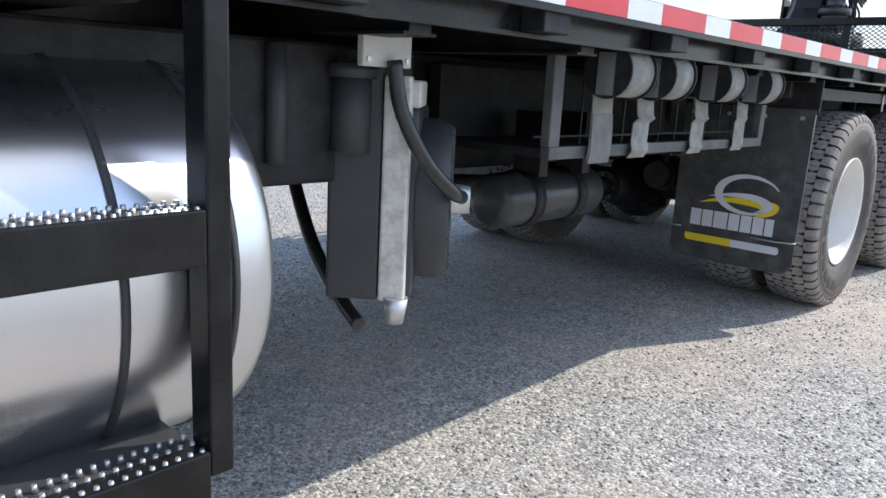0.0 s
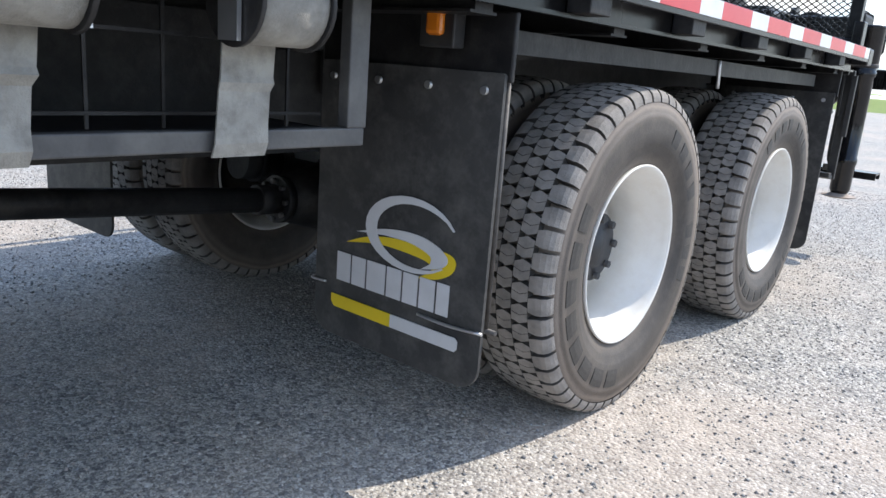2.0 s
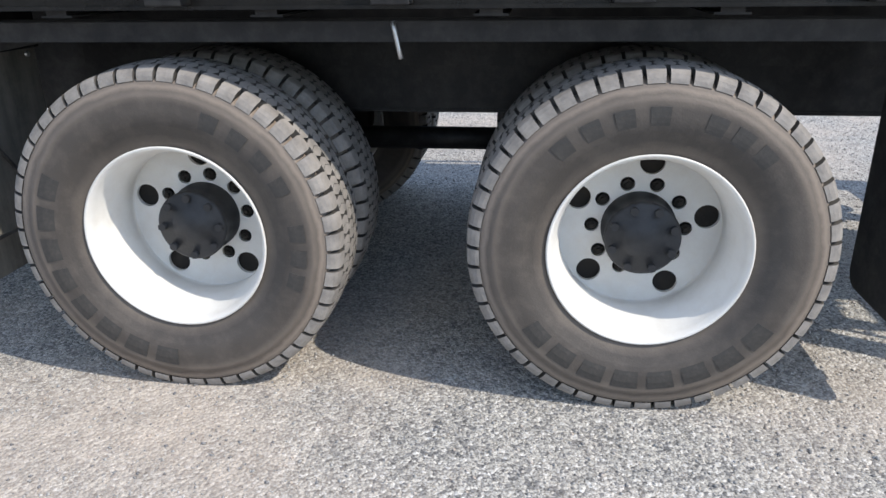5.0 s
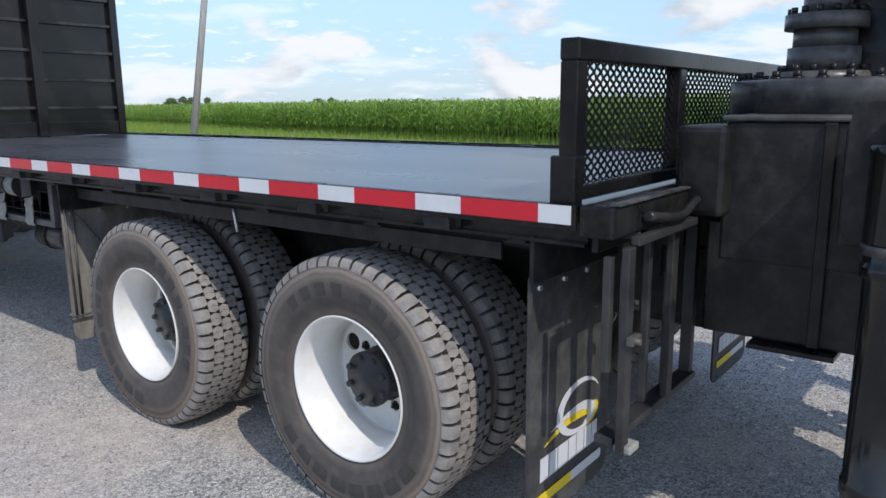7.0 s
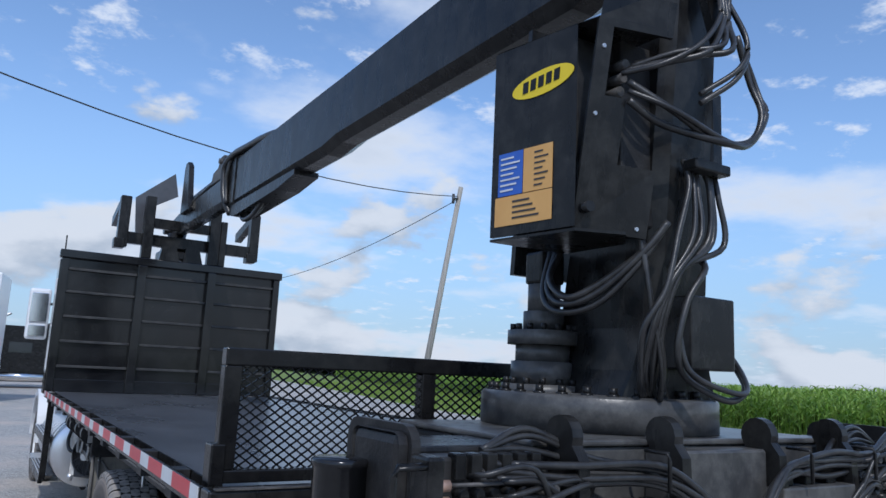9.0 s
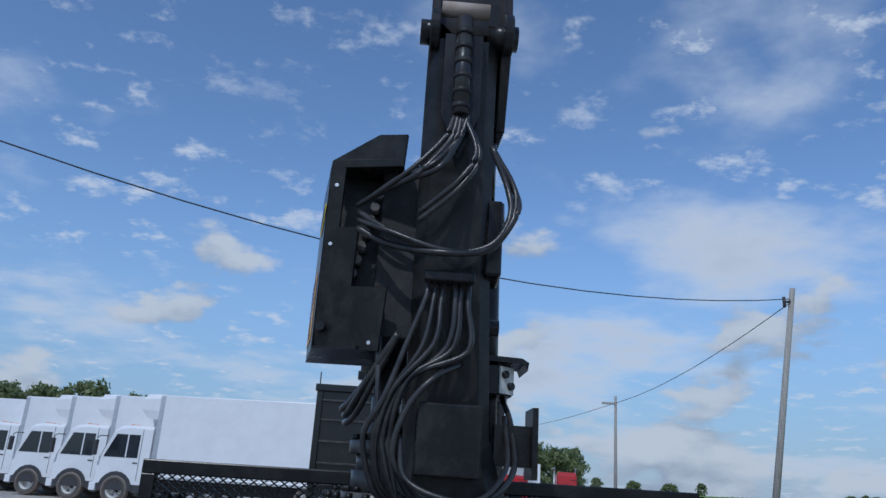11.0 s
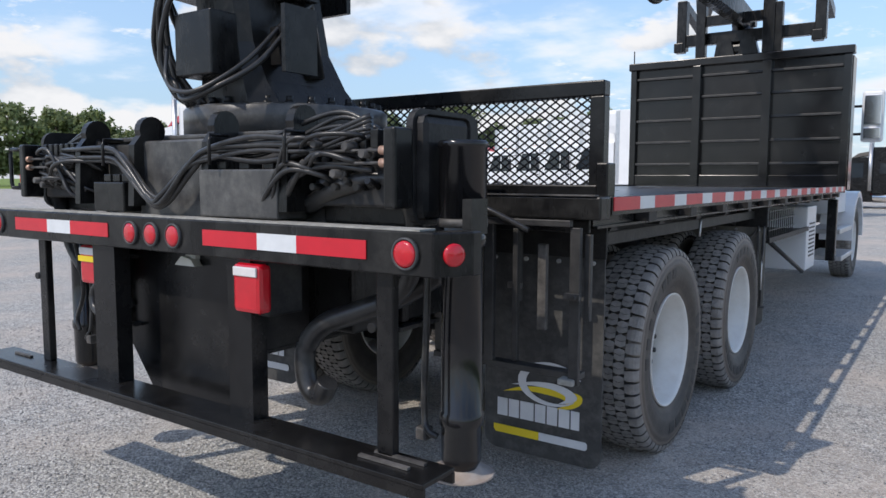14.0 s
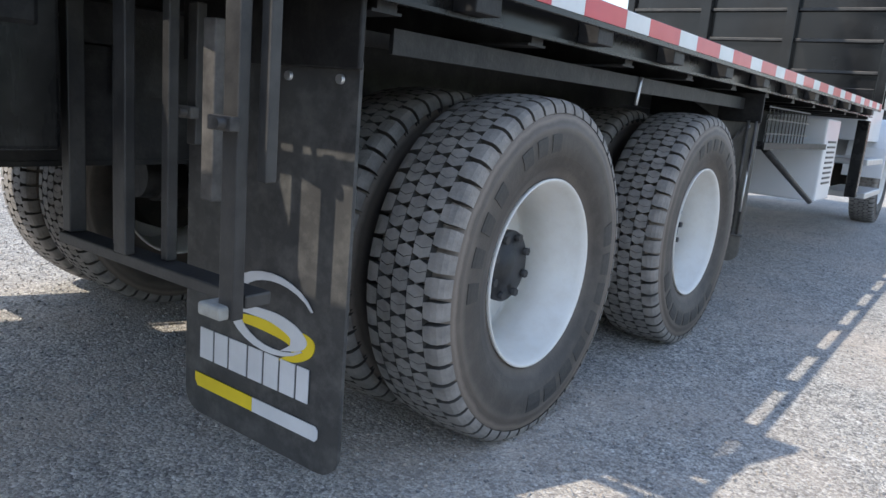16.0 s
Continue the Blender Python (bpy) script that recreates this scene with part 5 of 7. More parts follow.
        if k == 0:
            bm = B(); loft(bm, sheet(((0.52, -1.108, 0.998, 1.02), (0.7, -1.112, 0.955, 1.02), (0.9, -1.114, 0.905, 1.03), (1.02, -1.110, 0.855, 1.02)))); part("strap_end", bm, M_STRAPEND, sp, "soiled grey strap end")
        for q in (y - w - 0.03, y + w + 0.022):
            bm = B(); box(bm, -1.175, -1.125, q, q + 0.008, 1.05, 1.165); part("winch_bracket", bm, M_ALU, rk)


front_left()


def front_right():
    bm = B(); box(bm, 0.62, 1.15, 3.60, 4.12, 0.47, 1.10, bevel=0.012)
    cab = part("side_cabinet", bm, M_WPAINT, truck, "white side cabinet with louvres")
    for i in range(9):
        bm = B(); box(bm, 1.15, 1.156, 3.72, 4.02, 0.60 + i * 0.04, 0.615 + i * 0.04); part("louvre", bm, M_DKGREY, cab)
    bm = B()
    box(bm, 0.70, 1.16, 1.75, 3.55, 0.87, 0.89)
    box(bm, 1.15, 1.17, 1.75, 3.55, 0.87, 0.91)
    box(bm, 0.70, 0.72, 1.75, 3.55, 0.89, 1.12)
    sh = part("side_shelf", bm, M_FRAME, truck, "black steel shelf with a grid front")
    bm = B()
    for y in [1.9 + i * 0.09 for i in range(12)]:
        box(bm, 1.13, 1.136, y - 0.004, y + 0.004, 0.89, 1.12)
    for z in (0.96, 1.04, 1.11):
        box(bm, 1.136, 1.142, 1.85, 2.95, z - 0.004, z + 0.004)
    part("shelf_grid", bm, M_STAKE, sh)
    bm = B(); tube(bm, [(1.14, 1.9, 0.87), (1.14, 3.45, 0.48)], 0.02, 8, 1, False); part("shelf_brace", bm, M_FRAME, sh)
    bm = B(); box(bm, 1.10, 1.20, 5.25, 5.36, 0.42, 1.14, bevel=0.01); part("front_post", bm, M_BLACK, truck)
    for s in (-1, 1):
        bm = B()
        box(bm, min(s * 0.85, s * 1.22), max(s * 0.85, s * 1.22), 5.5, 6.6, 0.72, 0.78, bevel=0.01)
        box(bm, min(s * 0.85, s * 1.25), max(s * 0.85, s * 1.25), 5.5, 6.6, 0.40, 0.46, bevel=0.01)
        part("cab_step", bm, M_ALU, truck, "bright aluminium cab step")


front_right()


def cab():
    bm = B()
    loft(bm, [[(-w, y, 0.95), (w, y, 0.95), (w, y, 1.7), (w * 0.96, y, z), (-w * 0.96, y, z), (-w, y, 1.7)] for y, w, z in ((5.75, 1.10, 2.72), (6.9, 1.10, 2.76), (7.25, 1.06, 2.66), (7.6, 1.02, 1.95))])
    c = part("cab", bm, M_WPAINT, truck, "white truck cab behind the headboard")
    bm = B()
    loft(bm, [[(-w, y, 0.75), (w, y, 0.75), (w, y, z), (-w, y, z)] for y, w, z in ((7.55, 0.78, 1.85), (8.6, 0.70, 1.65), (8.8, 0.62, 1.4))])
    part("bonnet", bm, M_WPAINT, c)
    for s in (-1, 1):
        bm = B(); box(bm, s * 1.085 - 0.02, s * 1.085 + 0.02, 6.1, 6.95, 1.75, 2.45, bevel=0.02); part("side_window", bm, M_GLASSDK, c)
        bm = B()
        pts = []
        for k in range(13):
            a = math.pi * k / 12
            pts.append((7.55 + 0.66 * math.cos(a), 0.55 + 0.66 * math.sin(a)))
        inner = [(7.55 + 0.58 * math.cos(math.pi * k / 12), 0.55 + 0.58 * math.sin(math.pi * k / 12)) for k in range(13)][::-1]
        prism(bm, pts + inner, "x", min(s * 0.80, s * 1.2), max(s * 0.80, s * 1.2))
        part("wing", bm, M_WPAINT, c)
        bm = B(); box(bm, s * 1.35 - 0.13, s * 1.35 + 0.13, 7.0, 7.10, 1.87, 2.55, bevel=0.035); mi = part("mirror", bm, M_WPAINT, c, "white door mirror")
        bm = B(); box(bm, s * 1.35 - 0.10, s * 1.35 + 0.10, 6.98, 7.002, 2.10, 2.49, bevel=0.008); part("mirror_glass", bm, M_CHROME, mi)
        bm = B(); box(bm, s * 1.35 - 0.10, s * 1.35 + 0.10, 6.98, 7.002, 1.91, 2.06, bevel=0.008); part("mirror_glass", bm, M_CHROME, mi)
        bm = B(); tube(bm, [(s * 1.08, 7.05, 2.35), (s * 1.26, 7.05, 2.35)], 0.018, 6, 1, False); tube(bm, [(s * 1.08, 7.05, 1.98), (s * 1.26, 7.05, 1.98)], 0.018, 6, 1, False); part("mirror_arm", bm, M_BLACK, mi)


cab()

# ---- loader crane ----
crane = thing("loader_crane", "black hydraulic loader crane folded over the flatbed", "crane", (0, -2.15, 0))


def cpart(name, bm, material=M_CRANE, parent=None, label=""):
    ob = part(name, bm, material, crane if parent is None else parent, label)
    if parent is None:
        ob.matrix_local = Matrix.Translation((0, 2.15, 0))
    return ob


def crane_base():
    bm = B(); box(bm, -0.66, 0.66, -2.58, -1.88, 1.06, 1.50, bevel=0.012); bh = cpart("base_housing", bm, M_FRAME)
    # rear and top faces take the dusty paint with sunlight in its colour
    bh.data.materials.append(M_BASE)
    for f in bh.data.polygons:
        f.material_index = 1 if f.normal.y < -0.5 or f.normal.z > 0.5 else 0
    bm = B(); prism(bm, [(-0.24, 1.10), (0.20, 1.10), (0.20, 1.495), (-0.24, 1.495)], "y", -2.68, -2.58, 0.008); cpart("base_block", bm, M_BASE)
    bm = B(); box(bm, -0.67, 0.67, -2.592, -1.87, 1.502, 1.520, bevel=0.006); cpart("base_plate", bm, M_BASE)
    for x in (-0.60, -0.22, 0.22, 0.61):
        bm = B()
        out = [(-2.73, 1.25), (-2.60, 1.25), (-2.60, 1.50)] + [(-2.64 + 0.055 * math.cos(a), 1.535 + 0.055 * math.sin(a)) for a in [radians(-20 + 220 * k / 10) for k in range(11)]] + [(-2.72, 1.48)]
        prism(bm, out, "x", x - 0.018, x + 0.018)
        cpart("lug_plate", bm)
    for x0, x1, z0, z1 in ((0.20, 0.59, 1.225, 1.385), (-0.47, -0.26, 1.225, 1.34)):
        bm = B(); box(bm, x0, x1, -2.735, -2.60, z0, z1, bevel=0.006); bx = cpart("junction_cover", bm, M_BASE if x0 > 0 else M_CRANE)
        for i in range(3):
            bm = B(); xx = x0 + (x1 - x0) * (0.2 + 0.3 * i); box(bm, xx - 0.025, xx + 0.025, -2.70, -2.64, z1, z1 + 0.03, bevel=0.004); part("cover_block", bm, M_CRANE, bx)
    for s, yc in ((-1, -2.42), (1, -2.46)):
        bm = B(); box(bm, min(s * 0.66, s * 1.04), max(s * 0.66, s * 1.04), yc - 0.14, yc + 0.14, 1.21, 1.505, bevel=0.012); cpart("outrigger_beam", bm)
        bm = B(); box(bm, min(s * 0.46, s * 0.735), max(s * 0.46, s * 0.735), -1.91, -1.80 if s > 0 else -1.75, 1.205, 1.49, bevel=0.02); cpart("beam_end", bm)
        bm = B(); box(bm, min(s * 0.40, s * 0.655), max(s * 0.40, s * 0.655), -2.45, -1.84, 0.815, 1.19, bevel=0.01); cpart("beam_box", bm, M_CRANE)
        bm = B(); box(bm, min(s * 0.655, s * 0.675), max(s * 0.655, s * 0.675), -2.20, -2.165, 0.82, 1.50, bevel=0.004); cpart("stiffener", bm)
        bm = B(); box(bm, min(s * 0.45, s * 0.70), max(s * 0.45, s * 0.70), -2.25, -2.0, 0.795, 0.81); cpart("lower_plate", bm)
    # rounded cover plates at both ends
    for s in (-1, 1):
        bm = B()
        r = 0.05
        pts = []
        for cy, cz, a0 in ((-2.29 - r, 1.22 + r, -90), (-2.29 - r, 1.56 - r, 0), (-2.64 + r, 1.56 - r, 90), (-2.64 + r, 1.22 + r, 180)):
            for k in range(5):
                a = radians(a0 + 90 * k / 4)
                pts.append((cy + r * math.cos(a), cz + r * math.sin(a)))
        prism(bm, pts, "x", s * 1.045 - 0.012, s * 1.045 + 0.012)
        cv = cpart("end_cover", bm, M_FRAME)
        bm = B(); box(bm, min(s * 1.057, s * 1.085), max(s * 1.057, s * 1.085), -2.625, -2.375, 1.235, 1.542, bevel=0.026); part("cover_panel", bm, M_FRAME, cv)
    # legs
    for s, x, y in ((-1, -1.13, -2.42), (1, 1.165, -2.54)):
        up = 0.055 if s > 0 else 0.0
        bm = B()
        lathe(bm, [(0.43 + up, 0.045), (0.46 + up, 0.060), (0.62, 0.062), (0.625, 0.067), (0.66, 0.067), (0.665, 0.062), (1.16, 0.062), (1.165, 0.071), (1.19, 0.071), (1.195, 0.066), (1.23, 0.066)], 32)
        me = to_mesh("support_leg", bm, M_GLOSS)
        leg = put("support_leg", me, crane, Matrix.Translation((x, y + 2.15, 0)) @ pose(0, 0, 0, 0, -90, 0), "black hydraulic support leg")
        bm = B(); lathe(bm, [(1.240, 0.066), (1.245, 0.071), (1.445, 0.071), (1.447, 0.0745), (1.461, 0.0745), (1.466, 0.068), (1.468, 0.0005)], 32); part("leg_sleeve", bm, M_GLOSS, leg, "glossy black sleeve")
        bm = B(); lathe(bm, [(1.216, 0.066), (1.218, 0.074), (1.240, 0.074), (1.242, 0.066)], 32); part("leg_band", bm, M_STEEL, leg, "bare worn band under the sleeve")
        bm = B(); lathe(bm, [(0.41 + up, 0.0005), (0.41 + up, 0.085), (0.415 + up, 0.100), (0.420 + up, 0.101), (0.418 + up, 0.094), (0.420 + up, 0.068), (0.432 + up, 0.058), (0.438 + up, 0.042)], 36); part("foot_plate", bm, M_RUST, leg, "rusty round foot plate")
        bm = B(); box(bm, 1.20, 1.30, -0.085, 0.0, -0.085, -0.055); part("leg_guide", bm, M_CRANE, leg)
        bm = B()
        xs = x - s * 0.11
        tube(bm, [(xs, y - 0.02, 1.2), (xs, y - 0.03, 0.9), (xs, y - 0.04, 0.66), (xs + s * 0.02, y - 0.05, 0.60), (xs + s * 0.05, y - 0.04, 0.58)], 0.011, 8)
        cpart("leg_hose", bm, M_HOSE)
        bm = B(); box(bm, xs - 0.02, xs + 0.02, y - 0.06, y - 0.02, 0.565, 0.605, bevel=0.005); cpart("hose_fitting", bm, M_STEEL)
        # hose bent under the outer valve bank
        bm = B(); tube(bm, [(s * 0.62, -2.62, 1.27), (s * 0.80, -2.66, 1.33), (s * 0.98, -2.63, 1.35), (s * 1.02, -2.58, 1.22), (s * 0.98, -2.56, 1.05), (s * 0.88, -2.56, 0.95)], 0.031, 12)
        cpart("elbow_hose", bm, M_HOSE)
    # valve banks with levers and copper fittings
    rnd = random.Random(4)
    for s in (-1, 1):
        bm = B(); box(bm, min(s * 0.70, s * 0.99), max(s * 0.70, s * 0.99), -2.66, -2.56, 1.27, 1.49, bevel=0.008); vb = cpart("valve_bank", bm, M_FRAME)
        for i in range(6):
            bm = B()
            x = s * (0.72 + 0.045 * i)
            cyl(bm, (x, -2.71, 1.33 + 0.02 * (i % 2)), (x, -2.65, 1.33), 0.011, 10)
            part("spool_cap", bm, M_CRANE, vb)
            bm = B(); cyl(bm, (x, -2.70, 1.41), (x, -2.65, 1.41), 0.012, 10); part("spool_cap", bm, M_CRANE, vb)
            bm = B(); box(bm, x - 0.015, x + 0.015, -2.68, -2.64, 1.44, 1.50, bevel=0.004); part("spool_lever", bm, M_CRANE, vb)
        for z in (1.436, 1.40):
            bm = B(); cyl(bm, (s * 1.00, -2.715, z), (s * 1.04, -2.715, z), 0.013, 12); part("copper_fitting", bm, M_BRASS, vb, "copper coloured pipe end")
            bm = B(); cyl(bm, (s * 0.72, -2.715, z), (s * 1.00, -2.715, z), 0.005, 8); part("control_rod", bm, M_STEEL, vb)
        bm = B(); box(bm, s * 1.045 - 0.022, s * 1.045 + 0.022, -2.735, -2.65, 1.27, 1.50, bevel=0.008); part("bank_end", bm, M_CRANE, vb)
        bm = B()
        tube(bm, [(s * 1.03, -2.72, 1.48), (s * 1.14, -2.73, 1.48), (s * 1.15, -2.73, 1.46), (s * 1.15, -2.73, 1.33), (s * 1.14, -2.73, 1.31), (s * 1.03, -2.72, 1.31)], 0.009, 8, 1, False)
        if s < 0:
            part("hand_loop", bm, M_CRANE, vb)
        else:
            bm.free()
    # slewing ring
    bm = B()
    lathe(bm, [(1.522, 0.0005), (1.522, 0.42), (1.625, 0.42), (1.635, 0.41), (1.638, 0.0005)], 64)
    me = to_mesh("slew_ring", bm, M_BASE)
    ring = put("slew_ring", me, crane, pose(0, 0.02, 0, 0, -90, 0), "black slewing ring with bolts")
    bm = B(); cyl(bm, (1.635, 0, 0), (1.662, 0, 0), 0.014, 6); cyl(bm, (1.63, 0, 0), (1.642, 0, 0), 0.02, 12)
    bolt = to_mesh("bolt", bm, M_CRANE)
    for k in range(30):
        a = 2 * math.pi * k / 30
        put("bolt", bolt, ring, pose(0, 0.385 * math.cos(a), 0.385 * math.sin(a)))
    # slewing gear and motor
    gx, gy = -0.19, -2.05
    for i, (z0, z1, r) in enumerate(((1.612, 1.66, 0.15), (1.66, 1.74, 0.115), (1.74, 1.80, 0.10), (1.80, 1.85, 0.13), (1.85, 1.92, 0.075), (1.92, 2.02, 0.06))):
        bm = B(); cyl(bm, (gx, gy, z0), (gx, gy, z1), r, 28); g = cpart("slew_gear", bm, M_BASE)
        if i in (0, 3):
            for k in range(14):
                a = 2 * math.pi * k / 14
                bm = B(); cyl(bm, (gx + (r - 0.018) * math.cos(a), gy + (r - 0.018) * math.sin(a), z1), (gx + (r - 0.018) * math.cos(a), gy + (r - 0.018) * math.sin(a), z1 + 0.022), 0.011, 6)
                part("gear_bolt", bm, M_CRANE, g)
    bm = B(); box(bm, gx - 0.055, gx + 0.055, gy - 0.05, gy + 0.05, 2.02, 2.14, bevel=0.012); cpart("slew_motor", bm)


crane_base()


def crane_column():
    def ring_(z, x0, x1, y0, y1, c=0.04):
        return [(x0 + c, y0, z), (x1 - c, y0, z), (x1, y0 + c, z), (x1, y1 - c, z), (x1 - c, y1, z), (x0 + c, y1, z), (x0, y1 - c, z), (x0, y0 + c, z)]
    bm = B()
    loft(bm, [ring_(1.63, -0.17, 0.27, -2.50, -1.88, 0.08), ring_(1.72, -0.14, 0.22, -2.50, -1.95, 0.06), ring_(1.86, -0.12, 0.175, -2.50, -2.02), ring_(2.4, -0.125, 0.15, -2.55, -2.12),
              ring_(3.0, -0.13, 0.135, -2.60, -2.22), ring_(3.30, -0.13, 0.135, -2.64, -2.30)])
    col = cpart("column", bm, M_CRANE, None, "tall black crane column")
    bm = B(); box(bm, -0.13, 0.01, -2.70, -2.50, 1.735, 1.955, bevel=0.006); bm2 = bm
    bm = B(); box(bm, -0.075, 0.135, -2.62, -2.48, 1.73, 1.96, bevel=0.006); cpart("junction_box", bm, M_CRANE, None, "black sheet junction box"); bm2.free()
    # lift cylinder up the side of the column
    bm = B(); cyl(bm, (0.17, -2.18, 1.75), (0.13, -2.34, 2.75), 0.07, 24); cyl(bm, (0.13, -2.34, 2.75), (0.12, -2.42, 3.05), 0.045, 20); cyl(bm, (0.135, -2.33, 2.68), (0.128, -2.345, 2.76), 0.085, 24); cpart("lift_cylinder", bm)
    bm = B(); cyl(bm, (0.20, -2.40, 2.26), (0.10, -2.40, 2.26), 0.032, 16); cpart("pin", bm)
    bm = B(); prism(bm, [(-2.55, 2.42), (-2.42, 2.40), (-2.36, 2.62), (-2.42, 2.74), (-2.55, 2.70)], "x", 0.125, 0.185, 0.008); cpart("hose_bracket", bm)
    bm = B(); prism(bm, [(-0.22, 2.07), (0.13, 2.07), (0.13, 3.1), (-0.16, 3.1)], "y", -1.90, -1.875); box(bm, -0.06, 0.06, -2.12, -1.90, 2.2, 3.05); cpart("front_plate", bm)
    bm = B(); prism(bm, [(-2.46, 1.74), (-2.30, 1.74), (-2.30, 1.98), (-2.46, 1.98)], "x", 0.325, 0.345); box(bm, 0.20, 0.325, -2.40, -2.36, 1.78, 1.92); cpart("guard_plate", bm)
    bm = B(); prism(bm, [(0.16, -2.34), (0.215, -2.345), (0.275, -2.295), (0.275, -2.22), (0.16, -2.22)], "z", 2.03, 2.14, 0.004); sb = cpart("switch_box", bm, M_BLACK, None, "black switch box with a pale face plate")
    face = Matrix.Translation((0.247, -2.322, 2.085)) @ Matrix.Rotation(radians(-50), 4, "Z")
    bm = B(); box(bm, -0.002, 0.004, -0.038, 0.038, -0.05, 0.05, face, bevel=0.001); fp = part("face_plate", bm, M_GREYPL, sb, "pale grey face plate")
    for y, z in ((-0.016, 0.02), (0.016, -0.02)):
        bm = B(); cyl(bm, face @ Vector((0.003, y, z)), face @ Vector((0.018, y, z)), 0.014, 16); part("dial", bm, M_BLACK, fp)
    bm = B(); prism(bm, [(0.16, 2.15), (0.31, 2.145), (0.32, 2.12), (0.325, 2.15), (0.30, 2.165), (0.16, 2.17)], "y", -2.36, -2.16); part("rain_cover", bm, M_CRANE, sb)
    # sheet cover over the control valves, with an opening towards the hoses
    A, Bp, C, D, E_ = (-0.515, -2.15), (-0.455, -2.505), (-0.30, -2.565), (-0.19, -2.45), (-0.19, -2.17)
    bm = B(); prism(bm, [A, Bp, (Bp[0] + 0.012, Bp[1] + 0.012), (A[0] + 0.015, A[1] + 0.004)], "z", 2.14, 2.795); cov = cpart("valve_cover", bm, M_CRANE, None, "black sheet metal cover over the control valves")
    # the rear sheet leans outwards towards its top and has a stepped opening
    Bb, Bt, Cb, Ct = Vector((-0.453, -2.492, 2.135)), Vector((-0.442, -2.590, 2.79)), Vector((-0.225, -2.575, 2.120)), Vector((-0.185, -2.655, 2.79))
    def sheet(bm, poly):
        front = []
        for u, z in poly:
            k = (z - 2.135) / 0.655
            front.append(Bb.lerp(Bt, k).lerp(Cb.lerp(Ct, k), u))
        n = len(poly)
        lo = [bm.verts.new(p) for p in front]
        hi = [bm.verts.new(p + Vector((0.004, 0.012, 0))) for p in front]
        bm.faces.new(lo); bm.faces.new(hi[::-1])
        for q in range(n):
            bm.faces.new((lo[q], hi[q], hi[(q + 1) % n], lo[(q + 1) % n]))
    bm = B()
    sheet(bm, [(0, 2.135), (1, 2.135), (1, 2.345), (0.48, 2.345), (0.48, 2.55), (0.20, 2.55), (0.20, 2.765), (1, 2.765), (1, 2.878), (0.62, 2.88), (0, 2.79)])
    rear = part("cover_rear", bm, M_CRANE, cov)
    for u, z in ((0.10, 2.49), (0.10, 2.70), (0.85, 2.16)):
        k = (z - 2.135) / 0.655
        p = Bb.lerp(Bt, k).lerp(Cb.lerp(Ct, k), u)
        bm = B(); cyl(bm, p + Vector((0, -0.004, 0)), p + Vector((0, 0.006, 0)), 0.007, 8); part("rivet", bm, M_ALU, rear)
    p = Bb.lerp(Cb, 0.13) + Vector((0, -0.008, 0.065))
    bm = B(); cyl(bm, p + Vector((0, 0.02, 0)), p + Vector((-0.006, -0.035, 0)), 0.017, 12); part("knob", bm, M_BLACK, rear)
    bm = B(); prism(bm, [A, Bp, C, D, E_], "z", 2.125, 2.134); part("cover_floor", bm, M_CRANE, cov)
    bm = B()
    loft(bm, [[(A[0], A[1], 2.80), (Bt.x, Bt.y, 2.79), (Ct.x, Ct.y, 2.79), (*E_, 2.80)], [(-0.33, -2.17, 2.88), (-0.285, -2.620, 2.88), (-0.185, -2.650, 2.88), (-0.19, -2.17, 2.88)]])
    part("cover_top", bm, M_CRANE, cov)
    bm = B(); box(bm, -0.42, -0.20, -2.46, -2.2, 2.2, 2.78, bevel=0.01); part("valve_body", bm, M_FRAME, cov)
    for i in range(7):
        bm = B(); cyl(bm, (-0.34 + 0.012 * i, -2.46, 2.40 + 0.05 * i), (-0.34 + 0.012 * i, -2.53, 2.40 + 0.05 * i), 0.017, 10); part("valve_port", bm, M_STEEL, cov)
    bm = B(); box(bm, -0.26, -0.09, -2.50, -2.22, 2.18, 2.80, bevel=0.008); part("valve_bracket", bm, M_FRAME, cov)
    # stickers on the slanted face
    n = Vector((Bp[1] - A[1], -(Bp[0] - A[0]), 0)).normalized()
    ux = (Vector((*Bp, 0)) - Vector((*A, 0))).normalized()
    if n.x > 0:
        n = -n
    m = Matrix((( ux.x, 0, n.x, A[0]), (ux.y, 0, n.y, A[1]), (0, 1, 0, 2.14), (0, 0, 0, 1)))
    # local axes: u along the face, v up, w outwards
    def sticker(name, poly, mat, w, label=""):
        bm = B()
        lo = [bm.verts.new(m @ Vector((u * 1.15, v * 1.02 + 0.012, w))) for u, v in poly]
        hi = [bm.verts.new(m @ Vector((u * 1.15, v * 1.02 + 0.012, w + 0.0015))) for u, v in poly]
        k = len(poly)
        bm.faces.new(hi)
        for i in range(k):
            bm.faces.new((lo[i], lo[(i + 1) % k], hi[(i + 1) % k], hi[i]))
        part(name, bm, mat, cov, label)
    sticker("sticker_blue", [(0.03, 0.12), (0.125, 0.12), (0.125, 0.265), (0.03, 0.265)], M_BLUE, 0.002, "blue chart sticker")
    sticker("sticker_orange", [(0.128, 0.12), (0.235, 0.12), (0.235, 0.265), (0.128, 0.265)], M_ORANGE, 0.002, "orange chart sticker")
    sticker("sticker_orange", [(0.02, 0.02), (0.235, 0.02), (0.235, 0.117), (0.02, 0.117)], M_ORANGE, 0.002, "orange load chart sticker")
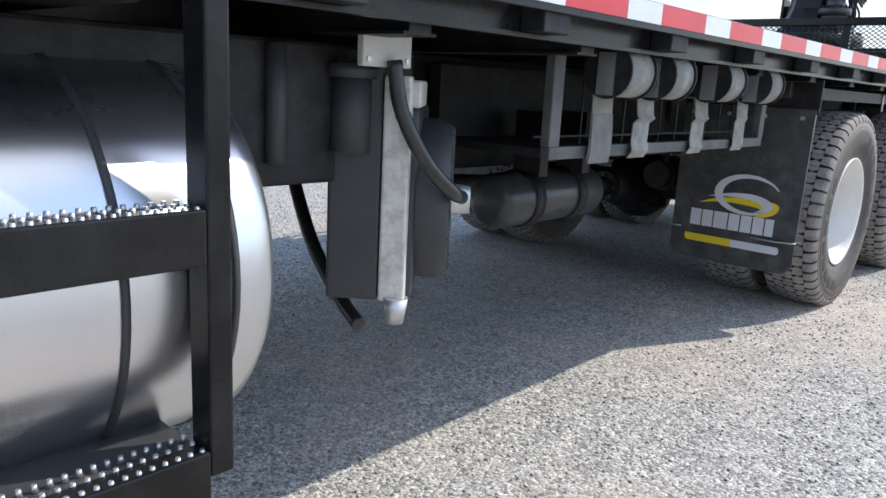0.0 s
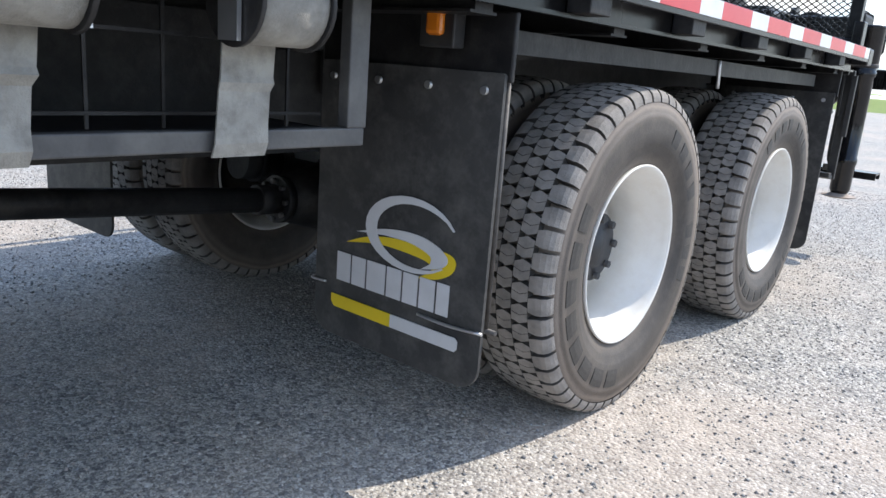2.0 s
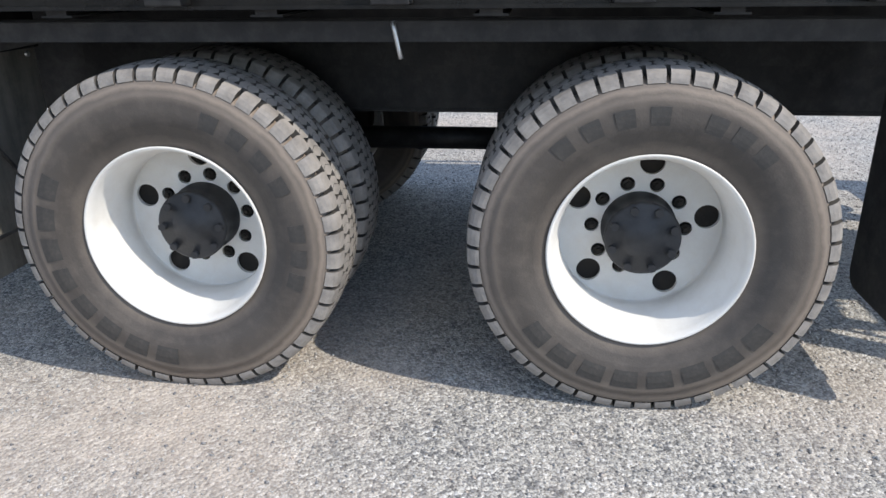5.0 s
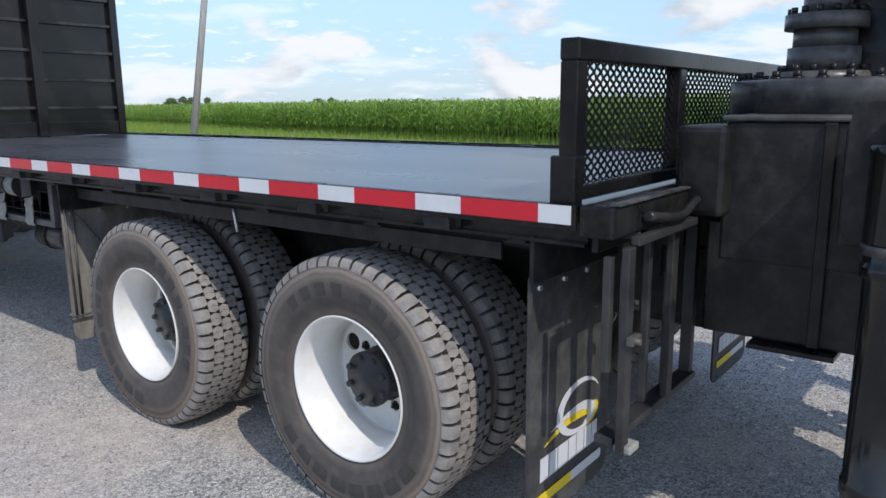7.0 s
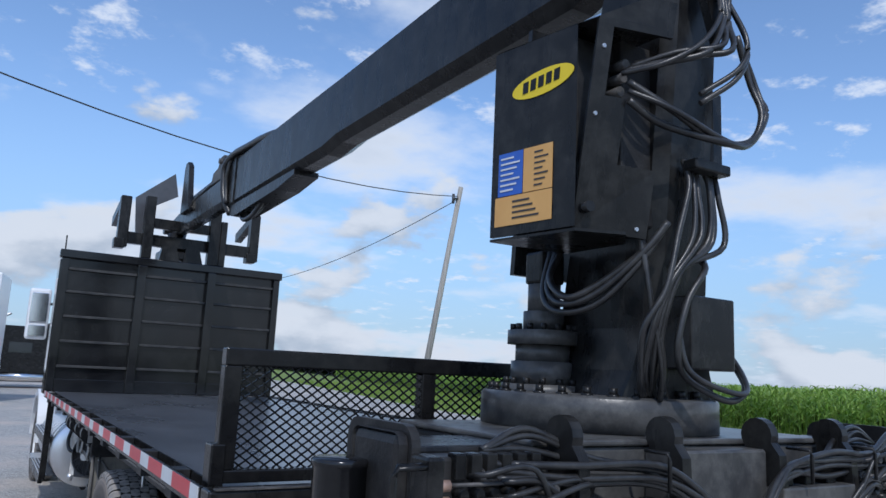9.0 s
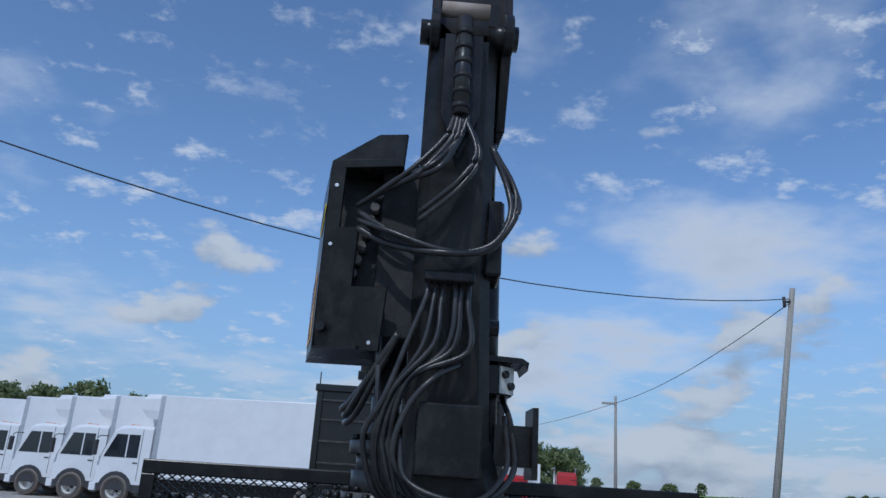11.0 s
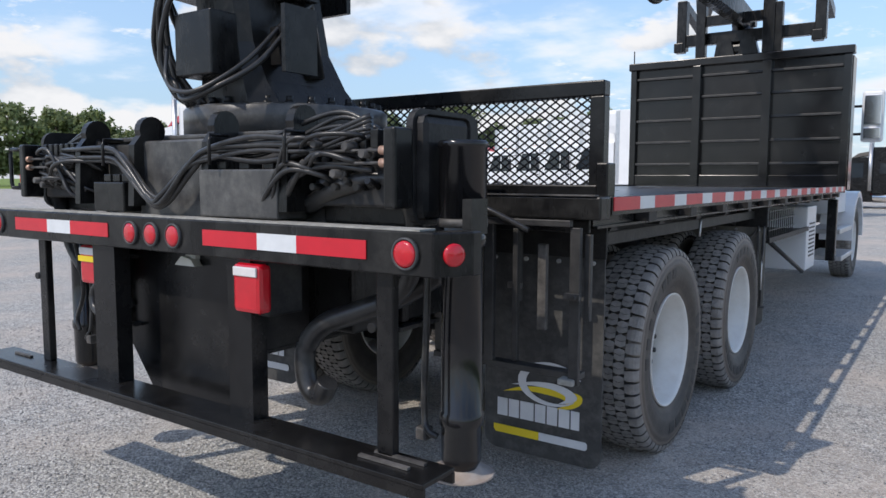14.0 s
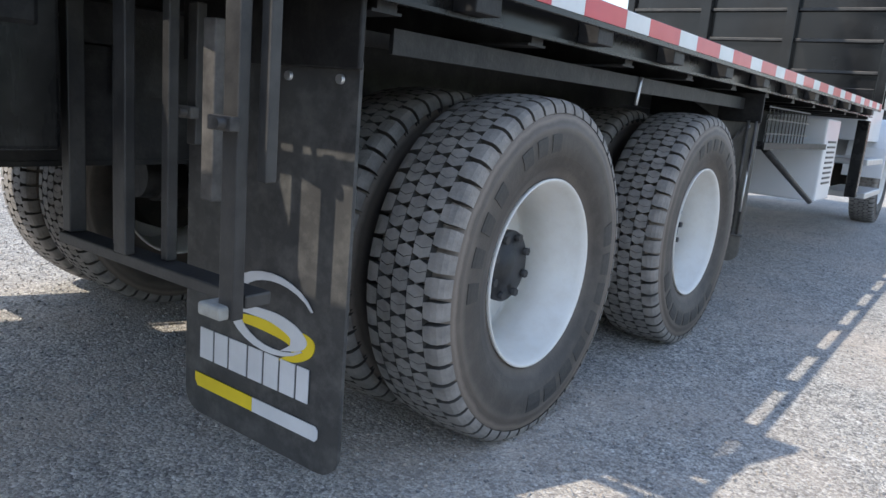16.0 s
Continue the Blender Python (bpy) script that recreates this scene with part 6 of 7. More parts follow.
    for i in range(7):
        v = 0.135 + i * 0.018
        sticker("text_bar", [(0.04, v), (0.04 + 0.05 + 0.012 * (i % 3), v), (0.09 + 0.012 * (i % 3), v + 0.006), (0.04, v + 0.006)], M_INK, 0.004)
        sticker("text_bar", [(0.17, v), (0.20 + 0.01 * (i % 3), v), (0.20 + 0.01 * (i % 3), v + 0.005), (0.17, v + 0.005)], M_DKGREY, 0.004)
    for i in range(4):
        sticker("text_bar", [(0.09, 0.04 + i * 0.018), (0.19 - 0.012 * i, 0.04 + i * 0.018), (0.19 - 0.012 * i, 0.046 + i * 0.018), (0.09, 0.046 + i * 0.018)], M_DKGREY, 0.004)
    def oval(cu, cv, ru, rv, tilt):
        return [(cu + ru * math.cos(a) * math.cos(tilt) - rv * math.sin(a) * math.sin(tilt), cv + ru * math.cos(a) * math.sin(tilt) + rv * math.sin(a) * math.cos(tilt)) for a in [2 * math.pi * k / 28 for k in range(28)]]
    sticker("maker_oval", oval(0.19, 0.475, 0.115, 0.042, 0.10), M_YELLOW, 0.002, "yellow oval maker badge")
    for i in range(5):
        u = 0.118 + i * 0.029
        sticker("badge_bar", [(u, 0.452 + i * 0.003), (u + 0.02, 0.454 + i * 0.003), (u + 0.022, 0.492 + i * 0.003), (u + 0.002, 0.490 + i * 0.003)], M_BLACK, 0.004)
    # pivot head
    for s in (-1, 1):
        bm = B()
        out = [(-2.50, 3.0), (-2.30, 3.02), (-2.22, 3.45), (-2.40, 3.68), (-2.60, 3.66)] + [(-2.62 + 0.085 * math.cos(a), 3.34 + 0.085 * math.sin(a)) for a in [radians(100 + 170 * k / 10) for k in range(11)]]
        prism(bm, out, "x", 0.147 if s > 0 else -0.128, 0.183 if s > 0 else -0.092, 0.004)
        cpart("cheek", bm)
        bm = B(); cyl(bm, (s * 0.09, -2.61, 3.34), (0.205 if s > 0 else -0.165, -2.61, 3.34), 0.048, 20); cpart("pivot_pin", bm)
    bm = B(); cyl(bm, (-0.09, -2.66, 3.415), (0.09, -2.66, 3.415), 0.03, 14); cpart("red_pin", bm, M_RUST)
    bm = B(); cyl(bm, (0.0, -2.70, 2.955), (0.0, -2.685, 3.36), 0.029, 18)
    sl = cpart("hose_sleeve", bm, M_HOSE)
    for i in range(6):
        z = 2.975 + i * 0.062
        bm = B(); cyl(bm, (0.0, -2.70 + 0.037 * (z - 2.955), z), (0.0, -2.70 + 0.037 * (z - 2.935), z + 0.02), 0.0325, 18); part("sleeve_band", bm, M_FRAME, sl)
    bm = B(); box(bm, -0.085, 0.085, -2.655, -2.60, 2.36, 2.395, bevel=0.006); cpart("hose_clamp", bm)
    bm = B(); prism(bm, [(-0.07, 2.98), (0.0, 2.80), (0.07, 2.98), (0.07, 3.3), (-0.07, 3.3)], "y", -2.675, -2.645); cpart("rear_stiffener", bm)


crane_column()


def crane_boom():
    def rect(y, x, z0, z1, c=0.05):
        return [(0.032 + u, y, z) for u, z in ((-x * 0.55, z0), (x * 0.35, z0), (x, z0 + 2.6 * c), (x, z1 - c * 0.6), (x - c, z1), (-x + c, z1), (-x, z1 - c * 0.6), (-x, z0 + 2.6 * c))]
    bm = B(); loft(bm, [rect(-2.58, 0.125, 3.36, 3.64, 0.02), rect(-2.0, 0.122, 3.19, 3.67, 0.02), rect(-0.5, 0.118, 3.19, 3.65, 0.02), rect(0.3, 0.117, 3.19, 3.64, 0.02), rect(0.55, 0.117, 3.16, 3.64, 0.02), rect(2.86, 0.113, 3.15, 3.62, 0.02)]); boom = cpart("boom", bm, M_CRANE, None, "long black main boom")
    bm = B(); loft(bm, [rect(2.70, 0.124, 3.135, 3.635, 0.02), rect(2.93, 0.124, 3.13, 3.635, 0.02)]); part("boom_collar", bm, M_CRANE, boom)
    bm = B(); loft(bm, [rect(2.8, 0.09, 3.24, 3.56, 0.02), rect(5.0, 0.085, 3.24, 3.52, 0.02), rect(5.75, 0.075, 3.25, 3.46, 0.02)]); part("boom_extension", bm, M_CRANE, boom)
    bm = B(); loft(bm, [[(x, y, z) for x, z in ((-0.075, z0), (0.125, z0), (0.125, 3.17), (-0.075, 3.17))] for y, z0 in ((1.1, 3.13), (1.5, 3.085), (2.7, 3.05), (2.88, 3.09))]); part("under_channel", bm, M_CRANE, boom)
    bm = B(); cyl(bm, (0.05, 2.3, 3.66), (0.04, 5.2, 3.60), 0.055, 18); cyl(bm, (0.05, 2.2, 3.68), (0.05, 2.4, 3.68), 0.075, 18); part("extension_cylinder", bm, M_CRANE, boom)
    bm = B(); tube(bm, [(-0.02, 1.60, 3.62), (-0.06, 1.95, 3.645), (-0.085, 2.4, 3.66), (-0.10, 2.75, 3.67), (-0.118, 2.98, 3.60), (-0.120, 2.99, 3.44), (-0.112, 2.94, 3.26), (-0.06, 2.86, 3.10)], 0.031, 10); part("wrapped_hose", bm, M_HOSE, boom, "thick hose bent over the boom end")
    bm = B(); tube(bm, [(0.03, 1.9, 3.63), (0.0, 2.3, 3.66), (-0.03, 2.65, 3.66), (-0.09, 2.85, 3.64), (-0.115, 2.89, 3.5), (-0.112, 2.90, 3.38), (-0.108, 2.86, 3.2)], 0.02, 8); part("wrapped_hose", bm, M_HOSE, boom)
    bm = B(); prism(bm, [(3.05, 3.56), (3.75, 3.55), (3.68, 3.68), (3.5, 3.70), (3.42, 3.80), (3.3, 3.80), (3.2, 3.70)], "x", -0.06, 0.0, 0.006); cyl(bm, (-0.09, 3.36, 3.74), (0.03, 3.36, 3.74), 0.03, 12); part("hose_guide", bm, M_STEEL, boom)
    bm = B(); prism(bm, [(4.50, 3.42), (4.94, 3.42), (4.93, 3.98), (4.88, 4.05), (4.78, 4.05), (4.70, 3.99), (4.60, 3.66)], "x", -0.105, -0.045, 0.01); part("tip_lug", bm, M_CRANE, boom)
    bm = B(); cyl(bm, (-0.14, 5.65, 3.33), (0.14, 5.65, 3.33), 0.06, 18); part("tip_pin", bm, M_CRANE, boom)
    bm = B(); box(bm, -0.22, 0.20, 5.24, 5.60, 2.90, 3.02, bevel=0.03); cyl(bm, (0.0, 5.45, 2.95), (0.0, 5.50, 3.26), 0.11, 18); part("rotator", bm, M_CRANE, boom)
    bm = B(); box(bm, 0.12, 0.16, 0.90, 0.97, 3.65, 3.74, bevel=0.006); part("boom_knob", bm, M_CRANE, boom)
    bm = B(); tube(bm, [(0.0, 1.9, 3.16), (-0.03, 2.2, 3.0), (-0.03, 2.5, 3.0), (0.0, 2.75, 3.18)], 0.024, 8); part("boom_hose", bm, M_HOSE, boom); bm = B(); tube(bm, [(0.04, 1.95, 3.16), (0.02, 2.25, 3.03), (0.02, 2.5, 3.03), (0.05, 2.7, 3.18)], 0.02, 8); part("boom_hose", bm, M_HOSE, boom)
    for k in range(3):
        bm = B(); tube(bm, [(-0.05 + 0.04 * k, 2.3, 3.66), (-0.06 + 0.04 * k, 3.0, 3.70), (-0.04 + 0.03 * k, 3.6, 3.60), (-0.05 + 0.04 * k, 4.6, 3.52)], 0.016, 6)
        part("top_hose", bm, M_HOSE, boom)
    # second cylinder lying along the top of the extension
    bm = B(); cyl(bm, (0.13, 2.6, 3.68), (0.13, 4.7, 3.68), 0.05, 16); cyl(bm, (0.13, 4.65, 3.68), (0.13, 4.78, 3.68), 0.065, 16); cyl(bm, (0.13, 4.75, 3.68), (0.13, 5.6, 3.68), 0.03, 12); part("outer_cylinder", bm, M_CRANE, boom)
    # badge on the boom
    bm = B()
    pts = [(-0.97 + 0.43 * math.cos(a), 3.455 + 0.12 * math.sin(a) - 0.01 * math.cos(a)) for a in [2 * math.pi * k / 32 for k in range(32)]]
    prism(bm, pts, "x", 0.1495, 0.1535)
    bd = part("boom_badge", bm, M_YELLOW, boom, "yellow oval maker badge")
    for i in range(5):
        bm = B(); y = -1.25 + i * 0.12; box(bm, 0.154, 0.156, y, y + 0.08, 3.41, 3.50); part("badge_bar", bm, M_DKGREY, bd)
    for i in range(8):
        bm = B(); y = -0.32 + i * 0.06; box(bm, 0.149, 0.1515, y, y + 0.04, 3.42, 3.49); part("model_bar", bm, M_INK, bd)


crane_boom()


def crane_hoses():
    rnd = random.Random(9)
    def hose(name, pts, r=0.013, mat=M_HOSE):
        pts = [(x, y + (0.045 if 1.6 < z < 2.5 else 0.0), z) for x, y, z in pts]
        pts = [pts[0]] + [(x + j(0.011), y + j(0.007), z + j(0.012)) for x, y, z in pts[1:-1]] + [pts[-1]]
        bm = B(); tube(bm, pts, r * rnd.uniform(0.66, 0.90), 8, 7); cpart(name, bm, mat)
    j = lambda a: rnd.uniform(-a, a)
    # from the sleeve at the head to the control valves
    for k in range(5):
        hose("hose", [(-0.02 + 0.012 * k, -2.70, 2.95), (-0.05 + 0.014 * k, -2.72, 2.84), (-0.14 + 0.02 * k, -2.73 - 0.01 * k, 2.72 + j(0.015)), (-0.25 + 0.02 * k, -2.68, 2.65 + 0.015 * k), (-0.34 + 0.015 * k, -2.58, 2.63 + 0.012 * k)])
    for k in range(2):
        hose("hose", [(0.02, -2.70, 2.94), (0.05 + 0.02 * k, -2.74, 2.80), (0.0, -2.75, 2.68 - 0.02 * k), (-0.12, -2.70, 2.58 - 0.03 * k)])
    # wide hanging loops
    for k in range(3):
        hose("hose", [(-0.33, -2.60, 2.60 - 0.03 * k), (-0.22, -2.68, 2.52 - 0.02 * k), (-0.04, -2.74 - 0.01 * k, 2.455 - 0.012 * k), (0.12, -2.74, 2.48 - 0.012 * k), (0.185 + 0.012 * k, -2.70, 2.58), (0.19 + 0.012 * k, -2.66, 2.70), (0.12, -2.66, 2.86)], 0.014)
    # from the clamp down to the turntable
    for k in range(6):
        x = -0.07 + 0.028 * k
        hose("hose", [(x, -2.635, 2.40), (x, -2.655, 2.30), (x - 0.05 + 0.01 * k, -2.67, 2.14), (-0.19 + 0.016 * k, -2.66, 1.98 + 0.01 * k), (-0.24 + 0.018 * k, -2.63, 1.84), (-0.22 + 0.02 * k, -2.58, 1.70), (-0.16 + 0.02 * k, -2.54, 1.64)], 0.0125)
    for k in range(2):
        hose("hose", [(-0.24, -2.56, 2.36), (-0.23 + 0.01 * k, -2.60, 2.15), (-0.20, -2.62, 1.95), (-0.17 + 0.02 * k, -2.62, 1.75), (-0.12, -2.58, 1.63)], 0.012)
    hose("hose", [(0.06, -2.58, 2.10), (-0.02, -2.68, 2.05), (-0.11, -2.69, 1.95), (-0.14, -2.68, 1.80), (-0.08, -2.66, 1.70), (0.04, -2.70, 1.645), (0.17, -2.68, 1.665), (0.25, -2.56, 1.76), (0.255, -2.40, 1.92), (0.245, -2.28, 2.03)], 0.016)
    hose("hose", [(-0.13, -2.66, 1.85), (-0.10, -2.68, 1.72), (0.02, -2.72, 1.66), (0.14, -2.70, 1.68), (0.23, -2.58, 1.78), (0.24, -2.40, 1.95)], 0.012)
    # slung across the rear of the base, low in the middle
    for k in range(6):
        dz, dy = 0.016 * (k % 3), -0.014 * (k // 3)
        hose("hose", [(-0.90 + 0.02 * k, -2.66 + dy, 1.44 + dz), (-0.62, -2.70 + dy, 1.43 + dz), (-0.36, -2.71 + dy, 1.425 + dz), (-0.22, -2.73 + dy, 1.375 + dz), (-0.06, -2.745 + dy, 1.26 + dz), (0.03, -2.745 + dy, 1.262 + dz), (0.16, -2.73 + dy, 1.38 + dz),
                      (0.26, -2.72 + dy, 1.43 + dz), (0.48, -2.71 + dy, 1.415 + dz + 0.01 * k), (0.72, -2.70 + dy, 1.45 + dz), (0.93, -2.67, 1.48 + 0.012 * k)], 0.0125)
    for k in range(3):
        hose("hose", [(-0.85, -2.62, 1.50), (-0.70, -2.62, 1.55 - 0.02 * k), (-0.52, -2.66, 1.49 - 0.02 * k), (-0.38, -2.69, 1.45), (-0.24, -2.72, 1.40)], 0.0115)
        hose("hose", [(0.92, -2.62, 1.50), (0.78, -2.63, 1.555 - 0.018 * k), (0.62, -2.66, 1.52 - 0.02 * k), (0.45, -2.69, 1.46 - 0.01 * k), (0.30, -2.71, 1.44)], 0.0115)
    hose("hose", [(0.60, -2.70, 1.27), (0.66, -2.72, 1.36), (0.78, -2.71, 1.39), (0.95, -2.69, 1.38)], 0.013)
    hose("hose", [(-0.95, -2.70, 1.38), (-0.78, -2.72, 1.36), (-0.66, -2.72, 1.37), (-0.58, -2.70, 1.30)], 0.012)
    # round the side of the column
    for k in range(3):
        hose("hose", [(-0.22, -2.16 - 0.03 * k, 2.13), (-0.30, -2.22 - 0.02 * k, 1.98 + 0.02 * k), (-0.33, -2.34 - 0.02 * k, 1.90 + 0.02 * k), (-0.29, -2.48, 1.93 + 0.02 * k), (-0.22, -2.60, 2.06 + 0.02 * k), (-0.16, -2.65, 2.18)], 0.014)
    for s in (-1, 1):
        for k in range(6):
            x0, x1 = 0.72 + rnd.uniform(0, 0.24), 0.50 + rnd.uniform(0, 0.26)
            z0, z1 = 1.30 + rnd.uniform(0, 0.18), 1.26 + rnd.uniform(0, 0.20)
            up = rnd.uniform(0.005, 0.04)
            hose("hose", [(s * x0, -2.66, z0), (s * x0, -2.71 - rnd.uniform(0, 0.03), z0 + 0.02), (s * (x0 + x1) / 2, -2.73 - rnd.uniform(0, 0.03), max(z0, z1) + up), (s * x1, -2.72, z1 + 0.01), (s * (x1 - 0.05), -2.66, z1 - 0.02)], 0.010)
        for k in range(5):
            x = s * (0.70 + 0.06 * k + rnd.uniform(-0.01, 0.01))
            z = 1.30 + rnd.uniform(0, 0.17)
            bm = B(); cyl(bm, (x, -2.735, z), (x, -2.64, z), 0.013, 6); cyl(bm, (x, -2.70, z), (x, -2.685, z), 0.019, 6); cpart("hose_fitting", bm, M_STEEL)
    for x in (-0.34, 0.30, 0.66):
        bm = B(); tube(bm, [(x, -2.68, 1.50), (x, -2.76, 1.50), (x, -2.765, 1.48), (x, -2.765, 1.40)], 0.006, 6, 1, False); cpart("hose_hook", bm)


crane_hoses()

# ---- surroundings ----
def numpy_mesh(name, verts, faces, material):
    me = bpy.data.meshes.new(name)
    me.from_pydata([tuple(v) for v in verts], [], [tuple(f) for f in faces])
    me.materials.append(material)
    me.polygons.foreach_set("use_smooth", [True] * len(me.polygons))
    return me


def corn_edge(y):
    return 21.0 + 0.26 * max(0.0, y - 8.0)


def cornfield():
    rng = np.random.default_rng(3)
    verts, faces = [], []

    def ribbon(p0, heading, length, rise, width):
        """One arching leaf."""
        c, s = math.cos(heading), math.sin(heading)
        base = len(verts)
        for k in range(4):
            t = k / 3
            d = length * (t - 0.12 * t * t)
            z = rise * (1.9 * t - 1.75 * t * t)
            w = width * (0.55, 1.0, 0.75, 0.06)[k]
            cx, cy, cz = p0[0] + c * d, p0[1] + s * d, p0[2] + z
            verts.append((cx - s * w, cy + c * w, cz)); verts.append((cx + s * w, cy - c * w, cz))
        for k in range(3):
            a = base + 2 * k
            faces.append((a, a + 1, a + 3, a + 2))
    for row in range(7):
        y = -24.0
        while y < 105:
            step = 0.24 if y < 45 else 0.5
            y += step * rng.uniform(0.8, 1.2)
            x = corn_edge(y) + row * 0.76 + rng.uniform(-0.08, 0.08)
            h = 1.88 + rng.uniform(-0.16, 0.14) + 0.05 * math.sin(y * 0.3)
            b = len(verts)
            for k, z in enumerate((-0.04, h * 0.92)):
                r = 0.014 - 0.006 * k
                verts.extend([(x - r, y - r, z), (x + r, y - r, z), (x, y + r, z)])
            faces.extend([(b, b + 1, b + 4, b + 3), (b + 1, b + 2, b + 5, b + 4), (b + 2, b, b + 3, b + 5)])
            n = 10 if row < 4 else 7
            a0 = rng.uniform(0, 6.28)
            for i in range(n):
                z = h * (0.22 + 0.68 * i / n) if row < 2 else h * (0.42 + 0.48 * i / n)
                ribbon((x, y, z), a0 + math.pi * i + rng.uniform(-0.7, 0.7), rng.uniform(0.5, 0.85), rng.uniform(0.25, 0.5), rng.uniform(0.028, 0.045))
    ob = put("cornfield", numpy_mesh("cornfield", verts, faces, M_CORN))
    tagged(ob, "tall green corn standing in rows behind the lot", "corn", kind="stuff")
    # closed canopy behind the front rows
    verts, faces = [], []
    xs = [0, 0.8, 1.6, 2.6, 4, 6, 9, 13, 19, 28, 45, 80, 140, 260, 500]
    ys = [-160, -90, -50] + list(np.arange(-26, 106, 1.3)) + [115, 130, 160, 220, 320, 500, 800]
    for y in ys:
        for x in xs:
            verts.append((corn_edge(y) + 4.6 + x, y, 1.66 + rng.uniform(-0.13, 0.16) * (1 if x < 30 else 0.6)))
    nx = len(xs)
    for j in range(len(ys) - 1):
        for i in range(nx - 1):
            a = j * nx + i
            faces.append((a, a + 1, a + nx + 1, a + nx))
    ob = put("corn_canopy", numpy_mesh("corn_canopy", verts, faces, M_CANOPY))
    tagged(ob, "closed green canopy of the corn field", "corn", kind="stuff")


cornfield()


def grass_strip():
    rng = np.random.default_rng(8)
    verts, faces = [], []
    for _ in range(15000):
        y = rng.uniform(-14, 75)
        lo = 13.5 if y < 10 else 13.5 + (y - 10) * 0.18 if y < 30 else 17 + (y - 30) * 0.235
        hi = corn_edge(y) + 0.6
        x = lo + (hi - lo) * rng.uniform(0, 1)
        h = rng.uniform(0.10, 0.34)
        a = rng.uniform(0, 6.28)
        w = rng.uniform(0.012, 0.03)
        dx, dy = rng.uniform(-0.12, 0.12, 2)
        b = len(verts)
        verts.extend([(x - w * math.cos(a), y - w * math.sin(a), -0.04), (x + w * math.cos(a), y + w * math.sin(a), -0.04), (x + dx, y + dy, h)])
        faces.append((b, b + 1, b + 2))
    for _ in range(1500):
        x, y = -11.5 + rng.normal(0, 1.2), 8.9 + rng.normal(0, 0.8)
        h, a, w = rng.uniform(0.05, 0.22), rng.uniform(0, 6.28), rng.uniform(0.01, 0.02)
        b = len(verts)
        verts.extend([(x - w * math.cos(a), y - w * math.sin(a), 0), (x + w * math.cos(a), y + w * math.sin(a), 0), (x + rng.uniform(-0.08, 0.08), y, h)])
        faces.append((b, b + 1, b + 2))
    ob = put("roadside_grass", numpy_mesh("roadside_grass", verts, faces, M_BLADE))
    tagged(ob, "yellow green grass along the lot edge", "grass", kind="stuff")


grass_strip()


def tree_mesh(seed, h, w):
    rng = np.random.default_rng(seed)
    bm = B()
    tube(bm, [(0, 0, -0.1), (0.1, 0.05, h * 0.25), (-0.05, 0.1, h * 0.5), (0.05, 0, h * 0.75)], 0.035 * h * 0.6, 8, 4)
    for k in range(7):
        a = k * 2.4
        z = h * (0.28 + 0.06 * k)
        tube(bm, [(0, 0, z), (0.25 * w * math.cos(a), 0.25 * w * math.sin(a), z + 0.10 * h), (0.42 * w * math.cos(a), 0.42 * w * math.sin(a), z + 0.16 * h)], 0.012 * h * 0.6, 5, 3)
    trunk = to_mesh("trunk", bm, M_BARK)
    verts, faces = [], []
    for k in range(70):
        a, u = rng.uniform(0, 6.28), rng.uniform(-0.9, 1.0)
        r = math.sqrt(max(0.05, 1 - u * u)) * rng.uniform(0.35, 1.0) * w * 0.5
        cx, cy, cz = r * math.cos(a), r * math.sin(a), h * (0.54 + 0.40 * u)
        cr = rng.uniform(0.10, 0.19) * w
        for _ in range(55):
            d = rng.normal(size=3); d /= np.linalg.norm(d)
            p = np.array((cx, cy, cz)) + d * cr * rng.uniform(0.5, 1.05) * np.array((1, 1, 0.8))
            s = rng.uniform(0.022, 0.05) * w
            u1 = rng.normal(size=3); u1 /= np.linalg.norm(u1)
            u2 = np.cross(u1, d); u2 /= (np.linalg.norm(u2) + 1e-6)
            b = len(verts)
            verts.extend([p - u1 * s, p + u2 * s * 0.7, p + u1 * s, p - u2 * s * 0.7])
            faces.append((b, b + 1, b + 2, b + 3))
    crown = numpy_mesh("crown", verts, faces, M_LEAF)
    return trunk, crown


TREES = [tree_mesh(11, 13, 11), tree_mesh(12, 11, 12), tree_mesh(13, 14, 9)]


def tree(x, y, k, size, turn):
    t = thing("tree", "leafy dark green broad tree at the lot edge", "tree", (x, y, 0), "trees round the lot", turn)
    t.scale = (size, size, size)
    put("trunk", TREES[k][0], t); put("crown", TREES[k][1], t)


rt = random.Random(5)
for i in range(24):
    tree(-132 + i * 3.7 + rt.uniform(-1.5, 1.5), 96 + i * 1.7 + rt.uniform(-4, 6), i % 3, rt.uniform(0.95, 1.25), rt.uniform(0, 360))
for i in range(14):
    tree(-134 + rt.uniform(-5, 5), 24 + i * 5.5, i % 3, rt.uniform(0.85, 1.1), rt.uniform(0, 360))
for x, y, k, s in ((20, 112, 0, 0.66), (25, 116, 1, 0.70), (29, 121, 2, 0.6), (128, 205, 1, 0.38), (134, 208, 0, 0.36), (140, 212, 1, 0.40), (147, 214, 2, 0.34), (108, 262, 2, 0.45), (98, 266, 1, 0.48), (86, 270, 1, 0.50), (74, 276, 0, 0.46), (64, 280, 0, 0.5), (175, 190, 1, 0.36), (183, 192, 0, 0.33), (44, 300, 1, 0.55), (54, 296, 2, 0.5)):
    tree(x, y, k, s, x * 7.0)


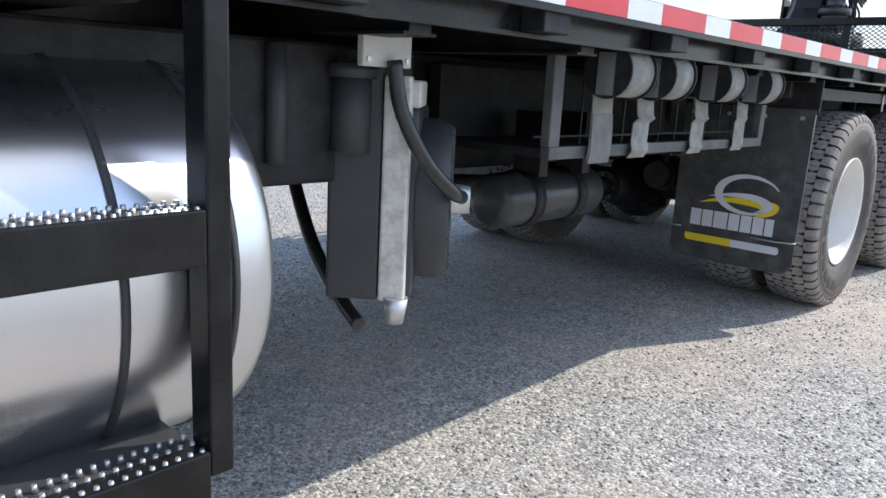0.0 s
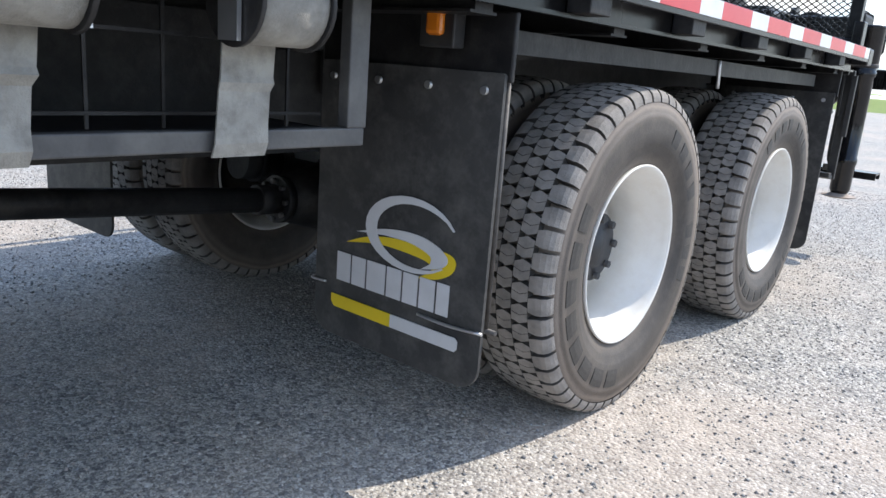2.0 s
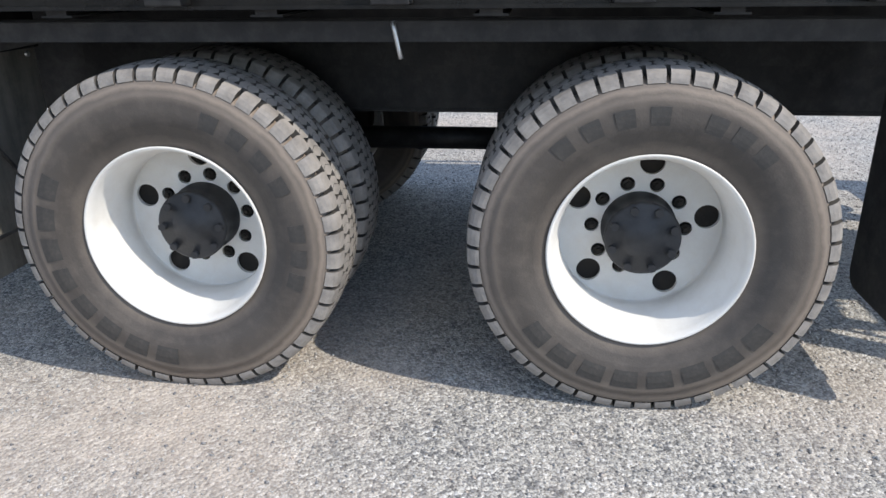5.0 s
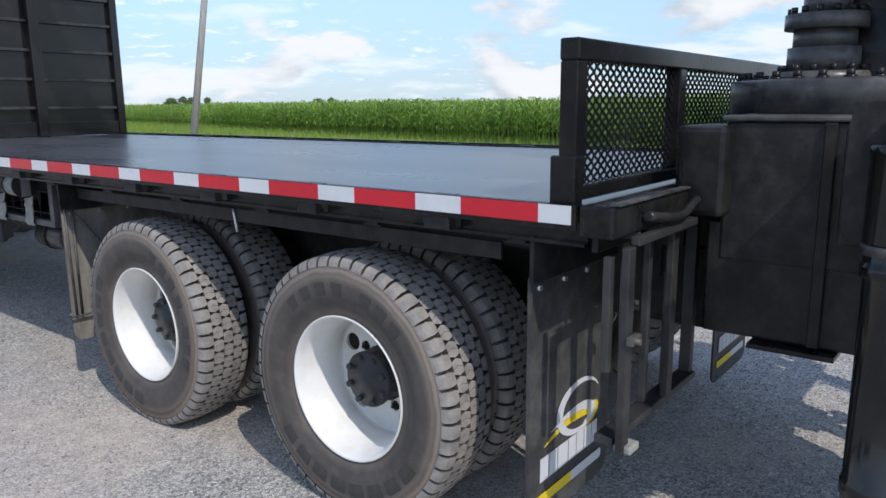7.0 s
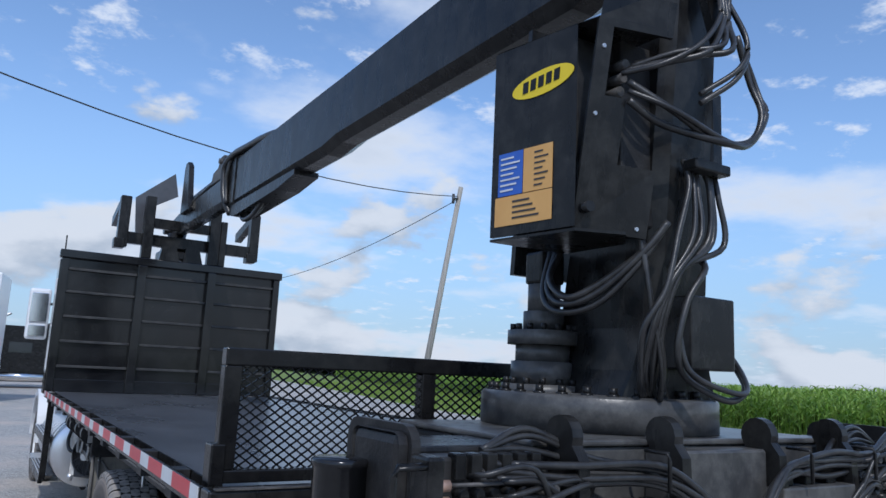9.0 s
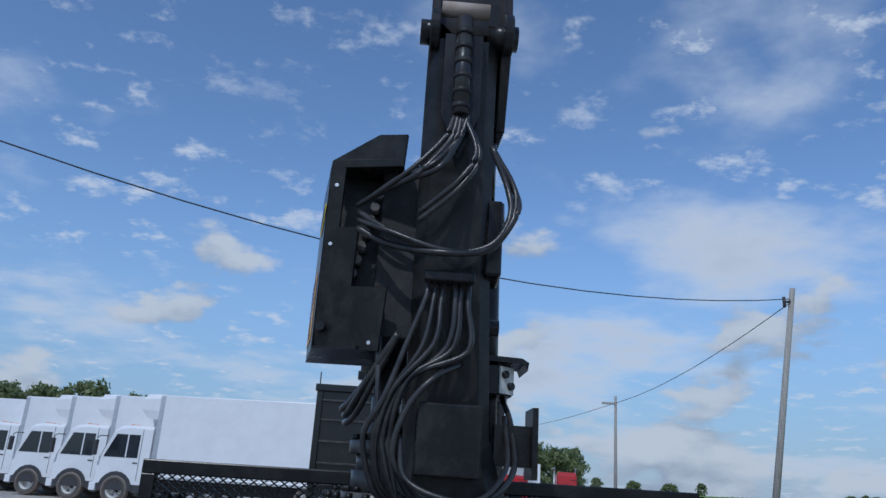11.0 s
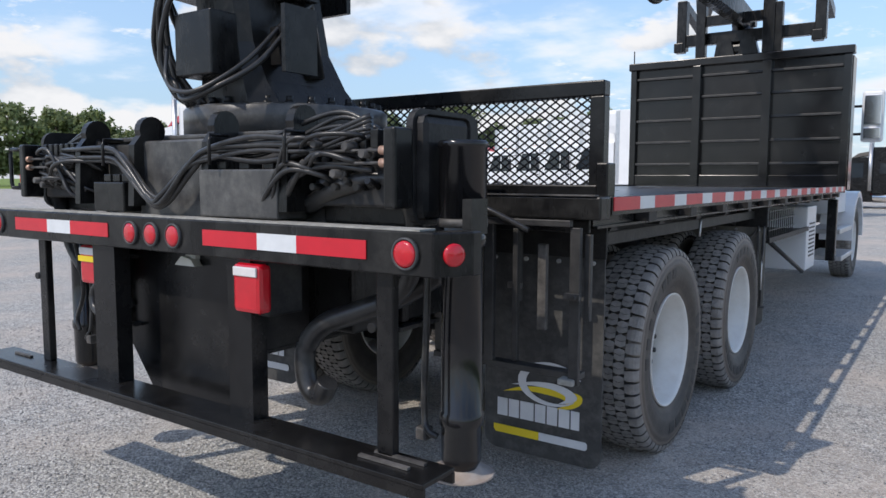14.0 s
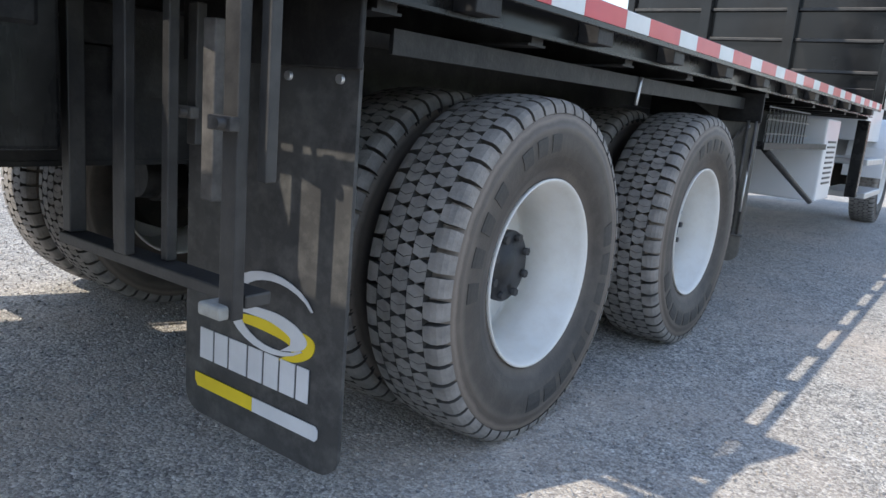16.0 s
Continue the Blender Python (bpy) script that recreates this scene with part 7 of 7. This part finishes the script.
def utility_pole(x, y, h, r, lean, label):
    p = thing("utility_pole", label, "pole", (x, y, 0), "utility poles")
    bm = B(); cyl(bm, (0, 0, -0.3), (lean[0], lean[1], h), r, 14, r * 0.72); part("mast", bm, M_POLE, p)
    return p


p1 = utility_pole(13.3, 22.2, 9.5, 0.14, (1.15, -0.85), "pale weathered wooden utility pole on the grass")
bm = B(); cyl(bm, (1.1, -0.8, 9.0), (0.7, -1.0, 8.9), 0.05, 10); cyl(bm, (0.7, -1.0, 8.7), (0.7, -1.0, 9.1), 0.06, 10); part("insulator", bm, M_DKGREY, p1)
p2 = utility_pole(-12.3, 8.4, 8.65, 0.18, (0.9, 0.4), "grey utility pole with a conduit and lamp")
bm = B(); cyl(bm, (0.19, -0.16, 0), (1.10, 0.22, 7.6), 0.035, 10); part("conduit", bm, M_ALU, p2, "pale metal conduit")
bm = B(); cyl(bm, (1.04, 0.4, 8.6), (1.08, 0.41, 8.95), 0.16, 14, 0.24); part("pole_cap", bm, M_STEEL, p2)
bm = B(); box(bm, 0.15, 0.65, 0.2, 0.5, 7.25, 7.40, bevel=0.04); part("lamp_head", bm, M_ALU, p2, "metal flood lamp head")
bm = B(); box(bm, 1.15, 1.5, 0.2, 0.5, 7.15, 7.28, bevel=0.04); part("lamp_head", bm, M_ALU, p2, "metal flood lamp head")
bm = B(); tube(bm, [(1.05, 0.4, 8.2), (1.65, 0.5, 8.45), (1.95, 0.5, 7.9), (1.5, 0.4, 7.65), (1.05, 0.4, 7.8)], 0.025, 6); part("drip_loop", bm, M_WIRE, p2)
bm = B(); box(bm, 0.66, 0.82, -0.08, 0.08, 0.0, 2.35, bevel=0.02); box(bm, 0.56, 0.90, -0.14, 0.12, 1.35, 2.55, bevel=0.03); part("meter_post", bm, M_WALL, p2, "grey steel meter cabinet on a post")
bm = B(); cyl(bm, (0.42, -0.22, 1.35), (0.42, -0.36, 1.35), 0.15, 16); box(bm, 0.30, 0.54, -0.24, -0.10, 1.05, 1.62, bevel=0.02); part("meter", bm, M_ALU, p2)
bm = B(); cyl(bm, (-0.22, -0.22, -0.02), (-0.16, -0.20, 0.42), 0.07, 10, 0.04); part("warning_sleeve", bm, M_REDP, p2, "faded red sleeve at the foot")
p4 = utility_pole(15.1, 47.7, 8.2, 0.13, (0.1, 0), "grey utility pole with a short cross arm")
bm = B(); box(bm, -0.9, 0.2, -0.06, 0.06, 7.6, 7.75, bevel=0.01); part("cross_arm", bm, M_POLE, p4)
p5 = utility_pole(12.0, 95.0, 9.0, 0.14, (0, 0), "grey utility pole far along the road")
p6 = utility_pole(-62.0, 8.0, 12.0, 0.16, (0, 0), "tall utility pole with a cross arm far away")
bm = B(); box(bm, -1.2, 1.2, -0.06, 0.06, 11.2, 11.4, bevel=0.01); part("cross_arm", bm, M_POLE, p6)


def wire(a, b, sag, r=0.018):
    a, b = Vector(a), Vector(b)
    bm = B()
    tube(bm, [a.lerp(b, k / 14) - Vector((0, 0, sag * 4 * (k / 14) * (1 - k / 14))) for k in range(15)], r, 6, 1, False)
    w = put("overhead_wire", to_mesh("overhead_wire", bm, M_WIRE))
    tagged(w, "thin black overhead wire between utility poles", "wire", "overhead wires")


wire((-11.1, 8.85, 8.4), (14.4, 21.4, 9.1), 1.35)
wire((-11.6, 8.8, 8.0), (-45, 2, 14.0), 0.6)
wire((14.4, 21.4, 9.0), (15.1, 47.6, 7.7), 0.5)
wire((15.1, 47.7, 7.7), (12, 95, 8.5), 0.5)


def wheel_on(t, x, y, r, turn, rim=True):
    k = r / TYRE_R
    m = pose(x, y, r * 0.98, 0, 0, turn) @ Matrix.Diagonal((k, k, k, 1))
    w = put("wheel", ME_RIM, t, m)
    put("tyre", ME_TYRE, w)
    return w


def box_truck(at, turn, length=7.2, reefer=True, label="white refrigerated box truck parked in a row", body=True):
    """A tilt-cab truck heading along local -x; wheels on the ground."""
    t = thing("box_truck" if body else "cab_truck", label, "truck", at, "white trucks parked in a row", turn)
    bm = B()
    loft(bm, [[(x, -w, 0.80), (x, w, 0.80), (x, w, z - 0.12), (x, w - 0.10, z), (x, -w + 0.10, z), (x, -w, z - 0.12)] for x, w, z in ((-2.22, 0.98, 1.35), (-2.16, 1.05, 1.72), (-1.98, 1.09, 2.12), (-1.66, 1.10, 2.88), (-1.40, 1.10, 3.04), (-0.9, 1.10, 3.10), (0.0, 1.10, 3.06))])
    cb = part("cab", bm, M_WPAINT, t)
    bm = B(); loft(bm, [[(-2.175, -0.98, 1.74), (-2.175, 0.98, 1.74), (-2.15, 0.98, 1.70), (-2.15, -0.98, 1.70)], [(-1.70, -0.96, 2.86), (-1.70, 0.96, 2.86), (-1.66, 0.96, 2.88), (-1.66, -0.96, 2.88)]]); part("windscreen", bm, M_GLASSDK, cb)
    for s in (-1, 1):
        bm = B(); prism(bm, [(-1.92, 1.82), (-0.50, 1.82), (-0.50, 2.72), (-1.50, 2.72)], "y", s * 1.105 - 0.008, s * 1.105 + 0.008); part("side_window", bm, M_GLASSDK, cb)
        bm = B(); box(bm, -1.02, -0.97, s * 1.112 - 0.012, s * 1.112 + 0.012, 1.82, 2.72); part("window_bar", bm, M_WPAINT, cb)
        bm = B(); box(bm, -2.28, -2.14, s * 1.32 - 0.10, s * 1.32 + 0.10, 1.85, 2.45, bevel=0.03); part("mirror", bm, M_DKGREY, cb)
        bm = B(); box(bm, -2.26, -2.17, s * 0.78 - 0.20, s * 0.78 + 0.20, 1.02, 1.26, bevel=0.03); part("headlamp", bm, M_CLEARLENS, cb)
        bm = B(); prism(bm, [(-1.25 + 0.72 * math.cos(math.pi * q / 10), 0.56 + 0.72 * math.sin(math.pi * q / 10)) for q in range(11)], "y", s * 1.095 - 0.025, s * 1.095 + 0.025); part("wheel_arch", bm, M_DKGREY, cb)
        bm = B(); box(bm, -0.66, -0.46, s * 1.112 - 0.012, s * 1.112 + 0.012, 1.60, 1.65, bevel=0.004); part("door_handle", bm, M_DKGREY, cb)
        bm = B(); box(bm, -0.42, -0.40, s * 1.103 - 0.004, s * 1.103 + 0.004, 0.95, 2.95); part("door_seam", bm, M_DKGREY, cb)
        bm = B(); tube(bm, [(-1.85, s * 1.08, 2.62), (-2.18, s * 1.30, 2.55), (-2.20, s * 1.31, 1.9)], 0.022, 6, 3); part("mirror_arm", bm, M_DKGREY, cb)
        bm = B(); box(bm, -0.55, 0.0, s * 1.08 - 0.04, s * 1.08 + 0.04, 0.48, 0.80, bevel=0.02); part("cab_step", bm, M_DKGREY, cb)
        if body:
            bm = B(); box(bm, 0.16, 0.36, s * 1.253 - 0.004, s * 1.253 + 0.004, 1.2, 4.32); part("corner_post", bm, M_ALU, t)
    for y in (-0.45, 0.0, 0.45):
        bm = B(); box(bm, -1.28, -1.12, y - 0.09, y + 0.09, 3.08, 3.15, bevel=0.02); part("roof_lamp", bm, M_AMBER, cb)
    bm = B(); box(bm, -2.32, -2.05, -1.1, 1.1, 0.50, 0.82, bevel=0.03); part("bumper", bm, M_WPAINT, cb)
    bm = B(); box(bm, -2.25, -2.17, -0.5, 0.5, 0.98, 1.38, bevel=0.02); part("grille", bm, M_DKGREY, cb)
    if body:
        bm = B(); box(bm, 0.15, length, -1.25, 1.25, 1.15, 4.35, bevel=0.03); bd = part("box_body", bm, M_WPAINT, t)
        bm = B(); box(bm, 0.13, length + 0.02, -1.27, 1.27, 1.08, 1.2, bevel=0.01); part("box_sill", bm, M_ALU, bd)
    if reefer and body:
        bm = B(); loft(bm, [[(-0.45, -0.92, 3.42), (-0.45, 0.92, 3.42), (0.14, 0.92, 3.36), (0.14, -0.92, 3.36)], [(-0.72, -0.98, 3.75), (-0.72, 0.98, 3.75), (0.14, 0.98, 3.7), (0.14, -0.98, 3.7)],
                            [(-0.72, -0.98, 4.15), (-0.72, 0.98, 4.15), (0.14, 0.98, 4.24), (0.14, -0.98, 4.24)], [(-0.55, -0.90, 4.38), (-0.55, 0.90, 4.38), (0.14, 0.90, 4.40), (0.14, -0.90, 4.40)]]); ru = part("cooling_unit", bm, M_WPAINT, t)
        bm = B(); box(bm, -0.735, -0.715, -0.7, 0.7, 3.80, 4.10, bevel=0.01); part("cooling_grille", bm, M_DKGREY, ru)
    bm = B(); box(bm, -1.9, length, -0.45, 0.45, 0.6, 1.07); part("chassis", bm, M_FRAME, t)
    for s in (-1, 1):
        wheel_on(t, -1.25, s * 0.98, 0.58, -90 if s < 0 else 90)
        wheel_on(t, length - 1.9, s * 1.0, 0.58, -90 if s < 0 else 90)
    return t


for i, (x, y) in enumerate(((-9.9, 27.3), (-12.3, 28.9), (-14.9, 30.7), (-17.9, 32.8), (-20.9, 35.5), (-24.2, 38.8), (-27.8, 42.5), (-31.9, 46.9), (-36.8, 52.1), (-42.4, 57.9))):
    if i < 5:
        box_truck((x, y, 0), -8, 8.5 if i == 0 else 6.6, i < 3)
    else:
        box_truck((x, y, 0), -8, 6.0, False, "white tilt-cab truck with a bare chassis in a row", False)


def semi(at, turn, paint, roof, label, beams=None, axles_at=(3.3, 4.65), wheel_r=0.52):
    """Conventional tractor heading along local -x."""
    t = thing("road_tractor", label, "truck", at, "road tractors", turn)
    bm = B(); box(bm, -3.4, axles_at[1] + 0.7, -0.45, 0.45, 0.75, 1.1); part("chassis", bm, beams or M_FRAME, t)
    bm = B(); loft(bm, [[(x, -w, 0.9), (x, w, 0.9), (x, w, z), (x, w * 0.85, z + 0.12), (x, -w * 0.85, z + 0.12), (x, -w, z)] for x, w, z in ((-4.2, 0.75, 1.55), (-3.9, 0.95, 1.85), (-1.75, 1.02, 2.05))]); part("bonnet", bm, paint, t)
    bm = B(); loft(bm, [[(x, -1.1, 0.95), (x, 1.1, 0.95), (x, 1.1, z), (x, -1.1, z)] for x, z in ((-1.8, 2.05), (-1.2, 3.25), (-0.9, 3.4), (0.0, 3.5))]); cb = part("cab", bm, paint, t)
    bm = B(); box(bm, 0.02, 2.3, -1.18, 1.18, 1.0, 4.15, bevel=0.05); part("sleeper", bm, paint, t)
    # rear of the sleeper: seams, side extenders, coiled lines and a work lamp
    for y in (-0.42, 0.42):
        bm = B(); box(bm, 2.30, 2.306, y - 0.012, y + 0.012, 1.1, 4.0); part("panel_seam", bm, M_DKGREY, t)
    for z in (1.9, 2.9, 3.7):
        bm = B(); box(bm, 2.30, 2.34, 0.50, 1.14, z - 0.03, z + 0.03, bevel=0.008); part("step_rung", bm, M_DKGREY, t)
    for s in (-1, 1):
        bm = B(); box(bm, 2.25, 2.62, s * 1.17 - 0.015, s * 1.17 + 0.015, 1.1, 4.0, bevel=0.01); part("side_extender", bm, paint, t)
        bm = B(); box(bm, 2.61, 2.635, s * 1.17 - 0.02, s * 1.17 + 0.02, 1.1, 4.0); part("extender_edge", bm, M_DKGREY, t)
    bm = B(); box(bm, 2.30, 2.46, -0.95, -0.55, 1.15, 1.75, bevel=0.03); part("line_box", bm, M_DKGREY, t)
    for q in range(3):
        bm = B(); tube(bm, [(2.40, -0.8 + 0.16 * q, 1.7), (2.60, -0.7 + 0.14 * q, 2.2), (2.42, -0.5 + 0.1 * q, 2.7), (2.34, -0.45 + 0.1 * q, 2.9)], 0.022, 6, 4); part("air_line", bm, (M_DKGREY, M_REDP, M_BLUEP)[q], t)
    bm = B(); cyl(bm, (2.30, -0.10, 3.2), (2.36, -0.10, 3.2), 0.08, 12); part("work_lamp", bm, M_DKGREY, t)
    for y in (-0.6, 0.1):
        bm = B(); cyl(bm, (1.2, y, 4.25), (1.2, y, 4.75), 0.03, 8); cyl(bm, (1.2, y, 4.72), (1.2, y, 4.80), 0.06, 10); part("roof_antenna", bm, M_DKGREY, t)
    bm = B(); loft(bm, [[(-1.86, -0.98, 2.10), (-1.86, 0.98, 2.10), (-1.80, 0.98, 2.08), (-1.80, -0.98, 2.08)], [(-1.26, -0.95, 3.18), (-1.26, 0.95, 3.18), (-1.20, 0.95, 3.2), (-1.20, -0.95, 3.2)]]); part("windscreen", bm, M_GLASSDK, t)
    for s in (-1, 1):
        bm = B(); box(bm, -1.75, -1.60, s * 1.38 - 0.10, s * 1.38 + 0.10, 2.0, 2.85, bevel=0.03); part("mirror", bm, M_DKGREY, t)
        bm = B(); tube(bm, [(-1.5, s * 1.08, 2.7), (-1.66, s * 1.36, 2.65)], 0.025, 6, 1, False); part("mirror_arm", bm, M_DKGREY, t)
        bm = B(); box(bm, -0.02, 0.015, s * 1.19 - 0.01, s * 1.19 + 0.01, 1.0, 3.5); part("door_seam", bm, M_DKGREY, t)
        bm = B(); box(bm, -0.30, -0.12, s * 1.115 - 0.012, s * 1.115 + 0.012, 1.85, 1.91); part("door_handle", bm, M_DKGREY, t)
        bm = B(); cyl(bm, (-3.0, s * 0.98, 1.95), (-2.3, s * 0.98, 1.95), 0.17, 16); part("air_cleaner", bm, M_CHROME, t)
    bm = B(); loft(bm, [[(-0.9, -1.0, 3.42), (-0.9, 1.0, 3.42), (2.25, 1.15, 4.16), (2.25, -1.15, 4.16)], [(-0.6, -0.95, 3.75), (-0.6, 0.95, 3.75), (2.2, 1.0, 4.5), (2.2, -1.0, 4.5)]]); part("roof_fairing", bm, roof, t)
    for s in (-1, 1):
        bm = B(); prism(bm, [(-1.45, 2.1), (-0.35, 2.1), (-0.35, 3.1), (-1.05, 3.1)], "y", s * 1.105 - 0.008, s * 1.105 + 0.008); part("side_window", bm, M_GLASSDK, cb)
        bm = B(); box(bm, 0.35, 1.35, s * 1.185 - 0.006, s * 1.185 + 0.006, 2.35, 3.05, bevel=0.005); part("sleeper_window", bm, M_GLASSDK, cb)
        bm = B(); cyl(bm, (-0.05, s * 1.28, 1.2), (-0.05, s * 1.28, 4.4), 0.09, 14); tube(bm, [(-0.05, s * 1.28, 4.35), (-0.02, s * 1.28, 4.7), (0.25, s * 1.28, 4.95)], 0.085, 10); part("exhaust_pipe", bm, M_ALU, t)
        bm = B(); cyl(bm, (0.1, s * 0.95, 0.75), (2.2, s * 0.95, 0.75), 0.33, 24); part("fuel_tank", bm, M_CHROME, t)
        bm = B(); box(bm, -1.9, 0.1, s * 1.05 - 0.15, s * 1.05 + 0.15, 0.45, 0.95, bevel=0.03); part("step_box", bm, paint, t)
        out = [(-3.2 + 0.85 * math.cos(math.pi * k / 10), 0.55 + 0.75 * math.sin(math.pi * k / 10)) for k in range(11)]
        inn = [(-3.2 + 0.68 * math.cos(math.pi * k / 10), 0.55 + 0.6 * math.sin(math.pi * k / 10)) for k in range(11)][::-1]
        bm = B(); prism(bm, out + inn, "y", min(s * 0.75, s * 1.15), max(s * 0.75, s * 1.15)); part("wing", bm, paint, t)
    bm = B(); box(bm, -4.35, -4.15, -1.05, 1.05, 0.45, 0.85, bevel=0.04); part("bumper", bm, M_DKGREY, t)
    bm = B(); prism(bm, [(3.0, 1.12), (4.5, 1.12), (4.6, 1.25), (2.9, 1.25)], "y", -0.5, 0.5); part("fifth_wheel", bm, M_FRAME, t)
    for s in (-1, 1):
        wheel_on(t, -3.2, s * 1.0, 0.52, -90 if s < 0 else 90)
        for x in axles_at:
            wheel_on(t, x, s * 1.05, wheel_r, -90 if s < 0 else 90)
            arc = [radians(35 + 145 * k / 8) for k in range(9)]
            out = [(x + (wheel_r + 0.11) * math.cos(a), wheel_r + (wheel_r + 0.11) * math.sin(a)) for a in arc] + [(x + (wheel_r + 0.08) * math.cos(a), wheel_r + (wheel_r + 0.08) * math.sin(a)) for a in arc[::-1]]
            bm = B(); prism(bm, out, "y", min(s * 0.78, s * 1.20), max(s * 0.78, s * 1.20)); part("drive_mudguard", bm, M_CHROME, t, "polished quarter mudguard")
    return t


semi((-21.3, 13.6, 0), -3, M_WPAINT, M_REDP, "white road tractor with a red roof fairing", None, (4.12, 5.68), 0.58).scale = (1.12, 1.0, 0.96)
semi((-1.3, 38.2, 0), 4, M_BLACK, M_BLACK, "dark grey road tractor with a red chassis", M_REDP).scale = (1.0, 1.0, 0.72)
semi((11.4, 47.0, 0), -97, M_REDP, M_REDP, "red road tractor standing by the white shelter").scale = (0.6, 0.56, 0.6)
semi((6.55, 56.0, 0), 90, M_GREYPL, M_REDP, "beige road tractor with a red roof at the shelter opening").scale = (0.62, 0.85, 0.60)
semi((8.6, 53.0, 0), -86, M_REDP, M_REDP, "red road tractor parked before the white shelter").scale = (0.60, 0.78, 0.53)
semi((-74.0, 36.0, 0), 60, M_REDP, M_REDP, "red road tractor far across the lot")
semi((-47.0, 21.6, 0), 166, M_BLUEP, M_REDP, "blue road tractor with a red roof across the lot").scale = (0.85, 0.85, 0.78)
semi((-40.0, 33.5, 0), 100, M_DKGREY, M_DKGREY, "dark grey road tractor beside the long building")
semi((-66.0, 42.0, 0), 80, M_WPAINT, M_REDP, "white road tractor far across the lot")


def long_building():
    b = thing("long_building", "long grey shed with a red roof edge", "building", (0, 0, 0))
    bm = B(); box(bm, -100, -44, 82, 100, 0, 4.3); part("wall", bm, M_WALL, b)
    bm = B(); prism(bm, [(81, 4.2), (101, 4.2), (101, 5.2), (91, 6.2), (81, 5.2)], "x", -70, -43); part("roof", bm, M_ROOF, b, "red sheet roof")
    bm = B(); box(bm, -101, -70.2, 81, 101, 4.35, 5.1); part("flat_roof", bm, M_WALL, b)
    for i in range(9):
        bm = B(); box(bm, -97 + i * 5.8, -93 + i * 5.8, 81.93, 82.02, 0.1, 3.6, bevel=0.01); part("loading_door", bm, M_DKGREY, b)
    for i in range(5):
        bm = B(); cyl(bm, (-90 + i * 9, 90, 5.0), (-90 + i * 9, 90, 7.2), 0.3, 12); part("roof_vent", bm, M_ALU, b)


long_building()


def shelter():
    b = thing("white_shelter", "white fabric shelter with an open end", "shelter", (0, 0, 0))
    bm = B()
    prism(bm, [(2.9, 0), (3.2, 0), (3.2, 2.7), (7.3, 5.0), (11.5, 2.85), (11.5, 0), (11.8, 0), (11.8, 3.0), (7.3, 5.3), (2.9, 2.85)], "y", 60, 80)
    part("fabric", bm, M_FABRIC, b)
    bm = B(); prism(bm, [(3.2, 0), (6.15, 0), (6.15, 3.5), (8.7, 3.35), (8.7, 0), (11.5, 0), (11.5, 2.85), (7.3, 5.0), (3.2, 2.7)], "y", 60.3, 60.4); part("end_wall", bm, M_FABRIC, b)
    bm = B(); box(bm, 3.2, 11.5, 79.5, 79.7, 0, 2.7); part("back_wall", bm, M_WALL, b)
    # added thin panel across the opening; its beige imitates the lit interior
    bm = B(); box(bm, 6.0, 8.85, 66.0, 66.1, 0.05, 3.2); part("interior_panel", bm, M_GREYPL, b, "beige panel standing in for the lit inside of the shelter")
    bm = B(); cyl(bm, (7.35, 60.28, 4.35), (7.35, 60.18, 4.35), 0.14, 12); part("gable_lamp", bm, M_BRASS, b)


shelter()


def parked_van(at, turn, paint, label):
    t = thing("pickup_truck", label, "truck", at, "", turn)
    bm = B(); loft(bm, [[(x, -0.95, 0.5), (x, 0.95, 0.5), (x, 0.92, z), (x, -0.92, z)] for x, z in ((-2.7, 1.0), (-1.2, 1.12), (-0.6, 1.8), (0.9, 1.8), (1.0, 1.15), (2.8, 1.12))]); part("body", bm, paint, t)
    for s in (-1, 1):
        bm = B(); prism(bm, [(-1.0, 1.2), (0.85, 1.2), (0.8, 1.7), (-0.6, 1.7)], "y", s * 0.935 - 0.006, s * 0.935 + 0.006); part("side_window", bm, M_GLASSDK, t)
        wheel_on(t, -1.8, s * 0.82, 0.38, -90 if s < 0 else 90); wheel_on(t, 1.8, s * 0.82, 0.38, -90 if s < 0 else 90)


parked_van((11.0, 55.0, 0), -15, M_DKGREY, "dark grey pickup parked by the shelter")
for i, (x, y) in enumerate(((5.0, 47.5), (8.5, 62.0))):
    box_truck((x + 3, y + 30, 0), -4, 6.5, False, "white box truck parked far behind the shelter")
